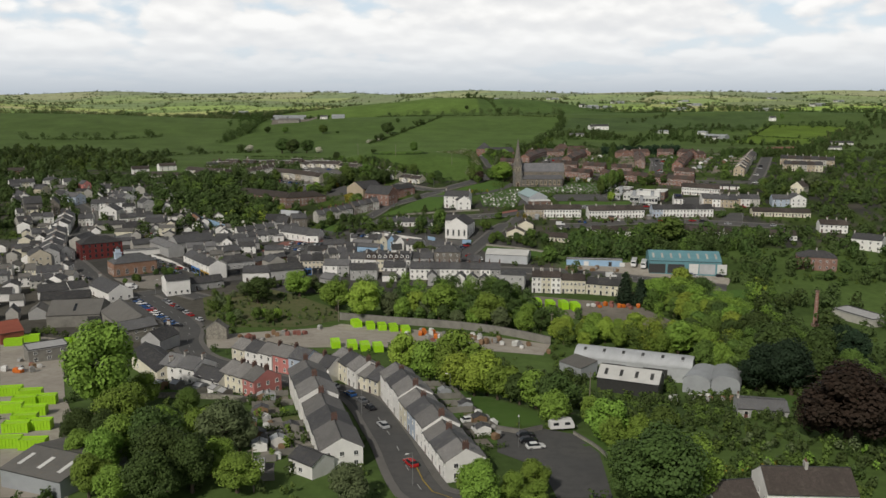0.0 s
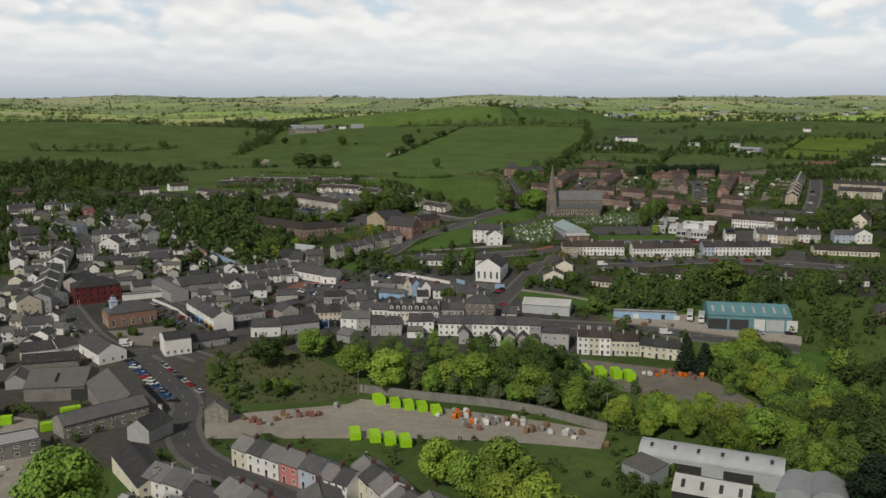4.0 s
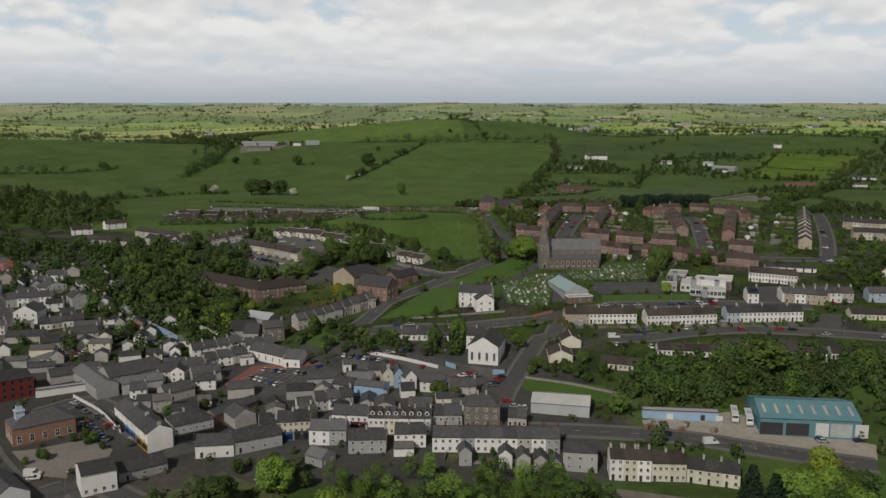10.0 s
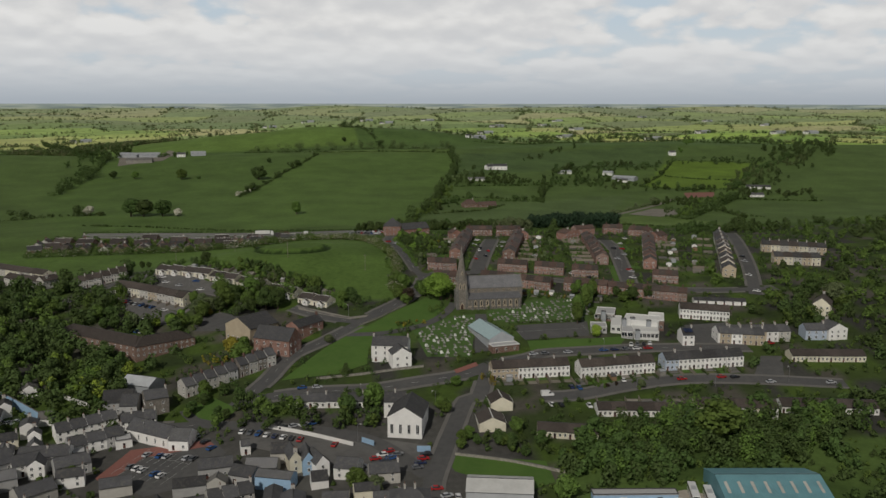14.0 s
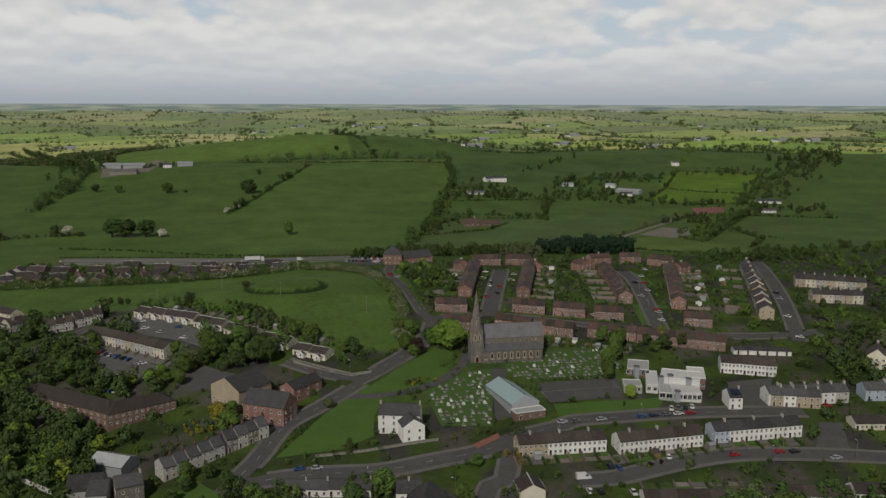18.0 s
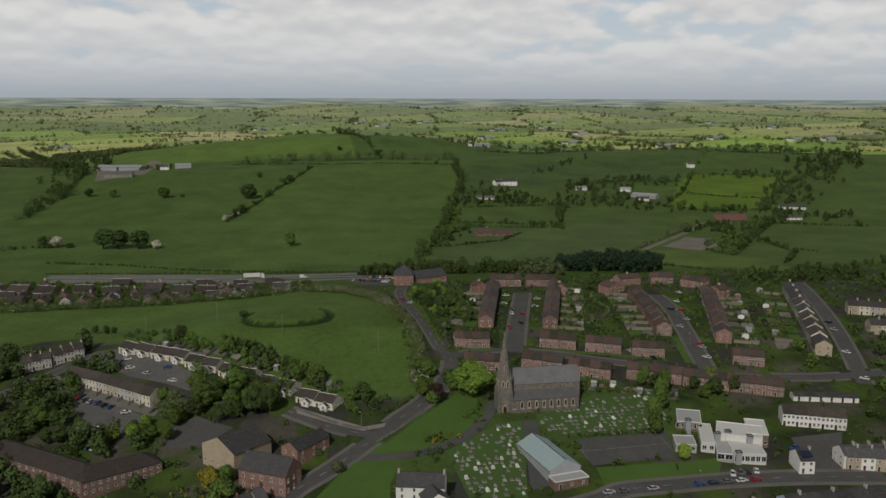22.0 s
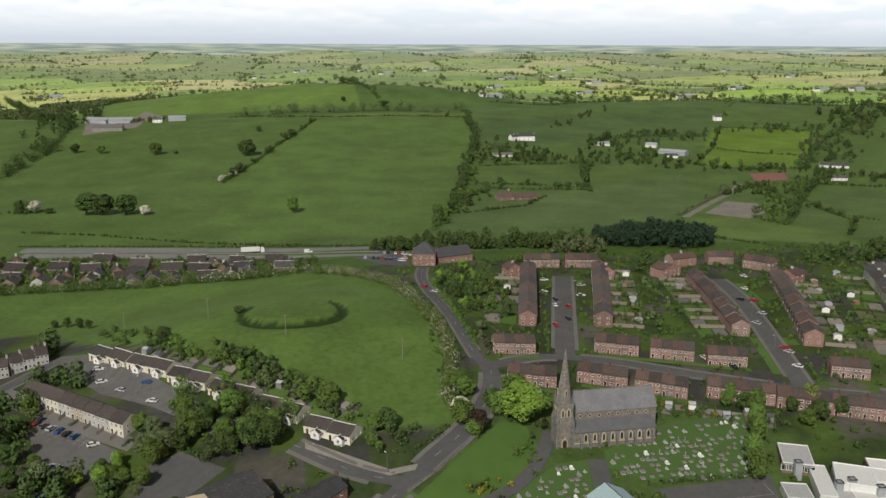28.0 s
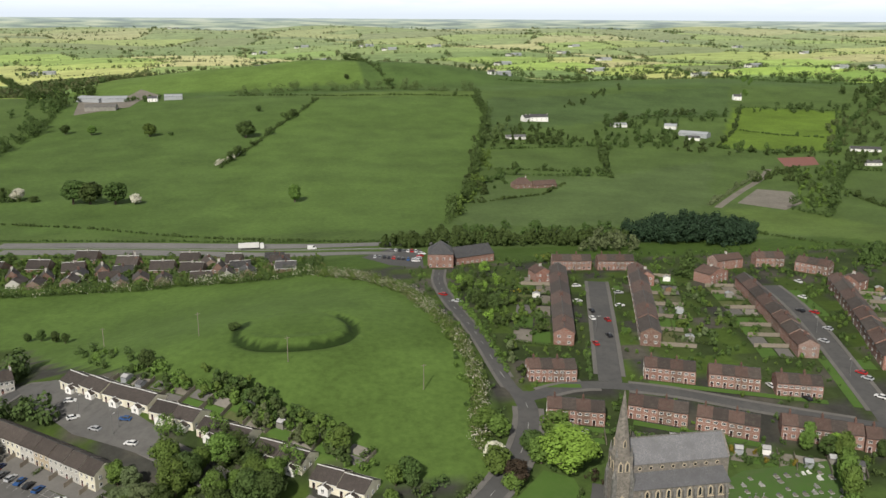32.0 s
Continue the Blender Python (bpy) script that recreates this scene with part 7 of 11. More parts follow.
block(-107.9, 595.3, -82.4, 609.9, 12.0, "care_home", "brown brick care home wing with a brown tiled roof", "building", h=5.6, rise=3.0, wall="brown_brick", roof="brown_tile", rows=2, cols=11, kind="hip", chim=(), door=None)

# terraces under the ring fort
terrace(-137.0, 696.9, -94.2, 661.0, 8, d=8.0, h=5.2, looks=("dash_grey", "dash_grey", "pale_cream", "dash_grey", "dash_buff"), roofs=("brown_tile",), label="pebble-dashed terraced house with a brown roof", group="fort terrace", sides=(1,), chim=(), cols=3)
terrace(-118.4, 723.9, -101.6, 708.0, 2, d=9.0, h=3.0, rise=2.2, rows=1, cols=3, looks=("pale_cream",), roofs=("dark_tile",), label="bungalow with a white-trimmed gable and brown roof", group="bungalows", sides=(1,), chim=(), trim="white_trim")
terrace(-100.5, 706.2, -83.8, 693.4, 2, d=9.0, h=3.0, rise=2.2, rows=1, cols=3, looks=("pale_cream",), roofs=("dark_tile",), label="bungalow with a white-trimmed gable and brown roof", group="bungalows", sides=(1,), chim=(), trim="white_trim")
terrace(-83.1, 690.6, -68.2, 680.6, 2, d=9.0, h=3.0, rise=2.2, rows=1, cols=3, looks=("pale_cream",), roofs=("dark_tile",), label="bungalow with a white-trimmed gable and brown roof", group="bungalows", sides=(1,), chim=(), trim="white_trim")
terrace(-67.0, 678.2, -51.9, 667.8, 2, d=9.0, h=3.0, rise=2.2, rows=1, cols=3, looks=("pale_cream",), roofs=("dark_tile",), label="bungalow with a white-trimmed gable and brown roof", group="bungalows", sides=(1,), chim=(), trim="white_trim")
terrace(-49.5, 664.4, -34.7, 654.1, 2, d=9.0, h=3.0, rise=2.2, rows=1, cols=3, looks=("pale_cream",), roofs=("dark_tile",), label="bungalow with a white-trimmed gable and brown roof", group="bungalows", sides=(1,), chim=(), trim="white_trim")
terrace(-32.6, 648.9, -17.4, 638.4, 2, d=9.0, h=3.0, rise=2.2, rows=1, cols=3, looks=("pale_cream",), roofs=("dark_tile",), label="bungalow with a white-trimmed gable and brown roof", group="bungalows", sides=(1,), chim=(), trim="white_trim")
terrace(-163.4, 723.1, -150.5, 726.1, 3, d=8.0, h=5.0, looks=("dash_grey",), roofs=("brown_tile",), label="pebble-dashed terraced house with a brown roof", group="fort terrace", sides=(-1,), chim=(1,), cols=3)
terrace(-150.1, 727.6, -136.7, 733.5, 3, d=8.0, h=5.0, looks=("dash_grey",), roofs=("brown_tile",), label="pebble-dashed terraced house with a brown roof", group="fort terrace", sides=(-1,), chim=(1,), cols=3)
terrace(-220.5, 770.6, -189.8, 742.7, 3, d=8.0, h=5.0, looks=("dash_grey",), roofs=("brown_tile",), label="pebble-dashed terraced house with a brown roof", group="fort terrace", sides=(1,), chim=(1,), cols=3)
terrace(-188.4, 741.9, -180.7, 750.4, 2, d=8.0, h=5.0, looks=("dash_grey",), roofs=("brown_tile",), label="pebble-dashed terraced house with a brown roof", group="fort terrace", sides=(1,), chim=(1,), cols=3)
terrace(-240.2, 810.8, -197.8, 774.9, 4, d=8.0, h=5.0, looks=("dash_grey", "pale_cream"), roofs=("brown_tile",), label="pebble-dashed terraced house with a brown roof", group="far terrace", sides=(1,), chim=(), cols=3)
block(-291.7, 816.8, -277.3, 823.0, 8.0, label="white house with a dark roof among trees", h=4.5, roof="brown_tile", sides=(1,), cols=3)
block(-274.7, 845.2, -261.2, 855.3, 8.0, label="white house with a dark roof among trees", h=4.8, roof="brown_tile", sides=(1,), cols=3)
terrace(-267.4, 779.1, -229.5, 762.8, 4, d=8.0, h=3.6, rise=2.0, rows=1, looks=("dash_grey",), roofs=("brown_tile",), label="low pebble-dashed house with a brown roof", group="far terrace", chim=())

# ---- parish church ----
church = thing("church", 72.0, 636.0, gz(70, 630), 1.0, "grey stone gothic church with a tower and spire", "church")


def church_parts():
    """Nave with clerestory, a lean-to aisle, a west tower with broach spire."""
    s = Shape()
    s.prism([(-15.5, -2), (16, -2), (16, 10.4), (-15.5, 10.4)], -4.0, 6.5)
    for e in (-15.5, 16.0):
        s.add([(e - 0.35, -4, 10.4), (e - 0.35, 6.5, 10.4), (e - 0.35, 1.25, 16.2), (e + 0.35, -4, 10.4), (e + 0.35, 6.5, 10.4), (e + 0.35, 1.25, 16.2)], [(0, 2, 1), (3, 4, 5), (0, 3, 5, 2), (1, 2, 5, 4)])
    part("nave", s.mesh("nave", "grey_stone"), church)
    s = Shape()
    for sg, y0 in ((-1, -4.25), (1, 6.75)):
        v = [(-15.2, y0, 10.25), (15.7, y0, 10.25), (15.7, 1.25, 15.9), (-15.2, 1.25, 15.9)]
        v += [(a, b, c + 0.2) for a, b, c in v]
        f = [(3, 2, 1, 0), (4, 5, 6, 7), (0, 1, 5, 4), (1, 2, 6, 5), (2, 3, 7, 6), (3, 0, 4, 7)]
        s.add(v, f if sg < 0 else [q[::-1] for q in f])
    part("nave_roof", s.mesh("nave_roof", "church_slate"), church, None, "grey slate nave roof")
    part("ridge", Shape().box(-15.2, 15.7, 1.1, 1.4, 15.95, 16.3).mesh("ridge", "dark_stone"), church)
    part("aisle", Shape().prism([(-15.0, -2), (14, -2), (14, 5.4), (-15.0, 5.4)], -9.0, -4.0).mesh("aisle", "grey_stone"), church)
    s = Shape()
    v = [(-15.2, -9.4, 5.3), (14.2, -9.4, 5.3), (14.2, -4.0, 7.6), (-15.2, -4.0, 7.6)]
    v += [(a, b, c + 0.18) for a, b, c in v]
    s.add(v, [(3, 2, 1, 0), (4, 5, 6, 7), (0, 1, 5, 4), (1, 2, 6, 5), (2, 3, 7, 6), (3, 0, 4, 7)])
    part("aisle_roof", s.mesh("aisle_roof", "church_slate"), church, None, "grey slate aisle roof")
    lancet = Shape().prism([(-0.75, 0), (0.75, 0), (0.75, 2.2), (0.4, 2.9), (0, 3.2), (-0.4, 2.9), (-0.75, 2.2)], -0.12, 0.1, 0)
    lancet.prism([(-0.4, 0.3), (0.4, 0.3), (0.4, 2.0), (0.2, 2.55), (0, 2.75), (-0.2, 2.55), (-0.4, 2.0)], -0.16, -0.1, 1)
    win = lancet.mesh("window", "dash_buff", "glass")
    for k in range(8):
        part("window", win, church, Matrix.Translation((-11.0 + 3.2 * k, -9.02, 1.7)))
    rose = Shape()
    rose.v = [(r * math.cos(6.2832 * k / 12), y, r * math.sin(6.2832 * k / 12)) for r, y in ((0.62, -0.1), (0.4, -0.1)) for k in range(12)] + [(0.62 * math.cos(6.2832 * k / 12), 0.1, 0.62 * math.sin(6.2832 * k / 12)) for k in range(12)]
    rose.f = [(k, (k + 1) % 12, 12 + (k + 1) % 12, 12 + k) for k in range(12)] + [tuple(range(12, 24))] + [(24 + k, 24 + (k + 1) % 12, (k + 1) % 12, k) for k in range(12)]
    rose.i = [0] * 12 + [1] + [0] * 12
    rm = rose.mesh("round_window", "dash_buff", "glass")
    for k in range(8):
        part("round_window", rm, church, Matrix.Translation((-11.5 + 3.4 * k, -4.05, 9.0)))
    butt = Shape().prism([(-9.9, -2), (-9.0, -2), (-9.0, 4.6), (-9.4, 4.2), (-9.9, 2.6)], -0.35, 0.35)
    bm = mesh_of("buttress", [(y, x, z) for x, y, z in butt.v], [f[::-1] for f in butt.f], ["dark_stone"])
    for k in range(9):
        part("buttress", bm, church, Matrix.Translation((-12.6 + 3.2 * k, 0, 0)))
    part("string_course", Shape().box(-15.1, 14.1, -9.12, -9.0, 1.2, 1.5).mesh("string_course", "dash_buff"), church)
    tower = part("tower", Shape().box(-20.7, -15.5, -8.1, -2.9, -2, 15.5).mesh("tower", "grey_stone"), church)
    s = Shape()
    for sx in (-20.7, -15.5):
        for sy in (-8.1, -2.9):
            s = Shape().box(sx - 0.6, sx + 0.6, sy - 0.6, sy + 0.6, -2, 9.0)
            s.tube(sx, sy, 9.0, 11.6, 0.85, 0.1, 4)
            part("corner_buttress", s.mesh("corner_buttress", "dark_stone"), tower)
    belfry = Shape().prism([(-0.7, 0), (0.7, 0), (0.7, 2.4), (0, 3.4), (-0.7, 2.4)], -0.15, 0.1, 0)
    belfry.prism([(-0.35, 0.2), (0.35, 0.2), (0.35, 2.2), (0, 2.8), (-0.35, 2.2)], -0.2, -0.12, 1)
    be = belfry.mesh("belfry_opening", "dash_buff", "dark_trim")
    for x in (-19.1, -17.1):
        part("belfry_opening", be, tower, Matrix.Translation((x, -8.12, 10.8)))
    for y in (-6.5, -4.5):
        part("belfry_opening", be, tower, Matrix.Translation((-20.72, y, 10.8)) @ Matrix.Rotation(radians(-90), 4, "Z"))
    dm = Shape().prism([(-1.1, 0), (1.1, 0), (1.1, 2.2), (0, 3.6), (-1.1, 2.2)], -0.2, 0.1, 0)
    dm.prism([(-0.7, 0), (0.7, 0), (0.7, 2.0), (0, 2.9), (-0.7, 2.0)], -0.26, -0.18, 1)
    part("church_door", dm.mesh("church_door", "dash_buff", "door_paint"), tower, Matrix.Translation((-18.1, -8.12, 0.0)))
    s = Shape()
    s.tube(-18.1, -5.5, 15.5, 34.5, 2.75, 0.1, 8)
    part("spire", s.mesh("spire", "grey_stone"), church, None, "octagonal grey stone spire")
    for a in range(4):
        s = Shape()
        r = radians(45 + 90 * a)
        s.tube(-18.1 + 3.1 * math.cos(r), -5.5 + 3.1 * math.sin(r), 15.5, 18.6, 0.55, 0.05, 6)
        part("pinnacle", s.mesh("pinnacle", "dark_stone"), church)
    for a in (-90, 180):
        part("spire_light", be, church, Matrix.Translation((-18.1, -5.5, 18.2)) @ Matrix.Rotation(radians(a + 90), 4, "Z") @ Matrix.Translation((0, -2.28, 0)) @ Matrix.Scale(0.7, 4))


church_parts()
headstones([(25.1, 598.0), (48.4, 617.3), (58.5, 618.1), (46.9, 565.3), (26.8, 566.2)], 140, 4, "graves")
headstones([(67.7, 622.6), (96.6, 638.4), (129.6, 640.3), (115.4, 604.0), (75.7, 605.2), (65.0, 612.9)], 140, 9, "graves")

# ---- brick estate ----
BRICK = dict(d=8.0, h=5.2, rise=2.2, looks=("red_brick", "red_brick", "brown_brick"), roofs=("red_tile", "brown_tile"), label="red brick terraced house with a brown tiled roof", group="brick estate", chim=(0,), every=2, cols=2, win=(1.25, 1.0), chim_mat="chimney_brick", pots=2)
terrace(46.0, 699.3, 63.4, 698.3, 4, sides=(-1,), **BRICK)
terrace(71.9, 728.3, 97.7, 823.7, 6, sides=(-1,), **BRICK)
terrace(129.5, 821.2, 98.9, 727.5, 6, sides=(1,), **BRICK)
terrace(95.7, 839.7, 115.6, 836.1, 4, **BRICK)
terrace(118.8, 835.5, 137.3, 832.1, 4, **BRICK)
gable_end(80.2, 814.9, 88.6, 816.5, 9.0, label="red brick house with a hipped tiled roof", h=5.2, rise=2.2, wall="red_brick", roof="red_tile", group="brick estate", chim=(0,))
gable_end(128.0, 802.1, 135.2, 800.9, 9.0, label="red brick house with a hipped tiled roof", h=5.2, rise=2.2, wall="red_brick", roof="red_tile", group="brick estate", chim=(0,))
terrace(89.1, 699.0, 106.2, 692.7, 4, sides=(-1,), **BRICK)
terrace(110.5, 691.1, 127.1, 684.7, 4, **BRICK)
terrace(131.4, 681.4, 146.5, 676.8, 4, **BRICK)
terrace(45.2, 673.1, 63.4, 668.3, 4, sides=(-1,), **BRICK)
terrace(72.9, 673.1, 90.5, 664.7, 4, **BRICK)
terrace(92.8, 663.5, 110.2, 654.1, 4, **BRICK)
terrace(118.2, 654.9, 140.8, 644.9, 5, **BRICK)
terrace(140.8, 644.0, 180.6, 626.4, 9, **BRICK)
terrace(163.9, 707.5, 181.2, 792.2, 8, sides=(-1,), **BRICK)
terrace(218.1, 787.5, 182.5, 695.0, 8, sides=(1,), **BRICK)
terrace(176.3, 665.1, 190.1, 659.8, 4, **BRICK)
terrace(203.1, 828.1, 217.7, 825.4, 3, **BRICK)
terrace(218.7, 817.4, 228.9, 803.9, 3, sides=(1,), **BRICK)
gable_end(163.1, 798.8, 175.3, 804.7, 10.0, label="red brick house with a tiled roof", h=5.2, rise=2.2, wall="red_brick", roof="red_tile", group="brick estate", chim=(0,))
gable_end(221.4, 784.5, 226.1, 775.7, 10.0, label="red brick house with a tiled roof", h=5.2, rise=2.2, wall="red_brick", roof="red_tile", group="brick estate", chim=(0,))
block(179.4, 824.4, 195.6, 827.9, 8.0, label="red brick house with a tiled roof", h=5.2, rise=2.2, wall="red_brick", roof="red_tile", group="brick estate", chim=(0,))
PALE = dict(d=8.0, h=5.4, rise=2.4, looks=("dash_buff", "pale_cream", "dash_grey"), roofs=("dark_slate", "brown_tile"), label="pale terraced house with a dark roof", group="pale terraces", cols=2)
terrace(231.2, 668.4, 280.6, 782.3, 9, sides=(-1,), back=True, **PALE)
terrace(282.6, 731.9, 321.2, 715.8, 7, sides=(-1,), **PALE)
terrace(272.2, 696.6, 300.5, 689.4, 5, sides=(-1,), **PALE)
block(32.7, 856.1, 46.0, 853.9, 14.0, "hotel", "red brick hotel block with a pyramid slate roof", "hotel", h=7.6, rise=5.6, wall="red_brick", roof="slate", rows=2, cols=4, kind="hip", chim=(), door=None)
block(48.1, 859.1, 70.8, 866.7, 13.0, "hotel", "long red brick hotel wing with a slate roof", "hotel", h=4.6, rise=4.0, wall="red_brick", roof="slate", rows=1, cols=8, chim=(), door=None)
BUNG = dict(h=2.3, rise=3.9, wall="brown_brick", roof="dark_tile", rows=1, cols=3, chim=(0,), label="brick bungalow with a steep brown roof", category="bungalow", name="bungalow", group="edge bungalows", trim="white_trim")
block(-217.2, 935.6, -203.1, 930.6, 12.0, **BUNG)
gable_end(-195.1, 915.7, -188.4, 917.4, 11.0, **BUNG)
block(-190.1, 934.3, -177.5, 932.4, 12.0, **BUNG)
gable_end(-176.1, 910.2, -168.7, 911.7, 10.0, **BUNG)
block(-168.4, 925.3, -155.8, 926.2, 12.0, **BUNG)
gable_end(-148.4, 919.5, -140.6, 921.1, 11.0, **BUNG)
block(-141.1, 935.6, -128.2, 933.6, 12.0, **BUNG)
gable_end(-132.3, 937.2, -125.6, 939.2, 11.0, **BUNG)
block(-119.4, 920.2, -105.5, 919.3, 12.0, **BUNG)
block(-101.6, 909.3, -88.4, 906.8, 12.0, **BUNG)
gable_end(-82.7, 904.0, -75.8, 903.5, 10.0, **BUNG)
block(-77.0, 920.3, -67.7, 919.1, 12.0, **BUNG)
block(-235.3, 938.4, -221.4, 936.2, 12.0, **BUNG)
gable_end(-215.4, 950.1, -209.2, 952.2, 10.0, **BUNG)
block(-166.6, 948.7, -153.6, 946.6, 12.0, **BUNG)
block(-104.4, 934.1, -92.9, 933.4, 12.0, **BUNG)

# ---- farms and country houses ----
block(257.8, 1492.1, 281.1, 1490.7, 9.0, "farmhouse", "white farmhouse with tall chimneys", "house", h=5.6, rise=3.0, cols=4, chim=(-1, 1), sides=(1,))
block(249.4, 1487.8, 259.3, 1492.2, 8.0, "farmhouse", "white wing of the farmhouse", "house", h=5.0, rise=2.8, cols=2, chim=(0,))
block(199.1, 1374.1, 223.0, 1375.5, 8.0, "bungalow", "long white bungalow with a pale roof", "bungalow", h=2.8, rise=2.0, roof="light_slate", rows=1, cols=4, chim=())
block(146.1, 1119.3, 161.8, 1123.0, 9.0, "villa", "brick villa with a red tiled roof", "house", h=4.0, rise=4.5, wall="brown_brick", roof="red_tile", rows=1, cols=3, kind="hip")
block(162.6, 1120.7, 183.5, 1124.4, 8.0, "villa", "brick villa wing with a red tiled roof", "house", h=3.0, rise=3.0, wall="brown_brick", roof="red_tile", rows=1, cols=3, chim=())
shed(420.3, 1410.2, 445.5, 1386.8, 16.0, 4.0, 2.2, "grey_sheet", "grey_sheet", label="grey farm shed")
shed(421.6, 1455.6, 434.1, 1448.1, 12.0, 4.0, 2.2, "white_sheet", "grey_sheet", label="grey farm shed")
shed(356.7, 1461.2, 375.6, 1462.1, 10.0, 3.2, 2.0, "white_render", "grey_sheet", label="white farm building")
shed(415.6, 1380.4, 430.4, 1372.8, 9.0, 3.0, 2.0, "white_render", "slate", label="white farm building")
shed(-332.6, 1703.0, -299.5, 1686.2, 22.0, 5.0, 3.0, "grey_sheet", "grey_sheet", label="large grey farm shed")
shed(-301.7, 1609.5, -263.4, 1609.6, 18.0, 5.0, 3.0, "concrete", "asbestos", label="large grey farm shed")
shed(-295.6, 1685.4, -262.8, 1688.7, 18.0, 5.0, 3.0, "grey_sheet", "grey_sheet", label="large grey farm shed")
block(-394.4, 2072.0, -365.4, 2061.1, 10.0, "farmhouse", "white farmhouse on the hill", "house", h=5.5, rise=2.8, cols=3)
block(606.2, 1634.9, 617.7, 1632.9, 9.0, "farmhouse", "white farmhouse among trees", "house", h=5.5, rise=2.8, cols=2)
block(571.3, 1293.9, 600.4, 1281.4, 9.0, "bungalow", "long white bungalow with a dark roof", "bungalow", h=3.0, rise=2.2, rows=1, cols=4, chim=())
block(535.5, 1216.8, 553.0, 1213.1, 9.0, "bungalow", "white bungalow with a dark roof", "bungalow", h=3.0, rise=2.2, rows=1, cols=4, chim=())
FARMS = []
for x, y in ((-111.4, 2324.7), (-25.7, 3274.5), (-150.3, 3111.1), (220.3, 2964.7), (431.1, 2438.3), (304.3, 1926.5), (510.1, 2654.9), (571.3, 2185.2), (1463.5, 3293.5), (889.4, 2123.1), (698.3, 2497.8), (1036.4, 2045.6), (1124.2, 2055.4), (170.0, 3154.3), (-582.7, 4599.5), (1346.3, 3648.6), (722.9, 2910.8), (-227.6, 1679.4), (364.3, 3053.9), (19.3, 2618.5), (1498.2, 2930.0), (716.8, 2002.9), (-560.0, 2344.6), (916.7, 3418.5)):
    FARMS.append((x, y))
    block(x - 6.5, y, x + 6.5, y, 7.5, "farmhouse", "distant white farmhouse", "house", h=4.8, rise=2.6, cols=3, group="distant farms", sides=(1,))
    shed(x + 14, y + 12, x + 38, y + 14, 14.0, 5.0, 2.5, "grey_sheet", "grey_sheet", label="distant grey farm shed", name="farm_shed", group="distant farms")
hall_road = strip("lane", [(280.2, 1024.2), (336.7, 1096.2), (388.3, 1156.8), (426.8, 1210.3)], -3, 3, "gravel", 0.15, "pale gravel farm lane")
area("farmyard", [(305.4, 1041.5), (359.3, 1109.1), (381.1, 1092.1), (356.2, 1034.2), (326.0, 1007.2)], "gravel", 0.15, "bare gravel farmyard")
area("farmyard", [(470.0, 1270.3), (513.3, 1271.4), (493.5, 1229.1), (451.2, 1221.1)], "red_surface", 0.2, "reddish sand arena")
area("farmyard", [(-309.7, 1583.3), (-249.8, 1633.8), (-240.1, 1846.9), (-278.2, 1899.3), (-328.8, 1702.3)], "gravel", 0.2, "pale gravel farmyard")


def farm_trees():
    """Trees and hedges gathered round the distant farms."""
    rng = np.random.default_rng(41)
    c, r = [], []
    for x, y in FARMS:
        for _ in range(9):
            a, q = rng.uniform(0, 6.28), rng.uniform(14, 34)
            px, py, h = x + math.cos(a) * q * 1.3, y + abs(math.sin(a)) * q + (6 if rng.uniform() < 0.8 else -16), rng.uniform(4, 9)
            for _ in range(3):
                c.append((px + rng.normal() * h * 0.2, py + rng.normal() * h * 0.2, gz(px, py) + h * rng.uniform(0.3, 0.8)))
                r.append(h * rng.uniform(0.22, 0.36))
    tagged(new("woodland", leaf_mesh("woodland", leaf_cloud(c, r, len(c) * 40, 0.8, rng), "leaf_hedge")), "trees sheltering the distant farms", "woodland", "", "stuff")


farm_trees()

# ---- trees, woods and hedges ----
MIX, DEEP, FRESH = ("leaf_lush", "leaf_oak", "leaf_dark", "leaf_bright"), ("leaf_dark", "leaf_oak", "leaf_dark"), ("leaf_bright", "leaf_lush", "leaf_bright")
tree(-89.9, 215.2, 26, "leaf_lush", "round1", 0.95, near=6)
tree(-75.0, 192.0, 14, "leaf_lush", "round2", 1.1, near=5)
wood([(-84.2, 190.4), (-76.9, 202.7), (-59.2, 185.5), (-48.7, 159.8), (-48.5, 149.8), (-68.6, 150.3)], 15, 12, ("leaf_lush", "leaf_lush", "leaf_dark"), 2, "garden trees", near=4)
tree(-49.0, 183.2, 14, "leaf_grey", "round3", 1.1, near=5)
tree(-53.4, 185.3, 11, "leaf_lush", "round0", near=5)
tree(-45.7, 184.9, 10, "leaf_grey", "round4", near=5)
tree(-17.7, 154.9, 9, "leaf_grey", "round2", 1.2, near=5)
wood([(5.5, 156.1), (19.4, 163.4), (21.7, 151.1), (6.8, 146.6)], 5, 10, ("leaf_lush",), 3, "court trees", near=5, gap=5)
tree(41.2, 152.3, 18, "leaf_dark", "round1", 1.2, near=5)
tree(36.4, 156.0, 14, "leaf_dark", "round3", near=5)
tree(47.5, 154.7, 15, "leaf_lush", "round0", near=5)
grove(-15.9, 264.5, 10.6, 235.5, 8, 12, ("leaf_lush", "leaf_bright", "leaf_lush"), 5, "lawn trees", 4)
grove(10.8, 242.0, 38.3, 211.0, 11, 11, ("leaf_lush", "leaf_dark", "leaf_lush"), 6, "lawn trees", 5)
tree(2.7, 251.9, 17, "leaf_lush", "round4", 1.1)
tree(28.0, 203.7, 10, "leaf_lush", "round2", 1.2)
tree(37.8, 191.5, 12, "leaf_lush", "round0", 1.1)
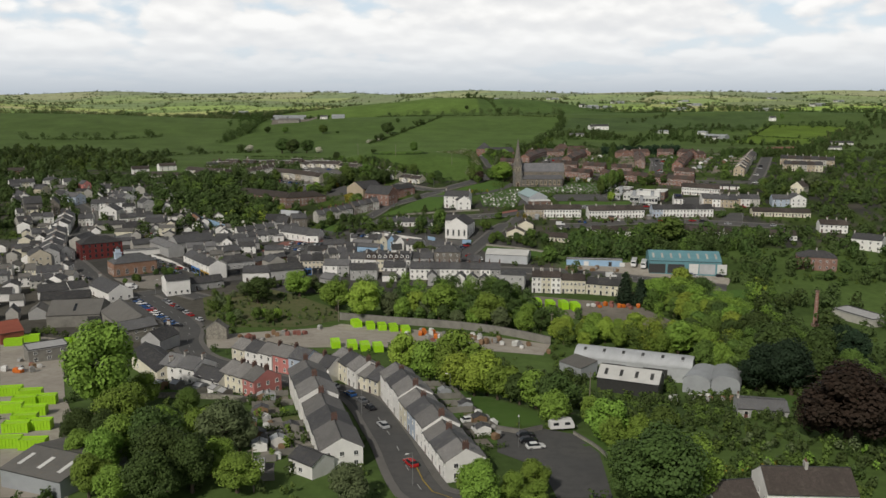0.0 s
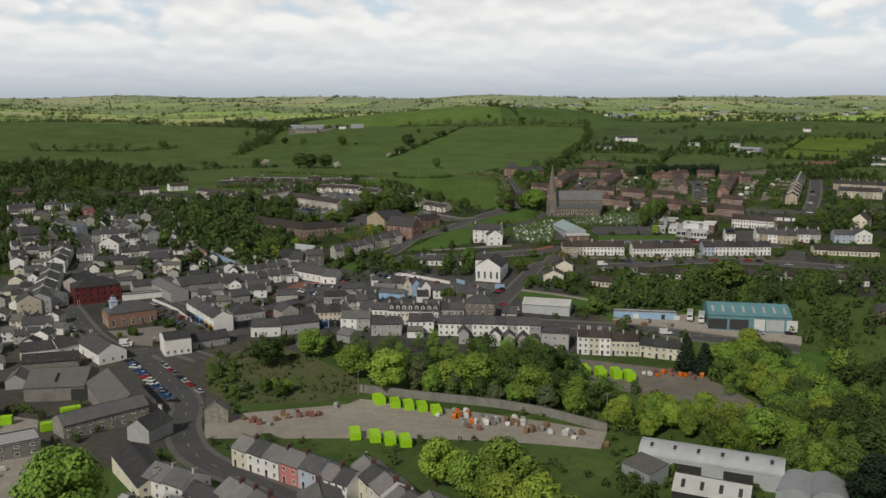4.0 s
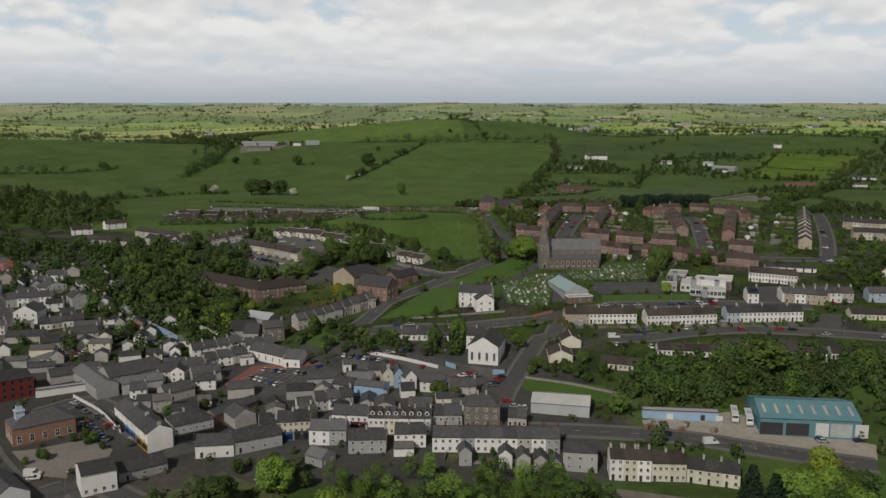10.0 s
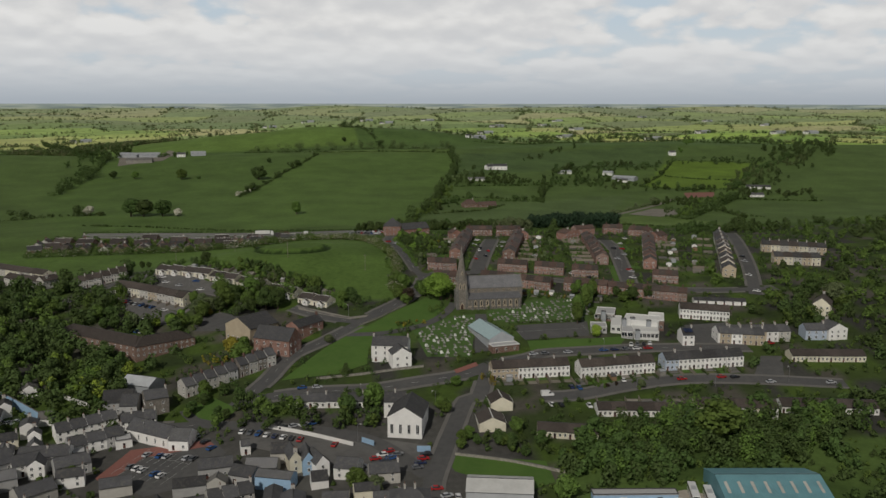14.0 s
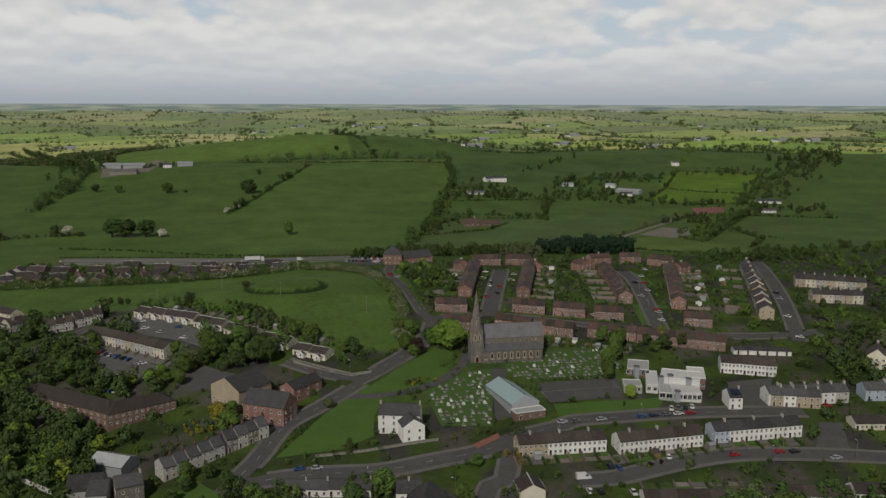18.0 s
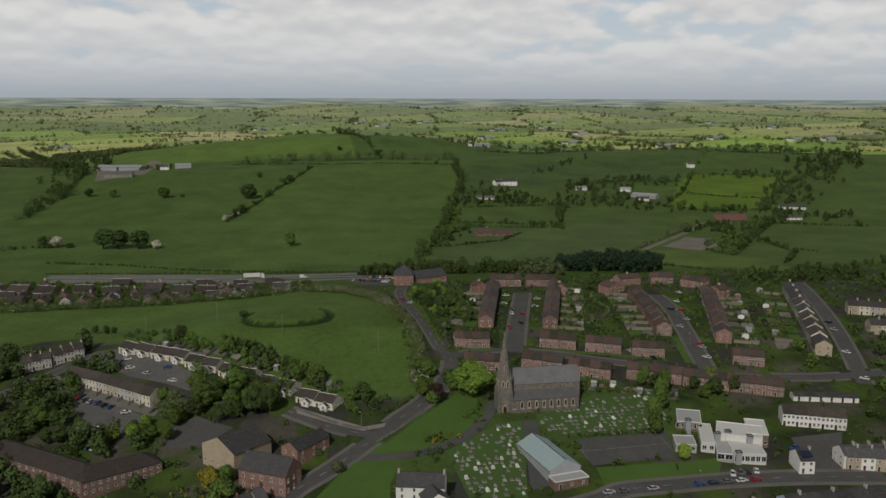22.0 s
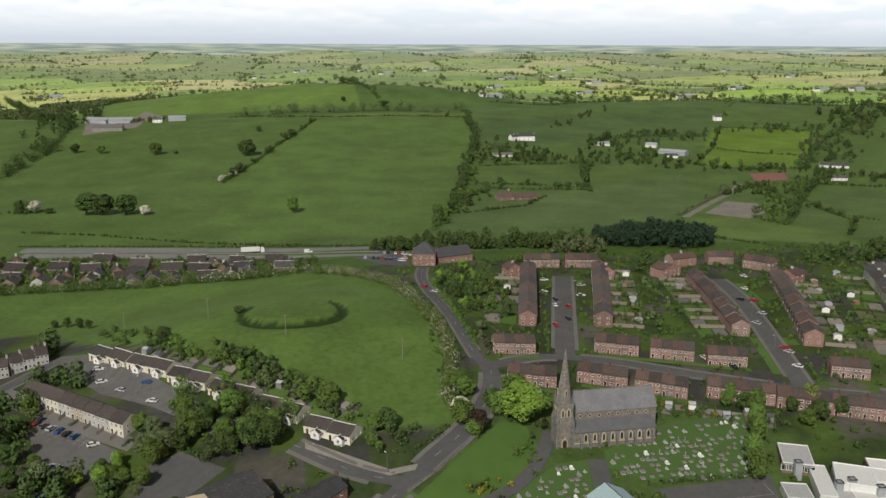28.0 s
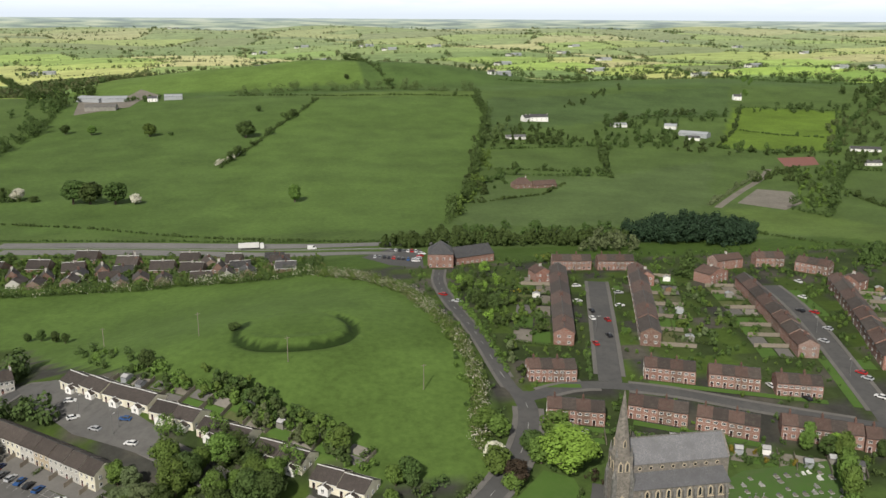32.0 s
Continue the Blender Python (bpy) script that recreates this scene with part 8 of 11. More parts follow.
wood([(81.5, 297.3), (93.5, 267.0), (111.0, 253.0), (128.7, 286.3), (117.5, 320.6), (90.5, 324.1)], 18, 13, MIX, 6, "works trees", gap=5)
tree(94.1, 191.5, 20, "leaf_copper", "round1", 1.35, near=4)
tree(89.6, 194.8, 14, "leaf_copper", "round3", 1.2, near=4)
tree(105.5, 251.9, 19, "leaf_pine", "round2", 1.1, near=3)
tree(99.2, 262.8, 17, "leaf_pine", "round4", 1.0, near=3)
tree(-48.3, 170.7, 9, "leaf_lush", "round4", 1.3, near=4)
tree(-40.8, 161.7, 9, "leaf_lush", "round1", 1.3, near=4)
tree(113.1, 285.8, 17, "leaf_dark", "round2", 1.2)
wood([(63.5, 194.8), (86.7, 199.1), (98.7, 183.1), (89.1, 164.0), (58.4, 166.8)], 22, 3.2, ("leaf_lush", "leaf_grey", "leaf_hedge"), 7, "garden shrubs", form="bush0", gap=3)
wood([(-53.6, 232.8), (-46.0, 238.6), (-29.6, 164.8), (-37.5, 159.5)], 10, 2.6, ("leaf_hedge", "leaf_lush"), 8, "garden shrubs", form="bush0", gap=2.5)
hedge([(52.5, 170.4), (62.9, 169.8), (74.6, 175.5)], 1.5, 1.6, "leaf_gold", "golden yellow garden hedge")
wood([(-90.3, 384.0), (-93.0, 392.0), (-74.0, 409.0), (-52.0, 398.0), (-54.0, 390.0), (-76.0, 393.0)], 9, 6.5, ("leaf_oak", "leaf_grey", "leaf_hedge"), 9, "valley trees", gap=3.5)
wood([(-86.0, 338.0), (-84.0, 352.0), (-62.0, 352.0), (-56.8, 337.0)], 5, 5.5, ("leaf_oak", "leaf_lush"), 19, "valley trees", gap=4)
tree(-33.6, 347.1, 17, "leaf_bright", "round1", 1.15)
tree(-45.7, 363.5, 14, "leaf_lush", "round2", 1.1)
tree(-22.0, 350.5, 12, "leaf_grey", "round0")
tree(-1.5, 347.1, 17, "leaf_lush", "round3", 1.2)
tree(-11.3, 350.9, 13, "leaf_bright", "round4", 1.1)
tree(17.2, 336.6, 15, "leaf_lush", "round1", 1.15)
tree(25.2, 367.4, 14, "leaf_dark", "round2")
tree(-82.0, 375.5, 13, "leaf_dark", "round3", 1.2)
tree(-65.4, 387.2, 13, "leaf_lush", "round0", 1.2)
wood([(-33.2, 353.7), (1.4, 365.1), (36.4, 363.5), (41.9, 335.8), (35.4, 323.3), (3.9, 337.2)], 20, 9, ("leaf_lush", "leaf_dark", "leaf_grey"), 10, "valley trees", gap=4)
wood([(41.9, 321.4), (58.9, 344.7), (72.8, 332.6), (90.6, 322.2), (82.4, 315.0), (41.8, 311.0)], 17, 9, FRESH, 11, "valley trees", gap=4)
tree(80.1, 374.0, 15, "leaf_pine", "cone0", 1.1)
tree(86.5, 372.1, 13, "leaf_pine", "cone1", 1.1)
wood([(92.9, 379.7), (111.5, 391.8), (113.4, 357.9), (117.3, 328.7), (108.2, 312.0), (97.5, 319.3), (95.8, 346.7)], 28, 12, MIX, 12, "roadside trees", gap=4.5)
wood([(125.8, 373.6), (148.1, 392.6), (139.5, 361.2), (130.9, 355.9)], 6, 11, MIX, 13, "roadside trees", joined=True, gap=5)
thicket([(57.4, 471.0), (79.9, 489.2), (121.2, 500.0), (187.7, 494.2), (161.0, 442.2), (157.5, 460.3), (118.6, 468.1), (96.4, 447.3), (63.8, 451.7)], 75, 8, "leaf_dark", 14)
tree(124.0, 474.4, 19, "leaf_oak", "round4", 1.3)
tree(114.8, 474.4, 14, "leaf_dark", "round1", 1.2)
tree(54.6, 440.7, 10, "leaf_oak", "round2")
grove(23.0, 485.0, 59.3, 474.2, 11, 6, DEEP, 5, "bank trees", 15)
TOWN_WOOD = [(-219.3, 624.0), (-206.3, 702.0), (-166.7, 690.3), (-145.8, 612.0), (-110.4, 598.2), (-114.1, 568.4), (-152.8, 556.1), (-183.7, 569.0)]
thicket(TOWN_WOOD, 55, 10, "leaf_hedge", 16)
thicket(TOWN_WOOD, 30, 10, "leaf_oak", 161)
thicket(TOWN_WOOD, 35, 11, "leaf_dark", 162)
WEST_WOOD = [(-400, 760), (-600, 1140), (-560, 1190), (-478, 1178), (-327, 1032), (-262, 880), (-298, 844), (-336, 782)]
thicket(WEST_WOOD, 170, 10, "leaf_dark", 17, leaves=240, size=0.5)
thicket(WEST_WOOD, 90, 11, "leaf_hedge", 171, leaves=240, size=0.5)
thicket(WEST_WOOD, 70, 9, "leaf_oak", 172, leaves=240, size=0.5)
wood([(-67.5, 516.9), (-60.2, 539.8), (-1.5, 521.9), (-2.4, 500.6), (-25.7, 504.8)], 18, 8, DEEP, 18, "cottage trees", joined=True, gap=4)
tree(-0.9, 518.5, 11, "leaf_oak", "round1")
tree(-12.8, 515.5, 9, "leaf_dark", "round2")
tree(25.9, 510.0, 6, "leaf_oak", "round3", 1.2)
tree(34.0, 533.9, 5, "leaf_oak", "round0", 1.2)
tree(-11.5, 551.8, 6, "leaf_dark", "cone0", 1.3)
tree(-17.3, 590.3, 5, "leaf_grey", "round2", 1.2)
tree(45.2, 645.1, 15, "leaf_lush", "round1", 1.35, near=2)
tree(37.1, 650.6, 9, "leaf_oak", "round3", 1.2)
tree(35.4, 656.7, 8, "leaf_dark", "round2", 1.2)
tree(44.7, 664.4, 10, "leaf_oak", "round0", 1.2)
tree(26.8, 640.1, 9, "leaf_copper", "round3", 1.2)
tree(22.9, 646.8, 10, "leaf_oak", "round0", 1.2)
tree(22.6, 669.1, 9, "leaf_oak", "round4", 1.2)
grove(37.6, 622.1, 55.9, 649.9, 6, 4, ("leaf_hedge", "leaf_copper", "leaf_oak"), 3, "church shrubs", 20, form="bush0")
grove(12.8, 604.0, 30.3, 608.5, 5, 2.2, ("leaf_gold", "leaf_oak"), 2, "church shrubs", 21, form="bush0")
hedge([(75.0, 603.0), (115.6, 603.5)], 1.6, 1.8, "leaf_hedge", "clipped hedge between the graves and the court")
grove(108.7, 598.6, 131.6, 640.0, 7, 12, ("leaf_oak",), 1.5, "school conifers", 22, form="round2", wide=0.6)
tree(112.3, 580.2, 7, "leaf_bright", "round2")
tree(151.1, 632.8, 8, "leaf_dark", "round1", 1.2)
tree(144.7, 630.7, 7, "leaf_oak", "round0", 1.2)
wood([(-77.4, 649.2), (-73.8, 668.3), (-53.7, 663.3), (-36.0, 646.8), (-39.7, 639.8), (-54.6, 641.9)], 15, 11, ("leaf_oak", "leaf_dark", "leaf_oak"), 23, "hall trees", gap=4, near=1.6)
wood([(-88.4, 649.1), (-84.9, 663.5), (-77.8, 652.3), (-80.0, 640.9)], 5, 9, ("leaf_oak", "leaf_grey"), 231, "hall trees", gap=3, near=1.5)
wood([(-101.6, 642.0), (-96.7, 654.3), (-80.3, 629.5), (-95.8, 630.0)], 7, 7, ("leaf_oak", "leaf_lush", "leaf_hedge"), 232, "court trees", gap=3, near=1.5)
wood([(-143.0, 676.2), (-131.8, 676.9), (-117.9, 644.3), (-127.8, 636.8), (-137.0, 644.9)], 8, 8, DEEP, 233, "court trees", gap=4, near=1.5)
wood([(-78.5, 716.0), (-57.7, 706.3), (-27.4, 673.3), (-18.2, 654.7), (-22.2, 653.7), (-44.0, 676.0), (-70.4, 699.9)], 34, 4.6, ("leaf_oak", "leaf_dark", "leaf_hedge"), 234, "bank shrubs", joined=True, gap=3)
wood([(116.3, 641.7), (132.1, 659.6), (152.2, 645.6), (170.0, 630.6), (155.8, 622.7), (135.9, 633.1)], 8, 8, ("leaf_dark", "leaf_oak", "leaf_lush"), 235, "school trees", gap=4)
hedge([(73.0, 659.8), (93.2, 648.8), (118.5, 637.3)], 1.4, 1.8, "leaf_hedge", "dark hedge behind the graves")
wood([(-61.9, 697.9), (-40.4, 685.1), (-16.4, 662.9), (-23.5, 659.6), (-52.8, 680.7)], 26, 5, ("leaf_oak", "leaf_hedge", "leaf_grey"), 24, "fort shrubs", joined=True, gap=3)
tree(-23.3, 662.6, 9, "leaf_oak", "round1")
tree(-32.1, 666.6, 8, "leaf_oak", "round2")
tree(-3.7, 646.8, 8, "leaf_dark", "round3", 1.2)
tree(-8.0, 644.9, 7, "leaf_oak", "round4", 1.2)
grove(-154.2, 806.4, -131.0, 793.8, 4, 5, ("leaf_dark",), 2, "fort shrubs", 25)
tree(-88.1, 723.7, 8, "leaf_dark", "round0", 1.1)
tree(-59.1, 744.7, 4, "leaf_dark", "bush0", 1.2)
wood([(-172.2, 683.2), (-136.1, 696.9), (-119.4, 665.9), (-138.1, 649.0), (-160.3, 643.5)], 14, 8, DEEP, 26, "home trees", joined=True, gap=4)
wood([(-158.2, 607.8), (-120.4, 592.5), (-104.9, 589.4), (-91.2, 570.2), (-110.9, 559.5), (-144.6, 564.8)], 22, 8, MIX, 27, "home trees", joined=True, gap=4)
tree(-58.9, 579.7, 11, "leaf_oak", "round2", 1.2)
tree(-117.5, 643.6, 8, "leaf_grey", "round3", 1.1)
tree(-105.5, 638.5, 6, "leaf_bright", "round0", 1.2)
tree(-97.9, 638.7, 7, "leaf_oak", "round4", 1.1)
tree(-88.3, 662.3, 8, "leaf_oak", "round1")
tree(-78.7, 646.4, 4, "leaf_gold", "round2", 1.1)
grove(-78.8, 585.6, -65.7, 583.9, 6, 2.8, ("leaf_gold", "leaf_oak"), 4, "home shrubs", 28, form="bush0")
hedge([(-93.2, 603.2), (-81.3, 588.5)], 1.6, 2.0)
wood([(133.1, 790.2), (159.6, 798.2), (144.7, 724.4), (112.2, 721.3)], 30, 3.4, ("leaf_oak", "leaf_hedge", "leaf_grey", "leaf_dark"), 29, "back garden shrubs", joined=True, gap=3)
wood([(50.1, 821.7), (77.6, 804.3), (63.9, 742.6), (49.0, 741.6)], 20, 4.5, ("leaf_oak", "leaf_dark", "leaf_hedge"), 30, "back garden shrubs", joined=True, gap=3.5)
wood([(217.6, 751.3), (251.1, 766.4), (217.6, 691.6), (197.0, 697.4)], 26, 2.6, ("leaf_oak", "leaf_hedge"), 31, "back garden shrubs", gap=3, form="bush0")
wood([(61.9, 663.1), (88.0, 658.1), (109.9, 646.7), (141.1, 634.4), (137.9, 628.9), (97.7, 644.1), (63.5, 657.7)], 18, 2.4, ("leaf_oak", "leaf_hedge", "leaf_gold"), 32, "back garden shrubs", gap=3, form="bush0")
hedge([(63.6, 799.1), (77.6, 797.8)], 1.2, 2.0, "leaf_gold", "yellow-green clipped garden hedge")
hedge([(60.3, 786.9), (74.4, 785.0)], 1.2, 2.0)
hedge([(105.6, 740.4), (129.0, 722.8)], 1.3, 2.0)
hedge([(76.8, 726.1), (69.1, 699.7)], 1.0, 1.2)
hedge([(97.2, 872.6), (117.4, 846.9)], 2.0, 2.0, "leaf_gold", "golden hedge beside the hotel car park")
tree(158.5, 815.0, 15, "leaf_dark", "cone0", 1.4)
thicket([(165, 905), (190, 892), (222, 874), (246, 905), (255, 945), (222, 964), (190, 962), (170, 935)], 120, 12, "leaf_pine", 33, "dense plantation of dark conifers", 0.8, 1.05)
thicket([(126.9, 875.0), (154.9, 869.4), (166.2, 906.5), (146.9, 923.0)], 14, 9, "leaf_grey", 34, "pale willow scrub beside the conifers")
thicket([(16.3, 936.9), (48.4, 954.0), (168.0, 920.4), (158.1, 894.9), (89.9, 911.3), (16.1, 920.2)], 150, 7.5, "leaf_dark", 35, "belt of young trees behind the estate")
thicket([(253.0, 823.2), (285.9, 805.4), (318.3, 847.0), (291.9, 859.7)], 25, 7, "leaf_dark", 36, "belt of trees behind the houses")
tree(98.0, 857.3, 6, "leaf_oak", "round2", 1.2)
RING = [(-24, 860), (-1, 833), (14, 797), (23, 748), (27, 713), (26, 690), (22, 670), (20, 656)]
hedge(RING, 5.5, 4.6, "leaf_oak", "thick hawthorn hedge round the field", 90, 0.24, 4, "hedgerow", 1.2)
hedge(RING, 5.5, 4.9, "leaf_sere", "olive hawthorn branches in the hedge", 45, 0.24, 14, "hedgerow", 1.9)
hedge(RING, 5.6, 5.0, "leaf_blossom", "hawthorn branches in white blossom", 34, 0.19, 5, "hedgerow", 1.7)
TOPH = [(-240, 873), (-203, 878), (-146, 882), (-94, 881), (-49, 867), (-22, 863)]
hedge(TOPH, 6, 5.8, "leaf_hedge", "tall mixed hedge along the field", 70, 0.28, 6, "hedgerow", 1.5)
hedge(TOPH, 6, 6.4, "leaf_oak", "tall mixed hedge along the field", 50, 0.28, 16, "hedgerow", 2.6)
hedge(TOPH, 6, 6.2, "leaf_blossom", "hawthorn branches in white blossom", 34, 0.2, 7, "hedgerow", 5.5)
thicket([(-208.6, 904.9), (-69.1, 884.1), (-64.8, 931.8), (-225.5, 961.0)], 80, 3.8, "leaf_oak", 37, "garden shrubs among the bungalows", leaves=180)
thicket([(-210.2, 910.2), (-69.5, 890.5), (-68.7, 937.2), (-226.6, 964.4)], 90, 3.6, "leaf_dark", 371, "dark garden shrubs among the bungalows", leaves=160)
wood([(-285.8, 650.4), (-253.6, 684.9), (-218.3, 612.5), (-229.4, 591.8)], 6, 5, DEEP, 38, "street trees", gap=6)
grove(-146.7, 430.8, -131.9, 425.1, 5, 4, ("leaf_oak", "leaf_dark"), 3, "court shrubs", 39)
grove(-153.5, 411.5, -145.1, 415.7, 4, 4, ("leaf_oak", "leaf_dark"), 3, "court shrubs", 40)
grove(-120.6, 452.3, -103.7, 457.8, 6, 5, ("leaf_oak", "leaf_dark"), 5, "yard trees", 41)
grove(-106.5, 488.4, -121.3, 484.2, 5, 4.5, ("leaf_oak", "leaf_dark"), 4, "yard trees", 42)
tree(-12.1, 457.7, 8, "leaf_oak", "round1", 1.2)
tree(-6.8, 453.5, 7, "leaf_grey", "round2", 1.2)
wood([(44.4, 535.7), (60.8, 569.6), (54.5, 534.4), (44.8, 522.5)], 6, 3, ("leaf_hedge", "leaf_gold"), 43, "corner hedge", gap=2, form="bush0")
wood([(64.4, 528.7), (120.9, 528.6), (119.5, 525.5), (67.3, 523.1)], 16, 1.8, ("leaf_hedge", "leaf_oak", "leaf_copper"), 44, "front garden shrubs", gap=2, form="bush0")
tree(113.5, 522.6, 4.5, "leaf_grey", "round4", 1.2)
wood([(200.2, 598.6), (265.1, 641.2), (272.9, 613.6), (225.5, 581.1), (203.5, 583.8)], 24, 8, DEEP, 45, "hill trees", joined=True, gap=4)
tree(260.8, 615.0, 13, "leaf_grey", "round1", 1.3)

# field hedges and lone trees in the country
def country_hedge(pts, h, w, seed, trees=0.3, mat="leaf_dark"):
    """A ragged hedge: clumps, gaps and a few grown-out trees."""
    rng = np.random.default_rng(seed)
    c, r = hedge_points(pts, w, h, rng, 2.2)
    c2, r2 = [], []
    for k, ((x, y, z), q) in enumerate(zip(c, r)):
        wave = 0.5 + 0.5 * math.sin(k * 0.37 + seed) * math.sin(k * 0.11 + seed * 3)
        if wave < 0.22 and rng.uniform() < 0.8:
            c2.append((x, y, gz(x, y) + 0.5))
            r2.append(0.8)
            continue
        g = q * (0.45 + 0.8 * wave)
        c2.append((x, y, gz(x, y) + g * 0.9))
        r2.append(g)
        if rng.uniform() < trees * 0.22:
            t = h * rng.uniform(0.8, 1.7)
            for _ in range(3):
                c2.append((x + rng.normal() * t * 0.3, y + rng.normal() * t * 0.3, gz(x, y) + t * rng.uniform(0.7, 1.5)))
                r2.append(t * rng.uniform(0.4, 0.6))
    me = leaf_mesh("hedgerow", leaf_cloud(c2, r2, len(c2) * 30, 0.55, rng), mat)
    tagged(new("hedgerow", me), "overgrown country hedgerow with scattered trees", "hedgerow", "", "stuff")


country_hedge([(-105.8, 1250.0), (-94.7, 1296.4), (-78.0, 1358.2), (-56.1, 1463.9), (-29.1, 1544.4), (-3.5, 1646.4)], 3.6, 4, 1, 0.5)
country_hedge([(-132.0, 1722.4), (-19.8, 1694.1), (27.5, 1675.6), (108.7, 1683.1), (222.3, 1670.3)], 2.6, 3, 2, 0.3)
country_hedge([(-335.7, 1323.4), (-333.0, 1404.5), (-328.1, 1472.6), (-333.2, 1569.3), (-345.4, 1678.6)], 6, 9, 3, 0.8)
country_hedge([(222.3, 1670.3), (203.6, 1504.8), (159.9, 1329.5), (123.8, 1181.2), (98.3, 1089.1), (66.9, 997.9)], 5, 8, 4, 0.8)
country_hedge([(162.7, 1313.8), (227.6, 1325.7), (310.5, 1343.3)], 3, 4, 5, 0.5)
country_hedge([(145.6, 1208.8), (193.1, 1202.9), (248.4, 1186.6), (302.4, 1329.7)], 3, 4, 6, 0.4)
country_hedge([(359.4, 1500.5), (456.7, 1529.3), (543.1, 1523.7)], 4, 5, 7, 0.6)
country_hedge([(583.5, 1587.0), (657.9, 1564.9), (709.4, 1536.4), (603.7, 1368.8), (546.6, 1399.0), (510.4, 1443.4)], 2.2, 3, 8, 0.1)
country_hedge([(432.3, 1330.8), (510.4, 1443.4), (585.0, 1573.1)], 3, 4, 9, 0.4)
country_hedge([(432.3, 1330.8), (486.7, 1293.8), (552.3, 1290.9), (673.0, 1454.1), (823.6, 1600.9)], 4, 6, 10, 0.6)
country_hedge([(277.2, 1032.2), (339.0, 1110.5), (395.2, 1174.6)], 3, 4, 11, 0.5, "leaf_grey")
country_hedge([(332.9, 1011.1), (341.4, 974.0), (420.1, 1087.2), (506.6, 1201.1), (539.6, 1195.1)], 4, 6, 12, 0.6)
country_hedge([(429.8, 1085.8), (408.5, 1011.7), (424.9, 983.0)], 2.4, 3, 13, 0.2)
# tree belts and hedges round the farms on the slope
for k, (plot, n, h, mat) in enumerate((
        ([(168, 1417), (234, 1556), (215, 1420), (166, 1314)], 16, 7, "leaf_field"),
        ([(202, 1419), (306, 1401), (295, 1341), (186, 1342)], 22, 6.5, "leaf_dark"),
        ([(325, 1411), (419, 1432), (380, 1335), (300, 1321)], 26, 8, "leaf_dark"),
        ([(388, 1352), (425, 1334), (412, 1295), (375, 1311)], 10, 7, "leaf_hedge"),
        ([(436, 1318), (555, 1294), (538, 1266), (419, 1279)], 18, 7, "leaf_dark"),
        ([(530, 1275), (654, 1468), (735, 1511), (846, 1610), (814, 1545), (604, 1352), (546, 1272)], 46, 8, "leaf_field"),
        ([(445, 1198), (505, 1214), (393, 1027), (347, 984), (363, 1033)], 26, 6, "leaf_dark"),
        ([(557, 1286), (634, 1234), (610, 1189), (520, 1211)], 22, 7, "leaf_hedge"),
        ([(325, 859), (380, 858), (342, 806), (298, 818)], 30, 7, "leaf_dark"),
        ([(567, 1607), (751, 1567), (724, 1523), (544, 1546)], 30, 8, "leaf_hedge"),
        ([(168, 1417), (123, 1121), (89, 1006), (104, 1123)], 16, 7, "leaf_hedge"),
        ([(75, 976), (183, 966), (171, 930), (69, 938)], 46, 5.5, "leaf_dark"))):
    thicket(plot, n, h, mat, 700 + k, "belt of broadleaf trees round the farms", leaves=260, size=0.5)
country_hedge([(351, 1474), (404, 1526), (451, 1535), (510, 1549)], 4, 6, 40, 0.8)
country_hedge([(144, 1184), (196, 1176), (250, 1177)], 3, 5, 41, 0.6)
country_hedge([(484, 1209), (537, 1183), (595, 1151)], 3, 5, 42, 0.5)
country_hedge([(421, 1066), (402, 980), (354, 916)], 2.2, 3, 43, 0.2)
country_hedge([(323, 1429), (274, 1263), (247, 1166)], 3, 5, 44, 0.7)
country_hedge([(-641, 1338), (-510, 1368), (-458, 1430)], 5, 8, 25, 0.8)
country_hedge([(-360, 1090), (-330, 1120), (-277, 1146), (-240, 1140)], 5, 8, 26, 0.9)
country_hedge([(-130, 1800), (-44, 1838), (36, 1818), (125, 1809), (183, 1730), (238, 1732)], 6, 9, 14, 0.9, "leaf_field")
country_hedge([(60, 2085), (95, 1990), (110, 1900), (120, 1810)], 5, 8, 20, 0.8)
country_hedge([(-330, 2115), (-180, 2125), (40, 2140), (200, 2062), (330, 2052)], 4, 6, 22, 0.7, "leaf_field")
country_hedge([(330, 2030), (400, 1940), (560, 1935), (740, 1938), (870, 1930), (1020, 1800)], 5, 8, 23, 0.9, "leaf_hedge")
hedge([(-110, 1262), (-106, 1272), (-98, 1290), (-90, 1312)], 4, 4.5, "leaf_blossom", "hawthorn in white blossom in the field hedge", 50, 0.4, 24, "hedgerow", 3.0)
country_hedge([(304.1, 1881.5), (416.9, 1860.5), (554.3, 1959.3), (599.5, 2112.2)], 3, 5, 15, 0.5)
country_hedge([(628.2, 2157.2), (712.3, 2070.2), (767.0, 1901.2), (875.6, 1763.6), (1003.0, 1794.9)], 4, 6, 16, 0.8)
country_hedge([(-240.7, 1057.9), (-178.8, 1033.7), (-118.5, 1002.0), (-69.7, 979.7), (4.7, 947.8)], 1.8, 2.5, 17, 0.1)
country_hedge([(100.5, 1066.0), (131.0, 1081.0), (162.7, 1094.8), (196.1, 1141.0)], 2.2, 3, 18, 0.2)
country_hedge([(254.9, 934.0), (273.7, 881.5), (300.8, 858.1)], 2, 3, 19, 0.2)
country_hedge([(-611.7, 2299.6), (-389.5, 1709.3), (-345.4, 1678.6)], 5, 8, 21, 0.9)
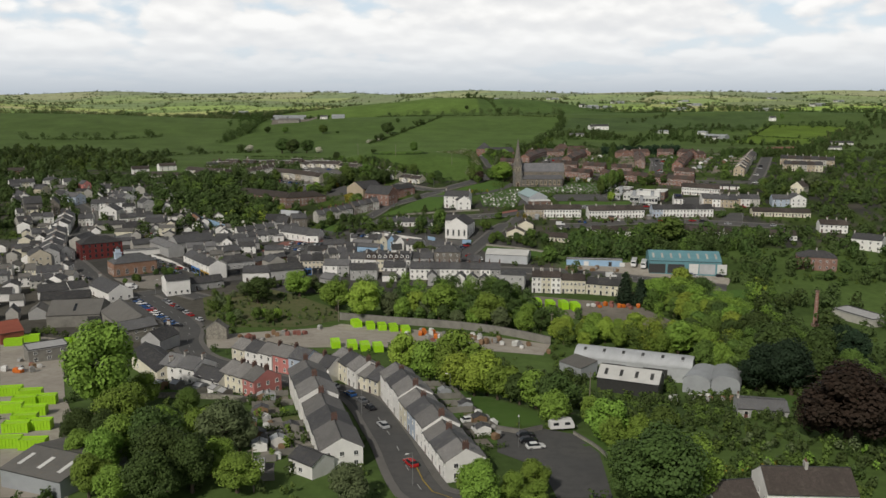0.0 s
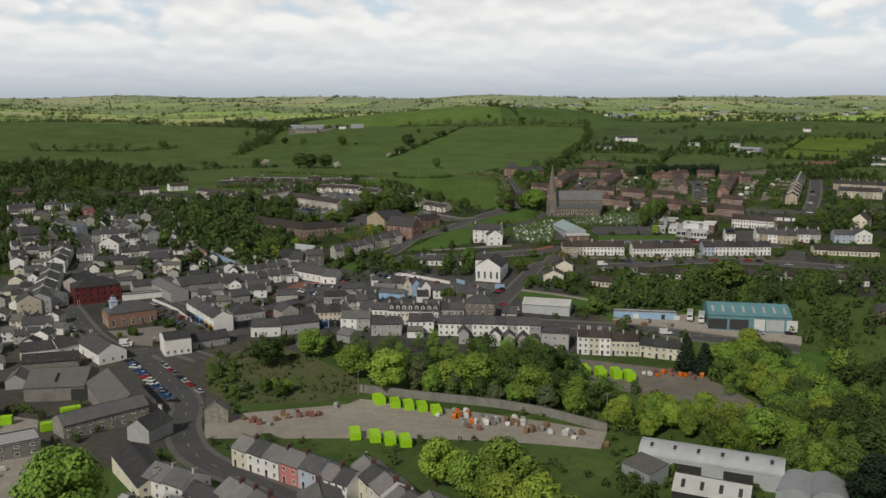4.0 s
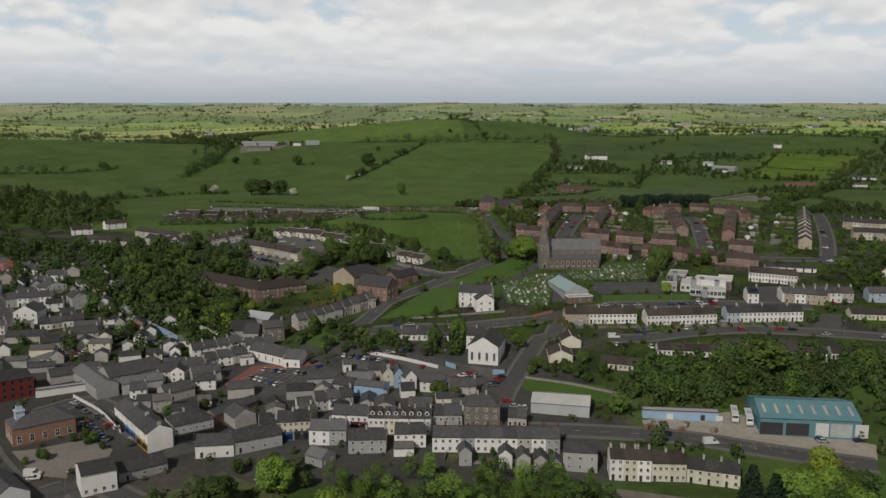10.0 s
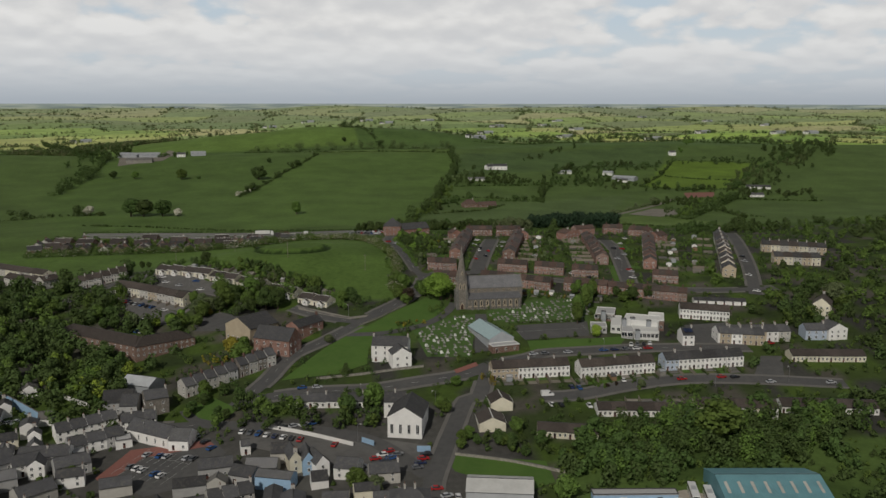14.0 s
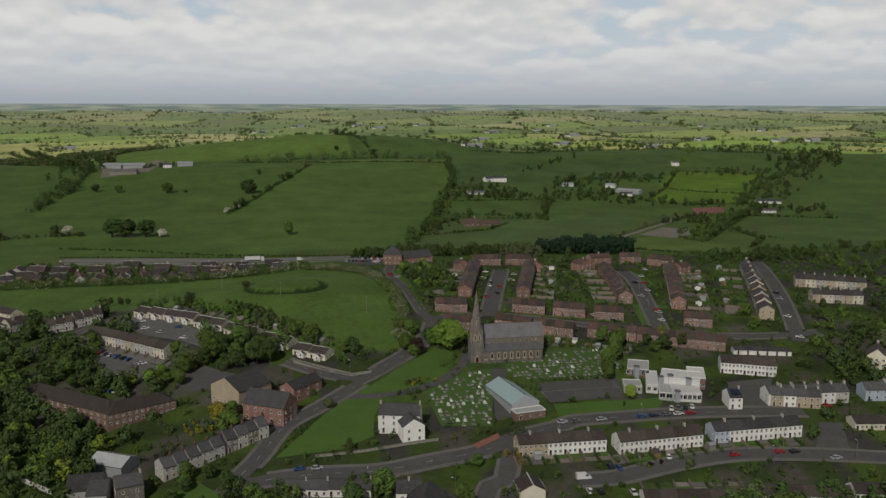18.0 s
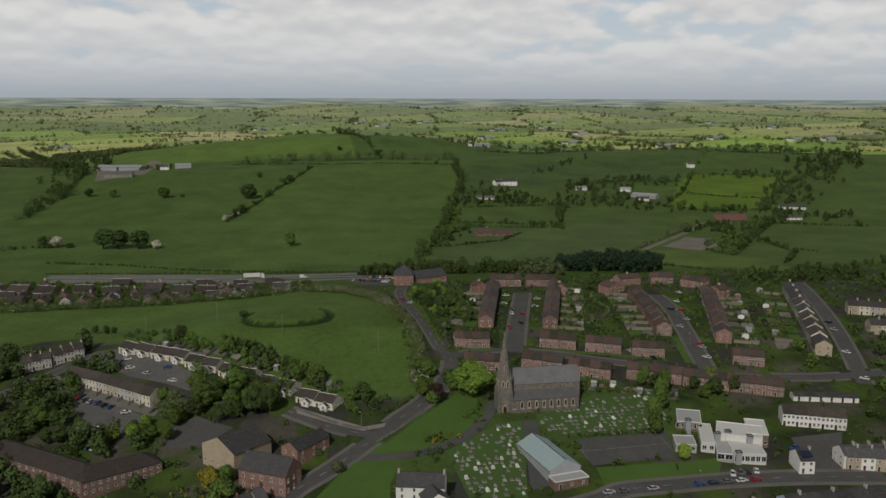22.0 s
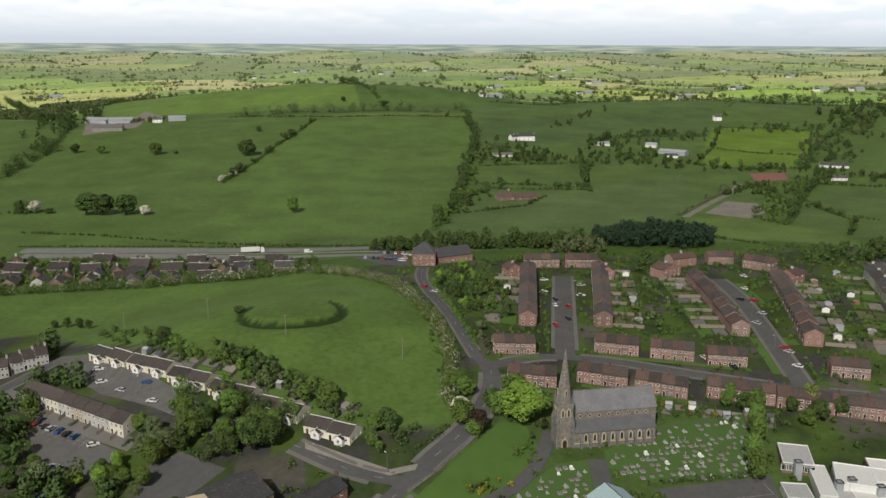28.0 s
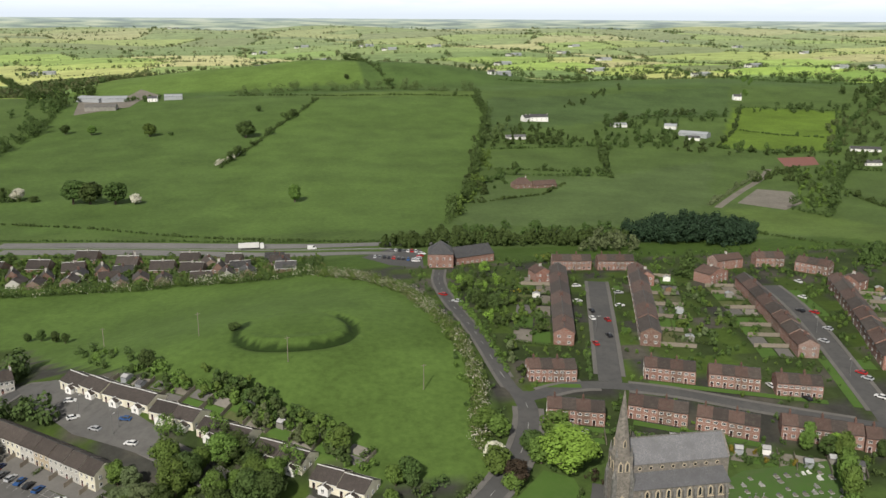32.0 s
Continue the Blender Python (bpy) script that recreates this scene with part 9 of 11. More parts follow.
thicket([(-382.6, 1682.9), (-314.2, 1603.6), (-342.5, 1917.2), (-450.4, 2114.9)], 40, 11, "leaf_dark", 50, "trees round the farmyard", leaves=260, size=0.6)
thicket([(369.2, 1137.2), (408.4, 1119.7), (378.2, 1030.7), (478.5, 1205.2), (424.3, 1216.8)], 30, 6, "leaf_dark", 51, "scrub round the old pit", leaves=260, size=0.5)
thicket([(174.0, 1397.4), (249.9, 1456.7), (282.8, 1423.2), (306.8, 1370.5), (227.6, 1325.7), (170.9, 1323.4)], 45, 7, "leaf_dark", 52, "garden trees round the farmhouse", leaves=260, size=0.5)
thicket([(793.0, 1667.2), (1038.4, 1784.6), (873.0, 1567.8), (761.0, 1562.1)], 45, 12, "leaf_dark", 53, "wood on the far hillside", leaves=240, size=0.7)
thicket([(327.5, 1371.6), (394.0, 1366.3), (432.3, 1330.8), (413.1, 1410.3)], 22, 6, "leaf_dark", 54, "trees round the farm sheds", leaves=240, size=0.5)
thicket([(102.8, 1100.0), (135.6, 1119.9), (155.0, 1180.3), (123.7, 1155.7)], 25, 5, "leaf_dark", 55, "garden trees beside the villa", leaves=240, size=0.5)
tree(-206.5, 1122.5, 20, "leaf_dark", "round1", 1.3)
tree(-193.3, 1119.6, 19, "leaf_dark", "round2", 1.2)
tree(-173.6, 1115.1, 19, "leaf_dark", "round3", 1.2)
tree(-158.3, 1111.8, 9, "leaf_blossom", "round0", 1.3)
tree(-254.7, 1146.3, 11, "leaf_blossom", "round4", 1.4)
tree(-239.9, 1138.6, 6, "leaf_dark", "bush0", 1.2)
tree(-36.3, 1092.6, 15, "leaf_oak", "round2")
tree(-294.0, 1472.8, 12, "leaf_dark", "round4", 1.2)
tree(-263.2, 1460.7, 12, "leaf_oak", "round1", 1.2)
tree(-196.4, 1439.1, 16, "leaf_oak", "round3", 1.2)
tree(-89.1, 1406.4, 20, "leaf_dark", "round0", 1.4)
tree(-80.0, 1558.9, 9, "leaf_dark", "round2", 1.2)
tree(-173.8, 1440.1, 5, "leaf_dark", "bush0", 1.3)
tree(51.0, 1887.0, 9, "leaf_dark", "round1", 1.2)

# ---- vehicles ----
for x, y, paint, a in ((-6.9, 175.2, "car_red", 118), (-14.6, 201.6, "car_silver", 118), (-19.3, 217.6, "car_black", 122), (-22.0, 224.9, "car_grey", 122), (-25.8, 231.6, "car_blue", 128), (-31.7, 240.6, "car_silver", 140)):
    car(x, y, a, paint, group="street cars")
for x, y, paint, a in ((19.4, 194.0, "car_black", 10), (19.7, 189.9, "car_black", 12), (20.9, 185.7, "car_white", 15), (1.0, 233.8, "car_silver", 40), (6.5, 206.2, "car_white", 20), (9.0, 199.2, "car_white", 20)):
    car(x, y, a, paint)
parked(-139.1, 381.6, -104.6, 334.1, 13, 172, 0.05)
parked(-124.7, 378.6, -98.3, 344.2, 9, 128, 0.1)
parked(-160.4, 470.4, -141.5, 446.7, 5, 150, 0.1)
parked(-138.1, 436.8, -130.0, 425.2, 3, 150)
parked(-138.7, 446.6, -117.3, 425.7, 5, 150, 0.2)
parked(-191.7, 514.5, -166.9, 539.1, 9, 60, 0.1)
for x, y, paint, a in ((-146.0, 399.7, "car_white", 5), (-147.0, 446.3, "car_silver", 20), (-137.2, 444.9, "car_red", 30), (-132.2, 441.7, "car_white", 30), (-120.4, 430.6, "car_black", 125), (-144.0, 454.0, "car_grey", 25)):
    car(x, y, a, paint, "van" if y < 380 and paint == "car_white" else "car")
car(-147.3, 402.3, 5, "car_white", "van")
parked(-148.0, 449.1, -131.7, 430.9, 5, 130)
parked(-181.4, 424.9, -162.6, 411.5, 4, 140)
parked(-93.1, 493.4, -78.8, 481.8, 6, 60)
parked(-88.8, 501.3, -68.8, 492.7, 8, 60)
parked(-71.3, 514.4, -62.9, 497.1, 3, 50)
parked(-55.2, 511.3, -17.2, 490.4, 12, 70)
parked(-11.3, 471.5, 1.8, 483.2, 5, 10)
parked(-7.8, 468.6, 4.8, 480.4, 5, 10, 0.0)
parked(8.6, 467.0, 14.3, 479.1, 4, 5)
for x, y, paint, a in ((13.9, 453.0, "car_red", 0), (16.5, 447.9, "car_silver", 15), (20.0, 446.8, "car_white", 85), (122.4, 419.1, "car_blue", 0), (122.7, 417.4, "car_silver", 0), (135.6, 417.4, "car_black", 0)):
    car(x, y, a, paint)
car(82.2, 417.2, 3, "car_white", "van")
parked(-180.0, 521.9, -174.5, 526.8, 4, 60)
parked(-160.0, 539.5, -138.0, 538.5, 8, 70)
parked(-39.8, 509.8, -24.0, 510.3, 4, 30)
parked(-33.9, 543.9, -20.9, 541.6, 2, 5, 0.0)
parked(68.4, 512.0, 91.1, 507.4, 6, 90)
car(70.9, 520.1, 0, "car_white", "van")
for x, y, paint, a in ((107.9, 530.2, "car_white", 80), (134.2, 528.4, "car_red", 5), (152.8, 528.4, "car_red", 5), (158.7, 527.7, "car_black", 5), (172.4, 521.3, "car_silver", 5), (198.9, 517.6, "car_silver", 5), (194.7, 562.1, "car_red", 3), (83.3, 526.4, "car_navy", 90), (86.3, 525.1, "car_blue", 90)):
    car(x, y, a, paint, group="estate cars")
parked(73.2, 561.8, 95.5, 562.2, 4, 5)
parked(107.6, 562.8, 135.2, 563.0, 5, 5)
parked(124.2, 567.6, 137.2, 568.7, 4, 70)
parked(159.5, 585.1, 158.7, 572.0, 3, 20)
parked(-129.1, 679.8, -109.9, 664.8, 6, 60, 0.05)
parked(-116.8, 650.7, -110.4, 646.2, 3, 60, 0.0)
parked(-117.5, 636.0, -107.9, 631.1, 4, 60, 0.0)
car(-104.1, 659.4, 20, "car_white")
for x, y, paint, a in ((-112.3, 711.6, "car_white", 0), (-108.8, 699.9, "car_white", 25), (-90.9, 692.6, "car_blue", 160), (-87.1, 679.6, "car_white", 160), (-100.1, 690.7, "car_silver", 150), (-126.3, 680.2, "car_navy", 60)):
    car(x, y, a, paint, group="close cars")
parked(7.0, 892.7, 28.7, 874.7, 9, 80, 0.05)
parked(18.9, 915.1, 34.1, 903.0, 7, 80, 0.05)
parked(27.8, 868.6, 36.1, 898.4, 4, 170, 0.05)
for x, y, paint, a in ((97.6, 805.2, "car_white", 0), (90.3, 780.9, "car_white", 10), (92.3, 767.0, "car_black", 90), (89.3, 757.6, "car_white", 90), (95.2, 755.0, "car_red", 92), (89.6, 737.3, "car_black", 92), (81.3, 729.7, "car_red", 92), (113.8, 791.3, "car_silver", 0), (107.3, 772.4, "car_white", 0),
                       (208.1, 796.1, "car_white", 100), (195.9, 772.0, "car_white", 110), (184.4, 754.7, "car_black", 110), (189.4, 751.8, "car_red", 110), (184.0, 733.1, "car_silver", 115), (174.6, 721.3, "car_silver", 115), (172.4, 693.1, "car_red", 118), (171.9, 688.6, "car_silver", 118), (167.8, 675.0, "car_white", 120),
                       (133.0, 687.9, "car_white", 95), (140.9, 677.3, "car_black", 95), (34.8, 782.6, "car_silver", 150), (30.7, 794.8, "car_red", 130)):
    car(x, y, a, paint, group="estate cars")
for x, y, paint, a in ((241.7, 672.5, "car_white", 110), (256.2, 705.2, "car_silver", 110), (260.7, 717.4, "car_black", 110), (229.7, 640.3, "car_white", 130)):
    car(x, y, a, paint, group="estate cars")


def coach(x, y, rot):
    ob = thing("coach", x, y, gz(x, y) + 0.1, rot, "white single-deck coach parked at the depot", "coach", "coaches")
    s = Shape()
    s.box(-5.8, 5.8, -1.25, 1.25, 0.4, 3.1)
    part("body", kept("coachbody", lambda: Shape().prism([(-5.8, 0.4), (5.6, 0.4), (5.85, 1.2), (5.6, 3.1), (-5.8, 3.1)], -1.25, 1.25).mesh("body", "car_white")), ob)
    part("side_glazing", kept("coachwin", lambda: Shape().box(-5.4, 5.3, -1.27, 1.27, 1.7, 2.7).mesh("side_glazing", "glass")), ob)
    part("windscreen", kept("coachscreen", lambda: Shape().add([(5.82, -1.1, 1.3), (5.82, 1.1, 1.3), (5.66, 1.05, 2.8), (5.66, -1.05, 2.8)], [(0, 1, 2, 3)]).mesh("windscreen", "glass")), ob)
    part("roof_pod", kept("coachpod", lambda: Shape().box(-2, 1, -0.8, 0.8, 3.1, 3.35).mesh("roof_pod", "car_silver")), ob)
    for wx in (-3.4, 3.6):
        for wy in (-1.15, 1.15):
            part("wheel", kept("wheel", wheel_mesh), ob, Matrix.Translation((wx, wy, 0.48)) @ Matrix.Scale(1.5, 4))


coach(97.6, 436.8, -106)
coach(102.0, 434.1, -106)

van = thing("caravan", 28.7, 200.5, gz(30, 198) + 0.1, 8, "white touring caravan parked beside the lawn", "caravan")
part("body", Shape().prism([(-3.0, 0.45), (3.0, 0.45), (3.05, 1.3), (2.6, 2.45), (2.2, 2.65), (-2.6, 2.65), (-3.0, 2.2)], -1.12, 1.12).mesh("body", "car_white"), van)
part("window", Shape().box(-2.2, -0.9, -1.15, 1.15, 1.35, 2.05).mesh("window", "glass"), van)
part("window", Shape().box(0.6, 1.9, -1.15, 1.15, 1.35, 2.05).mesh("window", "glass"), van)
part("drawbar", Shape().box(3.0, 4.1, -0.08, 0.08, 0.45, 0.55).mesh("drawbar", "pole_metal"), van)
for wy in (-1.0, 1.0):
    part("wheel", wheel_mesh(), van, Matrix.Translation((0.1, wy, 0.32)))


def lorry(x, y, rot):
    ob = thing("lorry", x, y, gz(x, y) + 0.15, rot, "articulated lorry with a white trailer", "lorry")
    part("trailer", Shape().box(-8, 4.6, -1.25, 1.25, 1.2, 4.0).mesh("trailer", "flat_white"), ob)
    part("cab", Shape().prism([(5.2, 0.5), (7.6, 0.5), (7.7, 1.6), (7.4, 3.2), (6.8, 3.7), (5.2, 3.7)], -1.22, 1.22).mesh("cab", "car_white"), ob)
    part("windscreen", Shape().box(7.0, 7.66, -1.1, 1.1, 1.9, 2.9).mesh("windscreen", "glass"), ob)
    part("chassis", Shape().box(-7.8, 7.2, -0.9, 0.9, 0.6, 1.2).mesh("chassis", "dark_trim"), ob)
    for wx in (-6.5, -5.2, -3.9, 3.6, 6.5):
        for wy in (-1.0, 1.0):
            part("wheel", kept("wheel", wheel_mesh), ob, Matrix.Translation((wx, wy, 0.5)) @ Matrix.Scale(1.55, 4))


lorry(-63.0, 955.0, 2)
car(-26.2, 940.9, 2, "car_white", "van")

# ---- skips and yard stores ----
skip(-34.6, 337.1, 20, 3.3, 6.0, 2.4)
for x, y in ((-28.7, 333.2), (-24.0, 331.4), (-19.4, 329.6), (-14.5, 325.7)):
    skip(x, y, 12, 3.1, 5.6, 2.3)
for x, y in ((-38.3, 299.5), (-32.1, 297.1), (-27.4, 294.7), (-22.7, 293.2)):
    skip(x, y, 12, 3.2, 6.0, 2.4)
for x, y in ((41.0, 371.5), (46.6, 369.0), (52.3, 368.1), (56.9, 365.6)):
    skip(x, y, 8, 3.2, 6.0, 3.2)
for x, y, a in ((-122.0, 235.1, 10), (-115.0, 232.1, 10), (-113.8, 218.4, 8), (-106.3, 215.7, 8), (-104.1, 201.6, 5), (-99.5, 203.6, 5), (-100.5, 190.2, 4), (-94.0, 188.9, 4), (-154.8, 303.3, 15), (-151.9, 310.2, 15), (-134.9, 321.3, 30), (-133.8, 305.3, 30), (-113.1, 224.7, 9), (-105.3, 208.4, 9), (-108.4, 226.3, 9)):
    skip(x, y, a, 6.2, 2.6, 2.6)
yard_rng = random.Random(9)


def pallet_stack(x, y, mat, words):
    n = yard_rng.randint(1, 3)

    def load():
        s = Shape().box(-0.7, 0.7, -0.6, 0.6, -0.2, 0.15, 1)
        return s.prism([(-0.75, 0.15), (0.75, 0.15), (0.8, 0.5 + 0.35 * n), (0.4, 0.7 + 0.4 * n), (-0.5, 0.65 + 0.4 * n), (-0.8, 0.5 + 0.3 * n)], -0.7, 0.7).mesh("wrapped_pallet", mat, "wood")

    ob = new("wrapped_pallet", kept(("load", mat, n), load))
    ob.matrix_basis = pose(x, y, gz(x, y) + 0.1, 0, 0, yard_rng.uniform(0, 90))
    tagged(ob, words, "building materials", "yard stacks")


def scatter(x0, y0, x1, y1, n, spread, mats):
    for k in range(n):
        f = yard_rng.random()
        m = yard_rng.choice(mats)
        pallet_stack(x0 + (x1 - x0) * f + yard_rng.gauss(0, spread), y0 + (y1 - y0) * f + yard_rng.gauss(0, spread), m,
                     {"granite": "pale wrapped pallet of building blocks", "flat_white": "white wrapped pallet of materials", "orange_paint": "orange bags of building waste", "red_surface": "pallet of red bricks", "wood": "stack of weathered timber"}[m])


YARD = ("granite", "flat_white", "orange_paint", "red_surface", "wood")
scatter(-10.4, 324.4, 2.7, 312.8, 24, 3.0, ("orange_paint", "red_surface", "flat_white", "granite"))
scatter(3.1, 319.9, 32.3, 305.6, 34, 3.5, ("flat_white", "granite", "granite", "wood"))
scatter(-79.9, 314.7, -44.8, 325.9, 16, 3.0, ("granite", "wood", "red_surface"))
scatter(65.7, 372.1, 86.1, 367.4, 14, 2.0, ("orange_paint", "flat_white", "red_surface"))
scatter(62.2, 430.8, 88.0, 428.0, 14, 2.0, ("granite", "wood"))
scatter(-141.0, 269.7, -128.2, 261.9, 14, 3.0, YARD)
scatter(70.0, 254.5, 88.0, 254.0, 16, 2.0, ("flat_white", "granite", "wood"))
scatter(-45.1, 210.6, -33.5, 174.0, 10, 1.5, ("flat_white", "granite", "wood"))
scatter(5.6, 230.6, 13.9, 190.7, 12, 1.5, ("flat_white", "granite", "wood"))

# ---- poles ----
for x, y in ((41.8, 236.8), (-37.5, 161.6), (-111.8, 764.6), (-72.4, 745.2), (-38.5, 711.3), (7.0, 692.2), (-42.6, 344.8), (41.8, 324.8)):
    pole(x, y, 9.5, "line", 20)
for x, y, a in ((-6.1, 164.2, 200), (-20.8, 211.9, 20), (2.0, 230.7, 150), (-31.6, 264.1, 60), (-132.0, 390.1, 0), (-90.8, 514.1, 90), (-10.1, 492.4, 0), (22.7, 515.5, 180), (-6.6, 621.1, 120), (-6.7, 526.0, 90), (111.2, 522.9, 90), (146.2, 520.9, 90), (109.3, 559.6, 90), (85.5, 742.1, 0), (106.5, 777.3, 180), (167.1, 692.1, 200), (177.7, 731.2, 200), (-92.2, 689.1, 90), (-107.3, 701.5, 60), (-93.7, 686.4, 60), (156.7, 532.3, 90), (180.8, 521.2, 90), (17.2, 186.8, 90)):
    pole(x, y, 7.0, "lamp", a)
finish_roads()

# ---- back gardens ----
gardens(137.6, 819.8, 106.7, 726.8, 6, 15, 1)
gardens(63.0, 728.3, 90.8, 824.9, 6, 16, 2)
gardens(155.4, 707.3, 172.8, 793.5, 8, 14, 3)
gardens(228.8, 785.8, 191.9, 693.7, 8, 14, 4)
gardens(67.8, 657.3, 132.2, 629.6, 14, 9, 5, 0.6)
gardens(43.0, 661.9, 60.4, 658.0, 4, 8, 6)
gardens(222.3, 674.9, 274.6, 791.9, 9, 15, 9)
gardens(49.1, 531.5, 86.2, 531.4, 7, 7, 10, 0.1)
gardens(85.7, 527.9, 124.0, 530.5, 7, 7, 11, 0.1)
gardens(125.1, 531.4, 164.8, 532.3, 7, 7, 12, 0.1)
gardens(89.6, 509.3, 125.7, 505.5, 6, 6, 13, 0.3)
gardens(-135.7, 691.6, -93.6, 656.4, 8, 5, 14, 0.0)
gardens(-103.0, 715.3, -17.1, 653.9, 12, 9, 15, 0.5)
gardens(-34.6, 167.8, -44.8, 232.4, 6, 8, 16, 0.8, "concrete")
gardens(-6.4, 243.7, 8.4, 185.0, 8, 8, 17, 0.7, "concrete")
gardens(170.6, 610.7, 195.0, 602.3, 5, 8, 18, 0.4)
gardens(-12.2, 407.4, 26.1, 399.1, 9, 6, 19, 0.3, "concrete")

gardens(-50.4, 229.6, -63.6, 241.0, 3, 9, 31, 0.8, "concrete", 0.3)
gardens(-65.3, 241.8, -85.9, 253.7, 4, 10, 32, 0.8, "concrete", 0.3)
gardens(-28.4, 184.2, -43.2, 232.3, 5, 9, 33, 0.9, "concrete", 0.2)

for _mat, _shape in PLOT_MESH.items():
    tagged(new("garden_ground", _shape.mesh("garden_ground", _mat)), {"lawn": "small mown back lawns between the fences", "garden": "dug beds in the back gardens", "pale_paving": "pale paved patios behind the houses", "gravel": "gravelled garden plots",
           "rough_grass": "rough grass in the back gardens", "pavement": "concrete yards behind the houses"}[_mat], "garden", "", "structure")

# verges and front lawns of the estate streets
for line, lo, hi in ((((91.0, 741.9), (110.4, 806.0)), 5.6, 8.6), (((77.9, 703.7), (110.4, 806.0)), -8.8, -5.8), (((170.3, 697.8), (185.1, 756.0), (190.0, 785.0)), 5.2, 11.0), (((163.0, 668.0), (170.3, 697.8), (185.1, 756.0)), -9.0, -5.2),
                     (((46.0, 694.5), (64.0, 693.5)), -3.2, -0.5), (((89.1, 694.0), (146.5, 672.5)), -3.6, -0.6), (((45.2, 668.5), (63.4, 663.5)), -3.4, -0.6), (((73.0, 668.0), (110.0, 649.5)), -3.6, -0.6)):
    strip("verge", [Vector(q) for q in line], lo, hi, "lawn", 0.16, "mown green strip before the brick houses", category="verge")


def bay_lines(x0, y0, x1, y1, n, deep, lift=0.2):
    """Painted parking bays: a back line and short strokes on both sides of it."""
    a = math.atan2(y1 - y0, x1 - x0)
    w = math.hypot(x1 - x0, y1 - y0)
    ux, uy, nx, ny = math.cos(a), math.sin(a), -math.sin(a), math.cos(a)
    v, f = [], []

    def stroke(p, q):
        d = Vector((q[0] - p[0], q[1] - p[1])).normalized() * 0.07
        for x, y in ((p[0] - d.y, p[1] + d.x), (q[0] - d.y, q[1] + d.x), (q[0] + d.y, q[1] - d.x), (p[0] + d.y, p[1] - d.x)):
            v.append((x, y, gz(x, y) + lift))
        f.append(tuple(range(len(v) - 4, len(v))))

    stroke((x0, y0), (x1, y1))
    for k in range(n + 1):
        px, py = x0 + ux * w * k / n, y0 + uy * w * k / n
        stroke((px - nx * deep, py - ny * deep), (px + nx * deep, py + ny * deep))
    tagged(new("bay_markings", mesh_of("bay_markings", v, f, ["white_line"])), "white painted parking bay lines on asphalt", "marking", "", "structure")


bay_lines(-95.8, 492.9, -76.8, 480.7, 7, 4.6)
bay_lines(-89.9, 502.1, -71.2, 490.3, 7, 4.6)
bay_lines(-135.7, 378.3, -103.9, 334.2, 12, 2.4)
bay_lines(-127.7, 677.6, -107.4, 661.9, 8, 2.4)
bay_lines(75.8, 591.5, 111.1, 593.2, 1, 6.0, 0.24)
bay_lines(92.4, 416.0, 130.8, 410.6, 8, 2.6)
wall_line([(-44.8, 512.1), (-29.6, 502.5), (-12.0, 489.5)], 1.7, 0.25, "white_render", "long white boundary wall of the car yard")
wall_line([(-8.7, 491.9), (-4.4, 487.9)], 2.2, 0.1, "pale_blue", "blue painted hoarding beside the car yard")
wall_line([(10.7, 480.8), (15.6, 480.1)], 2.4, 0.1, "pale_blue", "blue painted hoarding beside the car yard")
wall_line([(-132.0, 561.0), (-119.1, 550.3)], 2.0, 0.25, "white_render", "white rendered yard wall")
wall_line([(24.0, 476.4), (42.2, 468.9), (59.9, 458.2)], 1.1, 0.35, "rubble_stone", "low stone wall beside the paddock")
wall_line([(-24.4, 551.0), (-4.7, 550.5), (23.3, 554.2)], 1.0, 0.3, "rubble_stone", "low stone wall beside the road")
wall_line([(-1.4, 609.8), (10.2, 620.4), (20.2, 632.2)], 0.9, 0.3, "rubble_stone", "low stone wall beside the church lawn")
area("junction_surface", [(36.0, 549.1), (47.5, 556.5), (47.8, 552.7), (36.7, 545.5)], "red_surface", 0.3, "red anti-skid surface at the junction")
tree(-63.0, 591.5, 9, "leaf_gold", "round1", 1.2)
tree(-58.4, 594.0, 8, "leaf_oak", "round3", 1.2)
wood([(-81.0, 584.2), (-65.6, 584.4), (-66.4, 594.7), (-81.2, 597.4)], 10, 2.2, ("leaf_gold", "leaf_oak"), 301, "home shrubs", form="bush0")
wood([(-12.3, 503.0), (-25.1, 513.1), (-6.1, 530.9), (0.0, 519.5), (-4.1, 496.7)], 9, 6, DEEP, 302, "yard trees", joined=True)
wood([(26.3, 489.8), (47.0, 489.5), (74.3, 476.9), (70.8, 466.3), (43.9, 476.4)], 26, 3.0, ("leaf_hedge", "leaf_dark", "leaf_oak"), 303, "paddock hedge", form="bush0")
tree(24.6, 513.4, 6, "leaf_oak", "round2", 1.2)
tree(50.8, 491.3, 7, "leaf_oak", "round0", 1.2)

wood([(-76.7, 527.6), (-75.7, 548.5), (-62.9, 550.1), (-52.6, 535.9), (-53.9, 519.5), (-67.2, 521.4)], 9, 7, DEEP, 304, "corner trees", gap=3)
wood([(-11.9, 633.8), (-8.6, 649.8), (-0.6, 650.3), (0.5, 634.9), (-5.1, 627.7)], 6, 5.5, ("leaf_oak", "leaf_hedge"), 305, "lane trees", gap=2.5)
hedge([(1.7, 629.7), (10.4, 637.4), (18.9, 646.4)], 2.0, 2.2, "leaf_hedge", "low hedge beside the lane")
tree(25.0, 638.7, 6.5, "leaf_oak", "round2", 1.3)
tree(22.9, 651.7, 7.5, "leaf_blossom", "round3", 1.2)
tree(27.5, 665.2, 8.0, "leaf_oak", "round1", 1.2)
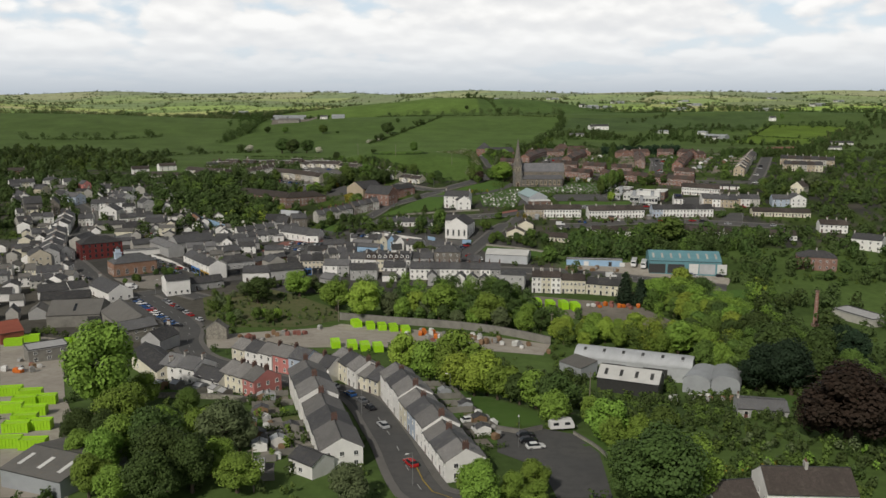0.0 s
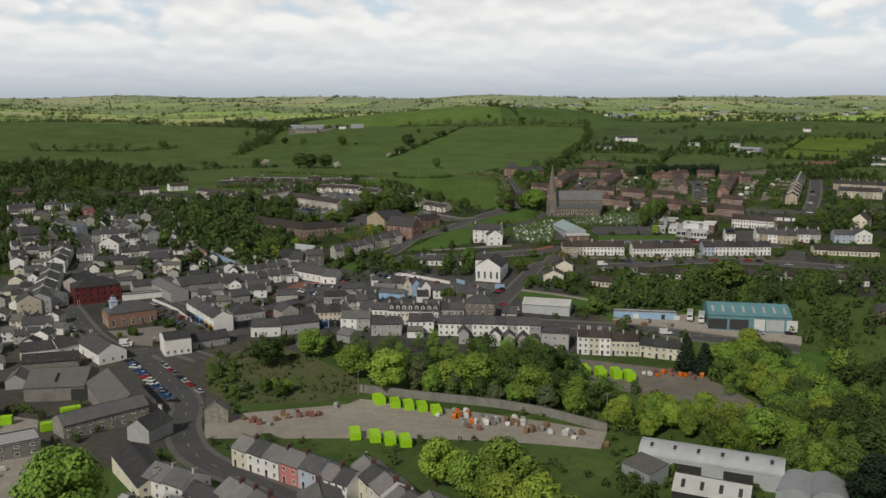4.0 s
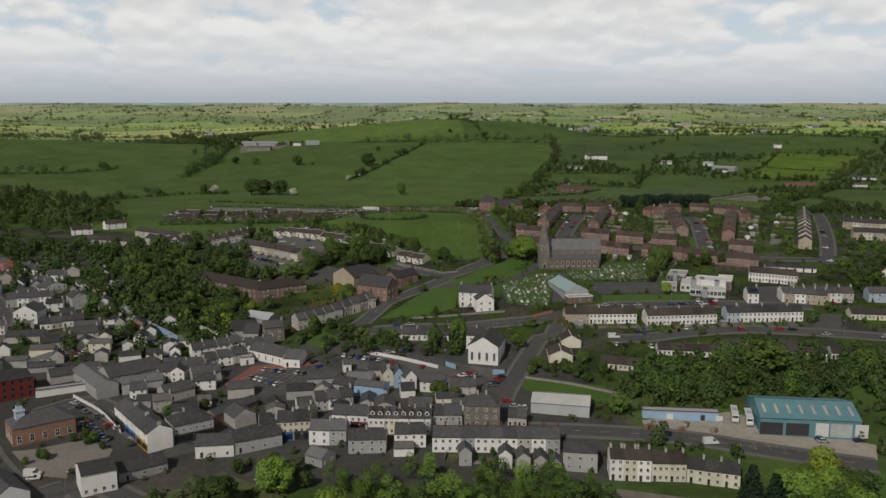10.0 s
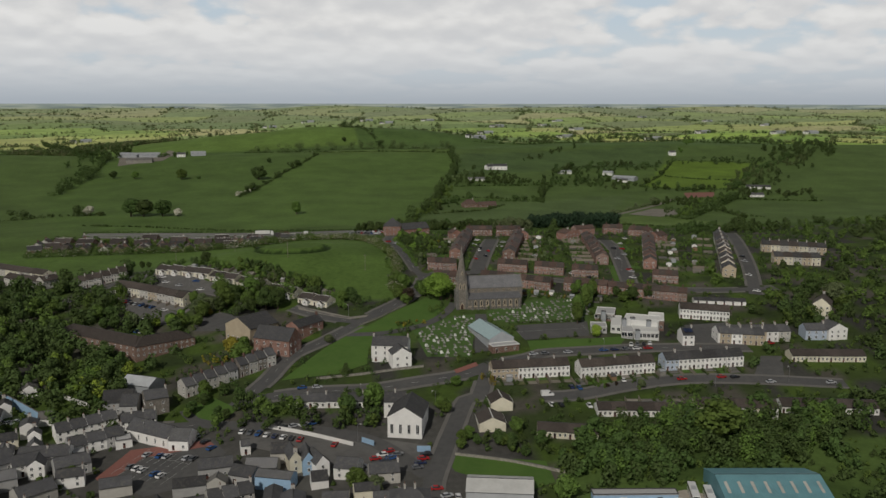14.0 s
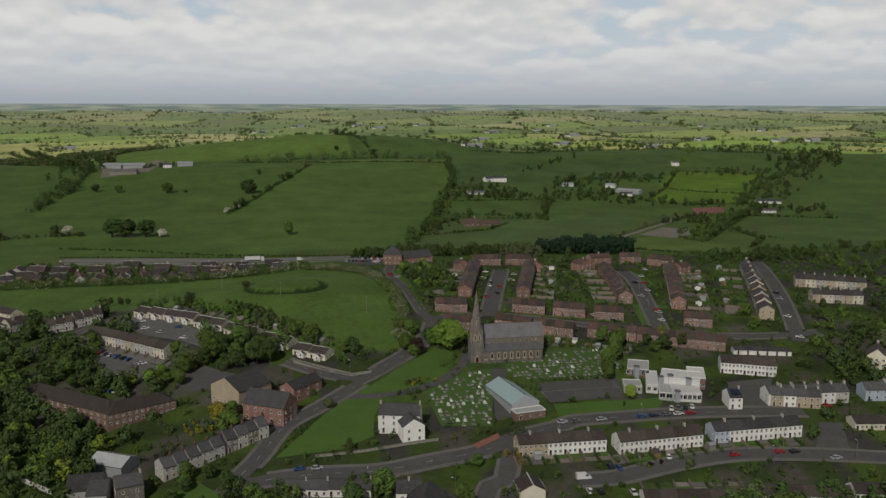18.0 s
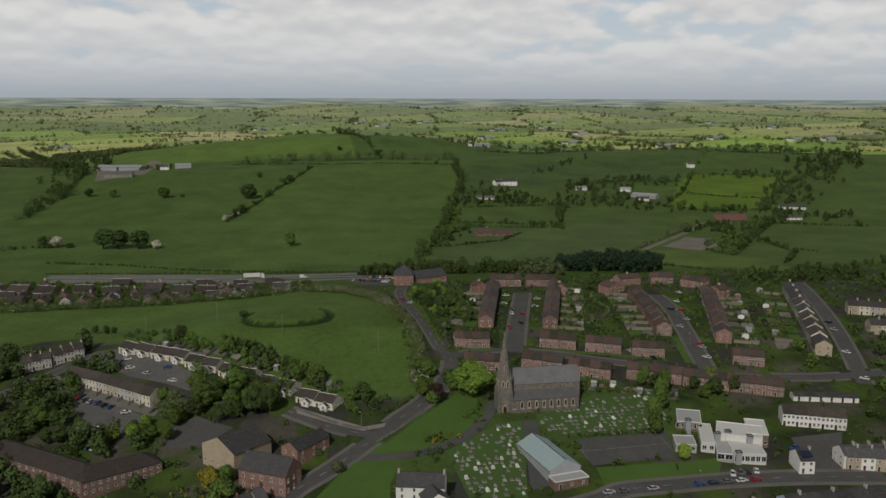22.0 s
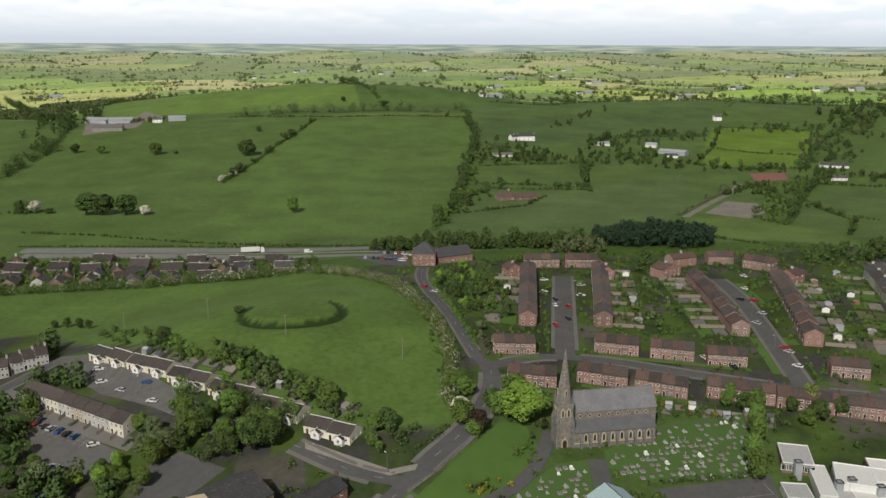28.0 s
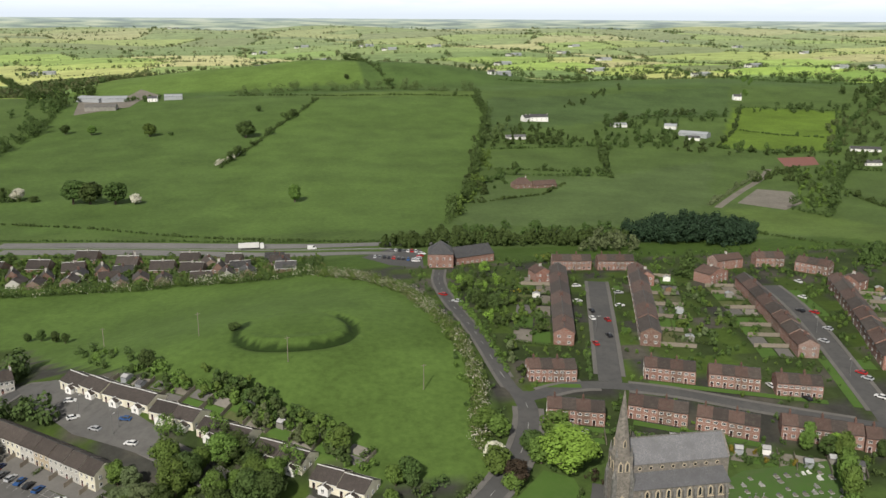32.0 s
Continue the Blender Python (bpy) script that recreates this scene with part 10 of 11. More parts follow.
wood([(14.8, 608.2), (21.8, 612.1), (29.0, 611.8), (22.4, 606.6)], 8, 1.8, ("leaf_gold", "leaf_hedge", "leaf_oak"), 306, "church shrubs", form="bush0")

strip("yellow_lines", [(1.8, 157.6), (-2.1, 160.8), (-4.1, 166.5), (-5.5, 173.2), (-7.7, 179.2)], -0.12, 0.12, "yellow_line", 0.28, "worn yellow no-parking line at the street corner", category="marking")
tree(-66.3, 214.1, 8, "leaf_oak", "round2", 1.1, near=3)
tree(-80.2, 222.6, 10, "leaf_lush", "round0", 1.1, near=3)
tree(-78.4, 205.1, 12, "leaf_lush", "round3", 1.2, near=3)
tree(-64.3, 189.6, 11, "leaf_lush", "round4", 1.2, near=3)
wall_line([(-85.5, 231.2), (-71.2, 230.6), (-59.6, 228.4), (-52.1, 225.7)], 1.5, 0.3, "rubble_stone", "stone garden wall behind the white houses")

COUNTRY = (([(193.4, 1474.8), (268.1, 1524.2), (211.9, 1310.6), (160.9, 1318.5)], 22, 6), ([(347.5, 1472.8), (545.5, 1530.2), (525.1, 1488.9), (333.1, 1431.3)], 34, 7),
           ([(74.8, 1005.3), (120.3, 1124.4), (162.9, 1293.4), (152.0, 1299.5), (106.8, 1125.4), (74.5, 1032.6)], 46, 6), ([(351.1, 1420.8), (429.4, 1441.6), (383.2, 1327.1), (322.7, 1325.8)], 20, 5),
           ([(476.4, 1197.5), (700.0, 1507.0), (1053.9, 1899.9), (797.2, 1487.1), (526.1, 1216.5)], 75, 8), ([(333.5, 998.4), (444.0, 1194.6), (524.6, 1243.9), (375.3, 1012.5)], 40, 5),
           ([(-348.2, 1435.9), (-491.5, 2076.8), (-471.0, 2191.0), (-322.6, 1605.2), (-311.3, 1396.7)], 55, 10),
           ([(327.7, 1595.5), (478.5, 1768.3), (459.5, 1704.4), (321.5, 1560.9)], 16, 6), ([(586.8, 1595.8), (766.6, 1906.3), (784.9, 1899.3), (598.5, 1584.3)], 14, 7))
for k, (plot, n, h) in enumerate(COUNTRY):
    thicket(plot, n, h, ("leaf_dark", "leaf_hedge", "leaf_oak")[k % 3], 400 + k, "hedgerow trees and scrub round the farms", leaves=240, size=0.5)

# ---- more houses in the old streets ----
block(-186.6, 539.4, -175.2, 544.3, 9.0, label="grey rendered house with a slate roof", h=4.6, wall="dash_grey", cols=3)
block(-197.4, 529.7, -185.0, 534.5, 9.0, label="low house with a dark slate roof", h=4.0, wall="dash_grey", roof="dark_slate", rows=1, cols=3)
terrace(-209.3, 558.4, -190.1, 566.4, 4, d=8.0, h=3.4, rows=1, looks=("white_render", "dash_grey"), roofs=("dark_slate", "slate"), label="low rendered house with a slate roof", group="hill cottages")
gable_end(-203.1, 589.0, -195.4, 592.8, 11.0, label="grey gabled house above the yard", h=5.0, wall="grey_render")
block(-131.5, 490.9, -119.7, 496.6, 9.0, label="rendered house with a slate roof", h=4.5, wall="white_render", sides=(-1,))
block(-116.5, 488.0, -105.3, 492.8, 8.0, label="rendered house with a slate roof", h=4.2, wall="grey_render", cols=3)
block(-122.4, 467.6, -112.4, 475.5, 8.0, label="low rendered store with a slate roof", category="store", name="store", h=4.0, wall="dash_grey", rows=1, cols=2, chim=())
block(-78.3, 430.5, -72.7, 431.7, 8.0, label="rendered house with a dark slate roof", h=5.0, wall="dash_grey", roof="dark_slate", cols=1)
terrace(-60.3, 451.6, -46.1, 455.4, 3, d=8.0, h=4.5, looks=("dash_grey", "white_render"), label="rendered house behind the street", group="town terrace", door=None)
block(-279.1, 565.9, -275.6, 568.2, 9.0, label="rendered house with a slate roof", h=5.0, wall="white_render", cols=1)
terrace(-337.0, 675.6, -321.9, 685.8, 4, d=8.0, h=5.0, looks=("white_render", "dash_grey", "pale_cream"), label="rendered hillside house with a slate roof", group="hill cottages", sides=(1,))
terrace(-297.1, 599.6, -292.7, 603.5, 1, d=8.0, h=5.0, looks=("dash_grey",), label="rendered hillside house with a slate roof", group="hill cottages", sides=(1,))
terrace(-234.9, 535.4, -242.4, 530.2, 2, d=8.0, h=4.6, looks=("dash_grey", "white_render"), label="rendered house behind the street", group="main street", back=True)
block(-204.1, 487.0, -204.1, 506.5, 8.0, label="rendered house behind the red corner building", h=6.0, wall="dash_grey", cols=2)
block(-176.7, 489.4, -167.6, 495.3, 7.0, label="low yard store with a green-grey roof", category="store", name="store", h=3.5, wall="dash_grey", rows=0, cols=0, chim=())
terrace(11.9, 431.7, 18.6, 430.7, 2, d=7, h=4.0, rows=1, looks=("dash_grey",), label="low store beside the lane", group="town terrace", chim=())
terrace(-101.3, 523.6, -88.0, 525.1, 3, d=8, h=4.0, looks=("white_render", "dash_grey"), label="rendered house with a slate roof", group="car park terrace", door=None, sides=(-1,))
block(-104.2, 536.6, -97.1, 536.2, 12.0, label="grey gabled store with a slate roof", category="store", name="store", h=5.0, rise=3.2, wall="grey_render", rows=1, cols=2, chim=(), door=None)
terrace(204.4, 392.0, 218.2, 382.9, 3, d=8, h=5.2, looks=("white_render", "dash_grey"), label="rendered house with a slate roof", group="far houses")
terrace(220.8, 504.8, 236.3, 502.4, 3, d=8, h=5.0, looks=("white_render",), roofs=("brown_tile",), label="white house with a brown roof", group="far houses")

infill([(-238.8, 579.9), (-180.0, 578.7), (-131.8, 538.3), (-80.7, 503.6), (-62.0, 468.9), (-58.9, 440.7), (-110.0, 452.0), (-160.4, 484.0), (-204.8, 504.7)], 34, 5, 12, 5.0)
infill([(-286.9, 685.8), (-208.6, 665.2), (-136.6, 557.6), (-227.9, 555.7)], 20, 6, 20, 5.2)
infill([(-62.6, 475.0), (-1.1, 490.0), (-2.0, 437.4), (-59.2, 443.3)], 10, 7, 2, 4.4)
infill([(-213.2, 439.6), (-172.7, 432.5), (-146.3, 397.1), (-177.8, 372.8)], 9, 8, 5, 5.0)
infill([(-347.7, 695.7), (-290.4, 697.5), (-220.2, 583.5), (-227.1, 530.6), (-240.7, 491.7)], 16, 9, 15, 5.4)
infill([(-77.4, 437.7), (31.9, 425.1), (31.1, 409.1), (-68.2, 417.8)], 7, 10, 3, 4.0)

infill([(-334.8, 563.1), (-246.0, 537.9), (-188.4, 398.1), (-216.3, 364.1)], 26, 11, 15, 5.4)
infill([(-235, 405), (-186, 402), (-160, 372), (-160, 340), (-235, 335)], 12, 13, 12, 4.6)
infill([(-248.0, 505.7), (-209.8, 492.5), (-159.1, 417.4), (-197.1, 409.2)], 8, 12, 15, 5.0)

# ---- more of the edge estate ----
estate_rng = random.Random(77)


def edge_estate():
    """Bungalows packed between the field hedge and the main road."""
    made = tries = 0
    while made < 26 and tries < 1500:
        tries += 1
        x = estate_rng.uniform(-245, -30)
        y = np.interp(x, (-245, -120, -30), (925, 915, 900)) + estate_rng.uniform(-20, 26)
        rot = estate_rng.choice((0, 90, 8, 98)) + estate_rng.uniform(-8, 8)
        c, q = math.cos(radians(rot)), math.sin(radians(rot))
        pts = [(x + u * c * 6 - v * q * 4.5, y + u * q * 6 + v * c * 4.5) for u in (-1, 0, 1) for v in (-1, 0, 1)]
        if not free_ground(np.array([a for a, _ in pts]), np.array([b for _, b in pts]), 0.6).all():
            continue
        house(x, y, rot, 11.5, 8.5, 2.3, 2.9, wall=estate_rng.choice(("brown_brick", "brown_brick", "dash_grey")), roof=estate_rng.choice(("dark_tile", "brown_tile", "dark_slate")), rows=1, cols=3,
              chim=(0,), label="brick bungalow with a steep brown roof", category="bungalow", name="bungalow", group="edge bungalows", trim=estate_rng.choice(("dark_trim", "white_trim")), chim_mat="chimney_brick")
        made += 1


edge_estate()
EDGE = [(-245, 895), (-120, 888), (-60, 880), (-20, 872), (-20, 908), (-70, 945), (-120, 955), (-245, 972)]
for k, (mat, n) in enumerate((("leaf_hedge", 900), ("leaf_oak", 700), ("leaf_sere", 420), ("leaf_dark", 420))):
    undergrowth(EDGE, n, 3.2, mat, 500 + k, 90, 0.26, 0.5, clump=0.2, label="garden shrubs and small trees among the bungalows")
wall_line([(-220.0, 984.0), (-114.0, 968.5), (-10.0, 932.0), (20.0, 921.0)], 0.75, 0.12, "pole_metal", "steel crash barrier between the carriageways", "crash_barrier", "barrier", False)
hedge([(-226.0, 1003.0), (-115.0, 986.5), (-9.0, 954.5), (40.0, 942.0)], 1.6, 1.5, "leaf_dark", "low dark hedge behind the main road", 24, 0.3, 71, "hedgerow", 1.5)
for k, (x0, y0, x1, y1) in enumerate(((-118.4, 723.9, -101.6, 708.0), (-100.5, 706.2, -83.8, 693.4), (-83.1, 690.6, -68.2, 680.6), (-67.0, 678.2, -51.9, 667.8), (-49.5, 664.4, -34.7, 654.1), (-32.6, 648.9, -17.4, 638.4))):
    a = math.atan2(y1 - y0, x1 - x0)
    for f in (0.3, 0.8):
        px, py = x0 + (x1 - x0) * f + math.sin(a) * 1.6, y0 + (y1 - y0) * f - math.cos(a) * 1.6
        gable_end(px - 1.7 * math.cos(a), py - 1.7 * math.sin(a), px + 1.7 * math.cos(a), py + 1.7 * math.sin(a), 4.0, "porch", "white gabled porch of a bungalow", "porch", h=2.3, rise=1.1, wall="white_render", roof="dark_tile",
                  rows=1, cols=1, chim=(), trim="white_trim", group="bungalow porches", z=gz(px, py))
wood([(41.8, 833.8), (58.5, 844.1), (62.2, 797.3), (55.0, 762.6), (44.5, 754.5), (39.7, 778.7)], 20, 7, ("leaf_oak", "leaf_dark", "leaf_hedge", "leaf_lush"), 601, "drive trees", gap=3.5, joined=True, fine=2)
hedge([(39.5, 704.0), (38.6, 728.0), (37.4, 750.0), (35.6, 782.0), (37.0, 815.0)], 2.0, 2.4, "leaf_oak", "leafy hedge beside the drive", 40, 0.24, 72)
wood([(43.0, 700.0), (44.0, 752.0), (58.0, 752.0), (56.0, 712.0)], 7, 4.5, ("leaf_oak", "leaf_dark", "leaf_grey"), 602, "garden trees", gap=4, joined=True, fine=2)
for k, mat in enumerate(("leaf_oak", "leaf_hedge", "leaf_dark")):
    undergrowth([(-132, 786), (-92, 737), (-75, 713), (-55, 704), (-30, 680), (-14, 670), (-6, 650), (-18, 650), (-60, 688), (-102, 722)], 190, 3.6, mat, 540 + k, 160, 0.26, 0.5, clump=0.1, label="dense shrubs on the bank behind the bungalows")
wood([(-80, 680), (-63, 679), (-38, 662), (-36, 645), (-54, 641), (-68, 640)], 16, 9, ("leaf_oak", "leaf_hedge", "leaf_dark"), 608, "hall trees", joined=True, fine=2)
# woods below the sheds and along the stream
wood([(72.6, 367.5), (104, 372), (129.0, 332.6), (115.5, 288.6), (101.8, 279.0), (92.6, 315.6)], 30, 11, ("leaf_lush", "leaf_oak", "leaf_dark", "leaf_lush"), 603, "works trees", gap=5, joined=True, fine=4)
wood([(36, 312), (65, 322), (103, 316), (106, 300), (92, 296), (62, 308), (44, 312)], 20, 10, ("leaf_lush", "leaf_bright", "leaf_oak"), 604, "works trees", gap=4.5, joined=True, fine=4)
wood([(102.8, 210.7), (127.6, 219.5), (142.9, 296.1), (123.8, 309.6), (112.5, 281.3)], 16, 13, ("leaf_dark", "leaf_oak", "leaf_pine"), 605, "works trees", gap=5, near=2)
wood([(-56, 398), (-35, 400), (-7, 394), (22, 394), (38, 389), (34, 374), (-34, 376)], 30, 9, ("leaf_oak", "leaf_oak", "leaf_lush", "leaf_dark"), 606, "stream trees", gap=4.5, joined=True, fine=4)
wood([(36, 166), (50, 172), (60, 196), (44, 206), (38, 190)], 8, 8, ("leaf_lush", "leaf_oak"), 607, "court trees", gap=4, near=2)
for k, mat in enumerate(("leaf_oak", "leaf_dark", "leaf_hedge")):
    undergrowth([(205, 600), (217, 703), (285, 703), (410, 900), (520, 900), (420, 650), (300, 560)], 420, 6.5, mat, 520 + k, 240, 0.4, 1.5, label="tall trees between the houses")
    undergrowth([(36, 160), (130, 160), (140, 300), (36, 300)], 700, 2.6, mat, 530 + k, 110, 0.22, 0.6, clump=0.45, label="scrub and brambles round the sheds")

# ---- undergrowth in gardens and on banks ----
EAST, WEST, NORTH = [(40, 405), (330, 405), (330, 640), (40, 640)], [(-330, 520), (40, 500), (40, 640), (-330, 700)], [(20, 640), (360, 640), (360, 870), (20, 870)]
for k, mat in enumerate(("leaf_oak", "leaf_dark", "leaf_hedge")):
    undergrowth(EAST, 1000, 2.6, mat, 60 + k)
    undergrowth(WEST, 1050, 3.4, mat, 70 + k)
    undergrowth(NORTH, 1500, 2.2, mat, 80 + k)
    undergrowth([(-330, 395), (40, 395), (40, 520), (-330, 540)], 420, 2.4, mat, 90 + k)
    undergrowth([(-210, 150), (200, 150), (200, 330), (-210, 330)], 1500, 2.9, mat, 100 + k, clump=0.95, label="scrub and hedges between the yards")
for k, mat in enumerate(("leaf_dark", "leaf_hedge")):
    undergrowth([(-420, 540), (-90, 520), (-90, 640), (-140, 760), (-460, 800)], 900, 9.0, mat, 110 + k, 260, 0.5, 2.0, label="tall trees between the houses")
    undergrowth([(60, 405), (360, 400), (360, 520), (150, 500), (60, 470)], 330, 7.0, mat, 120 + k, 260, 0.42, 1.5, label="tall trees on the bank")
    undergrowth([(150, 540), (360, 520), (380, 640), (250, 640)], 150, 7.0, mat, 130 + k, 240, 0.42, 1.5, label="tall trees between the houses")
    undergrowth([(130, 220), (330, 230), (330, 400), (120, 380)], 200, 9.0, mat, 140 + k, 300, 0.42, 1.5, label="tall trees below the road")

for k, mat in enumerate(("leaf_oak", "leaf_hedge", "leaf_dark")):
    undergrowth([(-40, 346), (60, 330), (60, 385), (-40, 385)], 80, 6.5, mat, 150 + k, 420, 0.28, 1.0, label="trees along the stream")
    undergrowth([(92, 388), (104, 386), (124, 352), (138, 312), (100, 300), (92, 330), (86, 362)], 26, 9.0, mat, 170 + k, 560, 0.28, 0.8, 0.7, 1.2, -0.6, "dense wood beside the skip yard")
for k, mat in enumerate(("leaf_oak", "leaf_hedge", "leaf_dark")):
    undergrowth([(61.5, 455), (98, 452), (104, 463), (150, 452), (176, 470), (183, 491), (150, 498), (130, 505), (101, 487), (81, 494)], 75, 9.0, mat, 160 + k, 520, 0.3, 0.8, 0.7, 1.2, -0.6, "dense dark wood on the bank above the depot")
for k, mat in enumerate(("leaf_oak", "leaf_grey")):
    undergrowth([(-107, 386), (-97, 351), (-87, 336), (-80, 340), (-88, 360), (-94, 388)], 34, 4.2, mat, 180 + k, 260, 0.24, 0.8, 0.6, 1.3, -0.6, "shrubs along the edge of the meadow")
undergrowth(NORTH, 500, 1.9, "leaf_oak", 86)
undergrowth(EAST, 400, 2.4, "leaf_oak", 87)

for k, mat in enumerate(("leaf_oak", "leaf_hedge", "leaf_grey")):
    undergrowth([(-109.4, 385.9), (-96.5, 392.2), (-86.0, 403.6), (-65.4, 387.2), (-46.0, 366.1), (-42.1, 348.4), (-56.8, 335.4), (-85.3, 334.7), (-97.8, 349.2)], 300, 1.3, mat, 200 + k, clump=0.75, label="scrub and tussocks in the rough meadow")

# ---- the ground, one sheet to the horizon ----
def ground_sheet():
    xs = np.concatenate([np.linspace(-4600, -1800, 40), np.arange(-1780, -420, 24.0), np.arange(-414, -72, 6.0), np.arange(-70, 0, 1.6), np.arange(2, 700, 6.0), np.arange(706, 2600, 24.0), np.linspace(2630, 5400, 40)])
    ys = np.concatenate([np.arange(-300, 712, 6.0), np.arange(713, 772, 1.6), np.arange(774, 1000, 6.0), np.arange(1000, 2200, 14.0), np.arange(2210, 4900, 26.0), np.linspace(4930, 5150, 5)])
    X, Y = np.meshgrid(xs, ys)
    Z = land(X, Y)
    v = np.stack([X, Y, Z], -1).reshape(-1, 3)
    nx, ny = len(xs), len(ys)
    a = (np.arange(ny - 1)[:, None] * nx + np.arange(nx - 1)[None, :]).ravel()
    f = np.stack([a, a + 1, a + nx + 1, a + nx], -1)
    me = bpy.data.meshes.new("ground")
    me.from_pydata(v.tolist(), [], f.tolist())
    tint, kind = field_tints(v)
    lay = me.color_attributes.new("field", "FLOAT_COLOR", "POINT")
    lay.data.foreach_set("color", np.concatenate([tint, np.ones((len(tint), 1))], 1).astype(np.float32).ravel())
    g = Graph("fields")
    at = g.node("ShaderNodeAttribute")
    at.attribute_name = "field"
    c = g.value(at.outputs["Color"], g.ramp(g.noise(0.02, 6, 0.65), (0.3, (0.74, 0.74, 0.74)), (0.7, (1.22, 1.22, 1.22))))
    c = g.value(c, g.ramp(g.noise(0.35, 5, 0.7), (0.35, (0.82, 0.82, 0.82)), (0.7, (1.15, 1.15, 1.15))))
    g.done(c, 0.95, g.noise(1.2, 4), 0.12, 0, 0.12)
    me.materials.append(MATS["fields"])
    me.polygons.foreach_set("use_smooth", [True] * len(me.polygons))
    return tagged(new("ground", me), "rolling green farmland and town ground", "ground", "", "structure")


def field_seeds():
    rng = np.random.default_rng(21)
    pts = []
    for gy in range(18):
        y = 1780 + gy * 105 + 9.0 * gy * gy
        step = 150 + 20 * gy
        for gx in range(int(-(0.7 * y + 1500) / step), int((0.9 * y + 1500) / step)):
            pts.append((gx * step + rng.uniform(-0.4, 0.4) * step, y + rng.uniform(-0.4, 0.4) * 110))
    return np.array(pts)


SEEDS = field_seeds()


def far_edge(x):
    """Where the low hills end and the patchwork of the plain begins."""
    return np.interp(x, (-700, -420, -330, 40, 90, 320, 380, 860, 1000, 1500), (1760, 1760, 2110, 2130, 2060, 2050, 1935, 1930, 1770, 1760))


_rng = np.random.default_rng(8)
# pasture, silage, young barley, cut hay and rough grazing, lightened as if sunlit
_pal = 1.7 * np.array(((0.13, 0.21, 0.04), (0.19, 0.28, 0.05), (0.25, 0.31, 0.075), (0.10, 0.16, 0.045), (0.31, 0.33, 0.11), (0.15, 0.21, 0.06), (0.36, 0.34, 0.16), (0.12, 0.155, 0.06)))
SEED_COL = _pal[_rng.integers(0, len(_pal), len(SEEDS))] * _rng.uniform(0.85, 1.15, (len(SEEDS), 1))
# colours fade to grey-green with distance, a haze painted into the fields
_haze = np.clip((SEEDS[:, 1:] - 1400) / 4200, 0, 0.75)
SEED_COL = SEED_COL * (1 - _haze) + np.array((0.33, 0.375, 0.235)) * _haze
SEED_WOOD = _rng.uniform(0, 1, len(SEEDS)) < 0.018


def nearest_seed(p):
    out = np.zeros(len(p), int)
    for k in range(0, len(p), 4000):
        q = p[k:k + 4000]
        dd = ((q[:, None, :] - SEEDS[None]) * np.array((1.0, 1.5))) ** 2
        out[k:k + 4000] = dd.sum(-1).argmin(1)
    return out


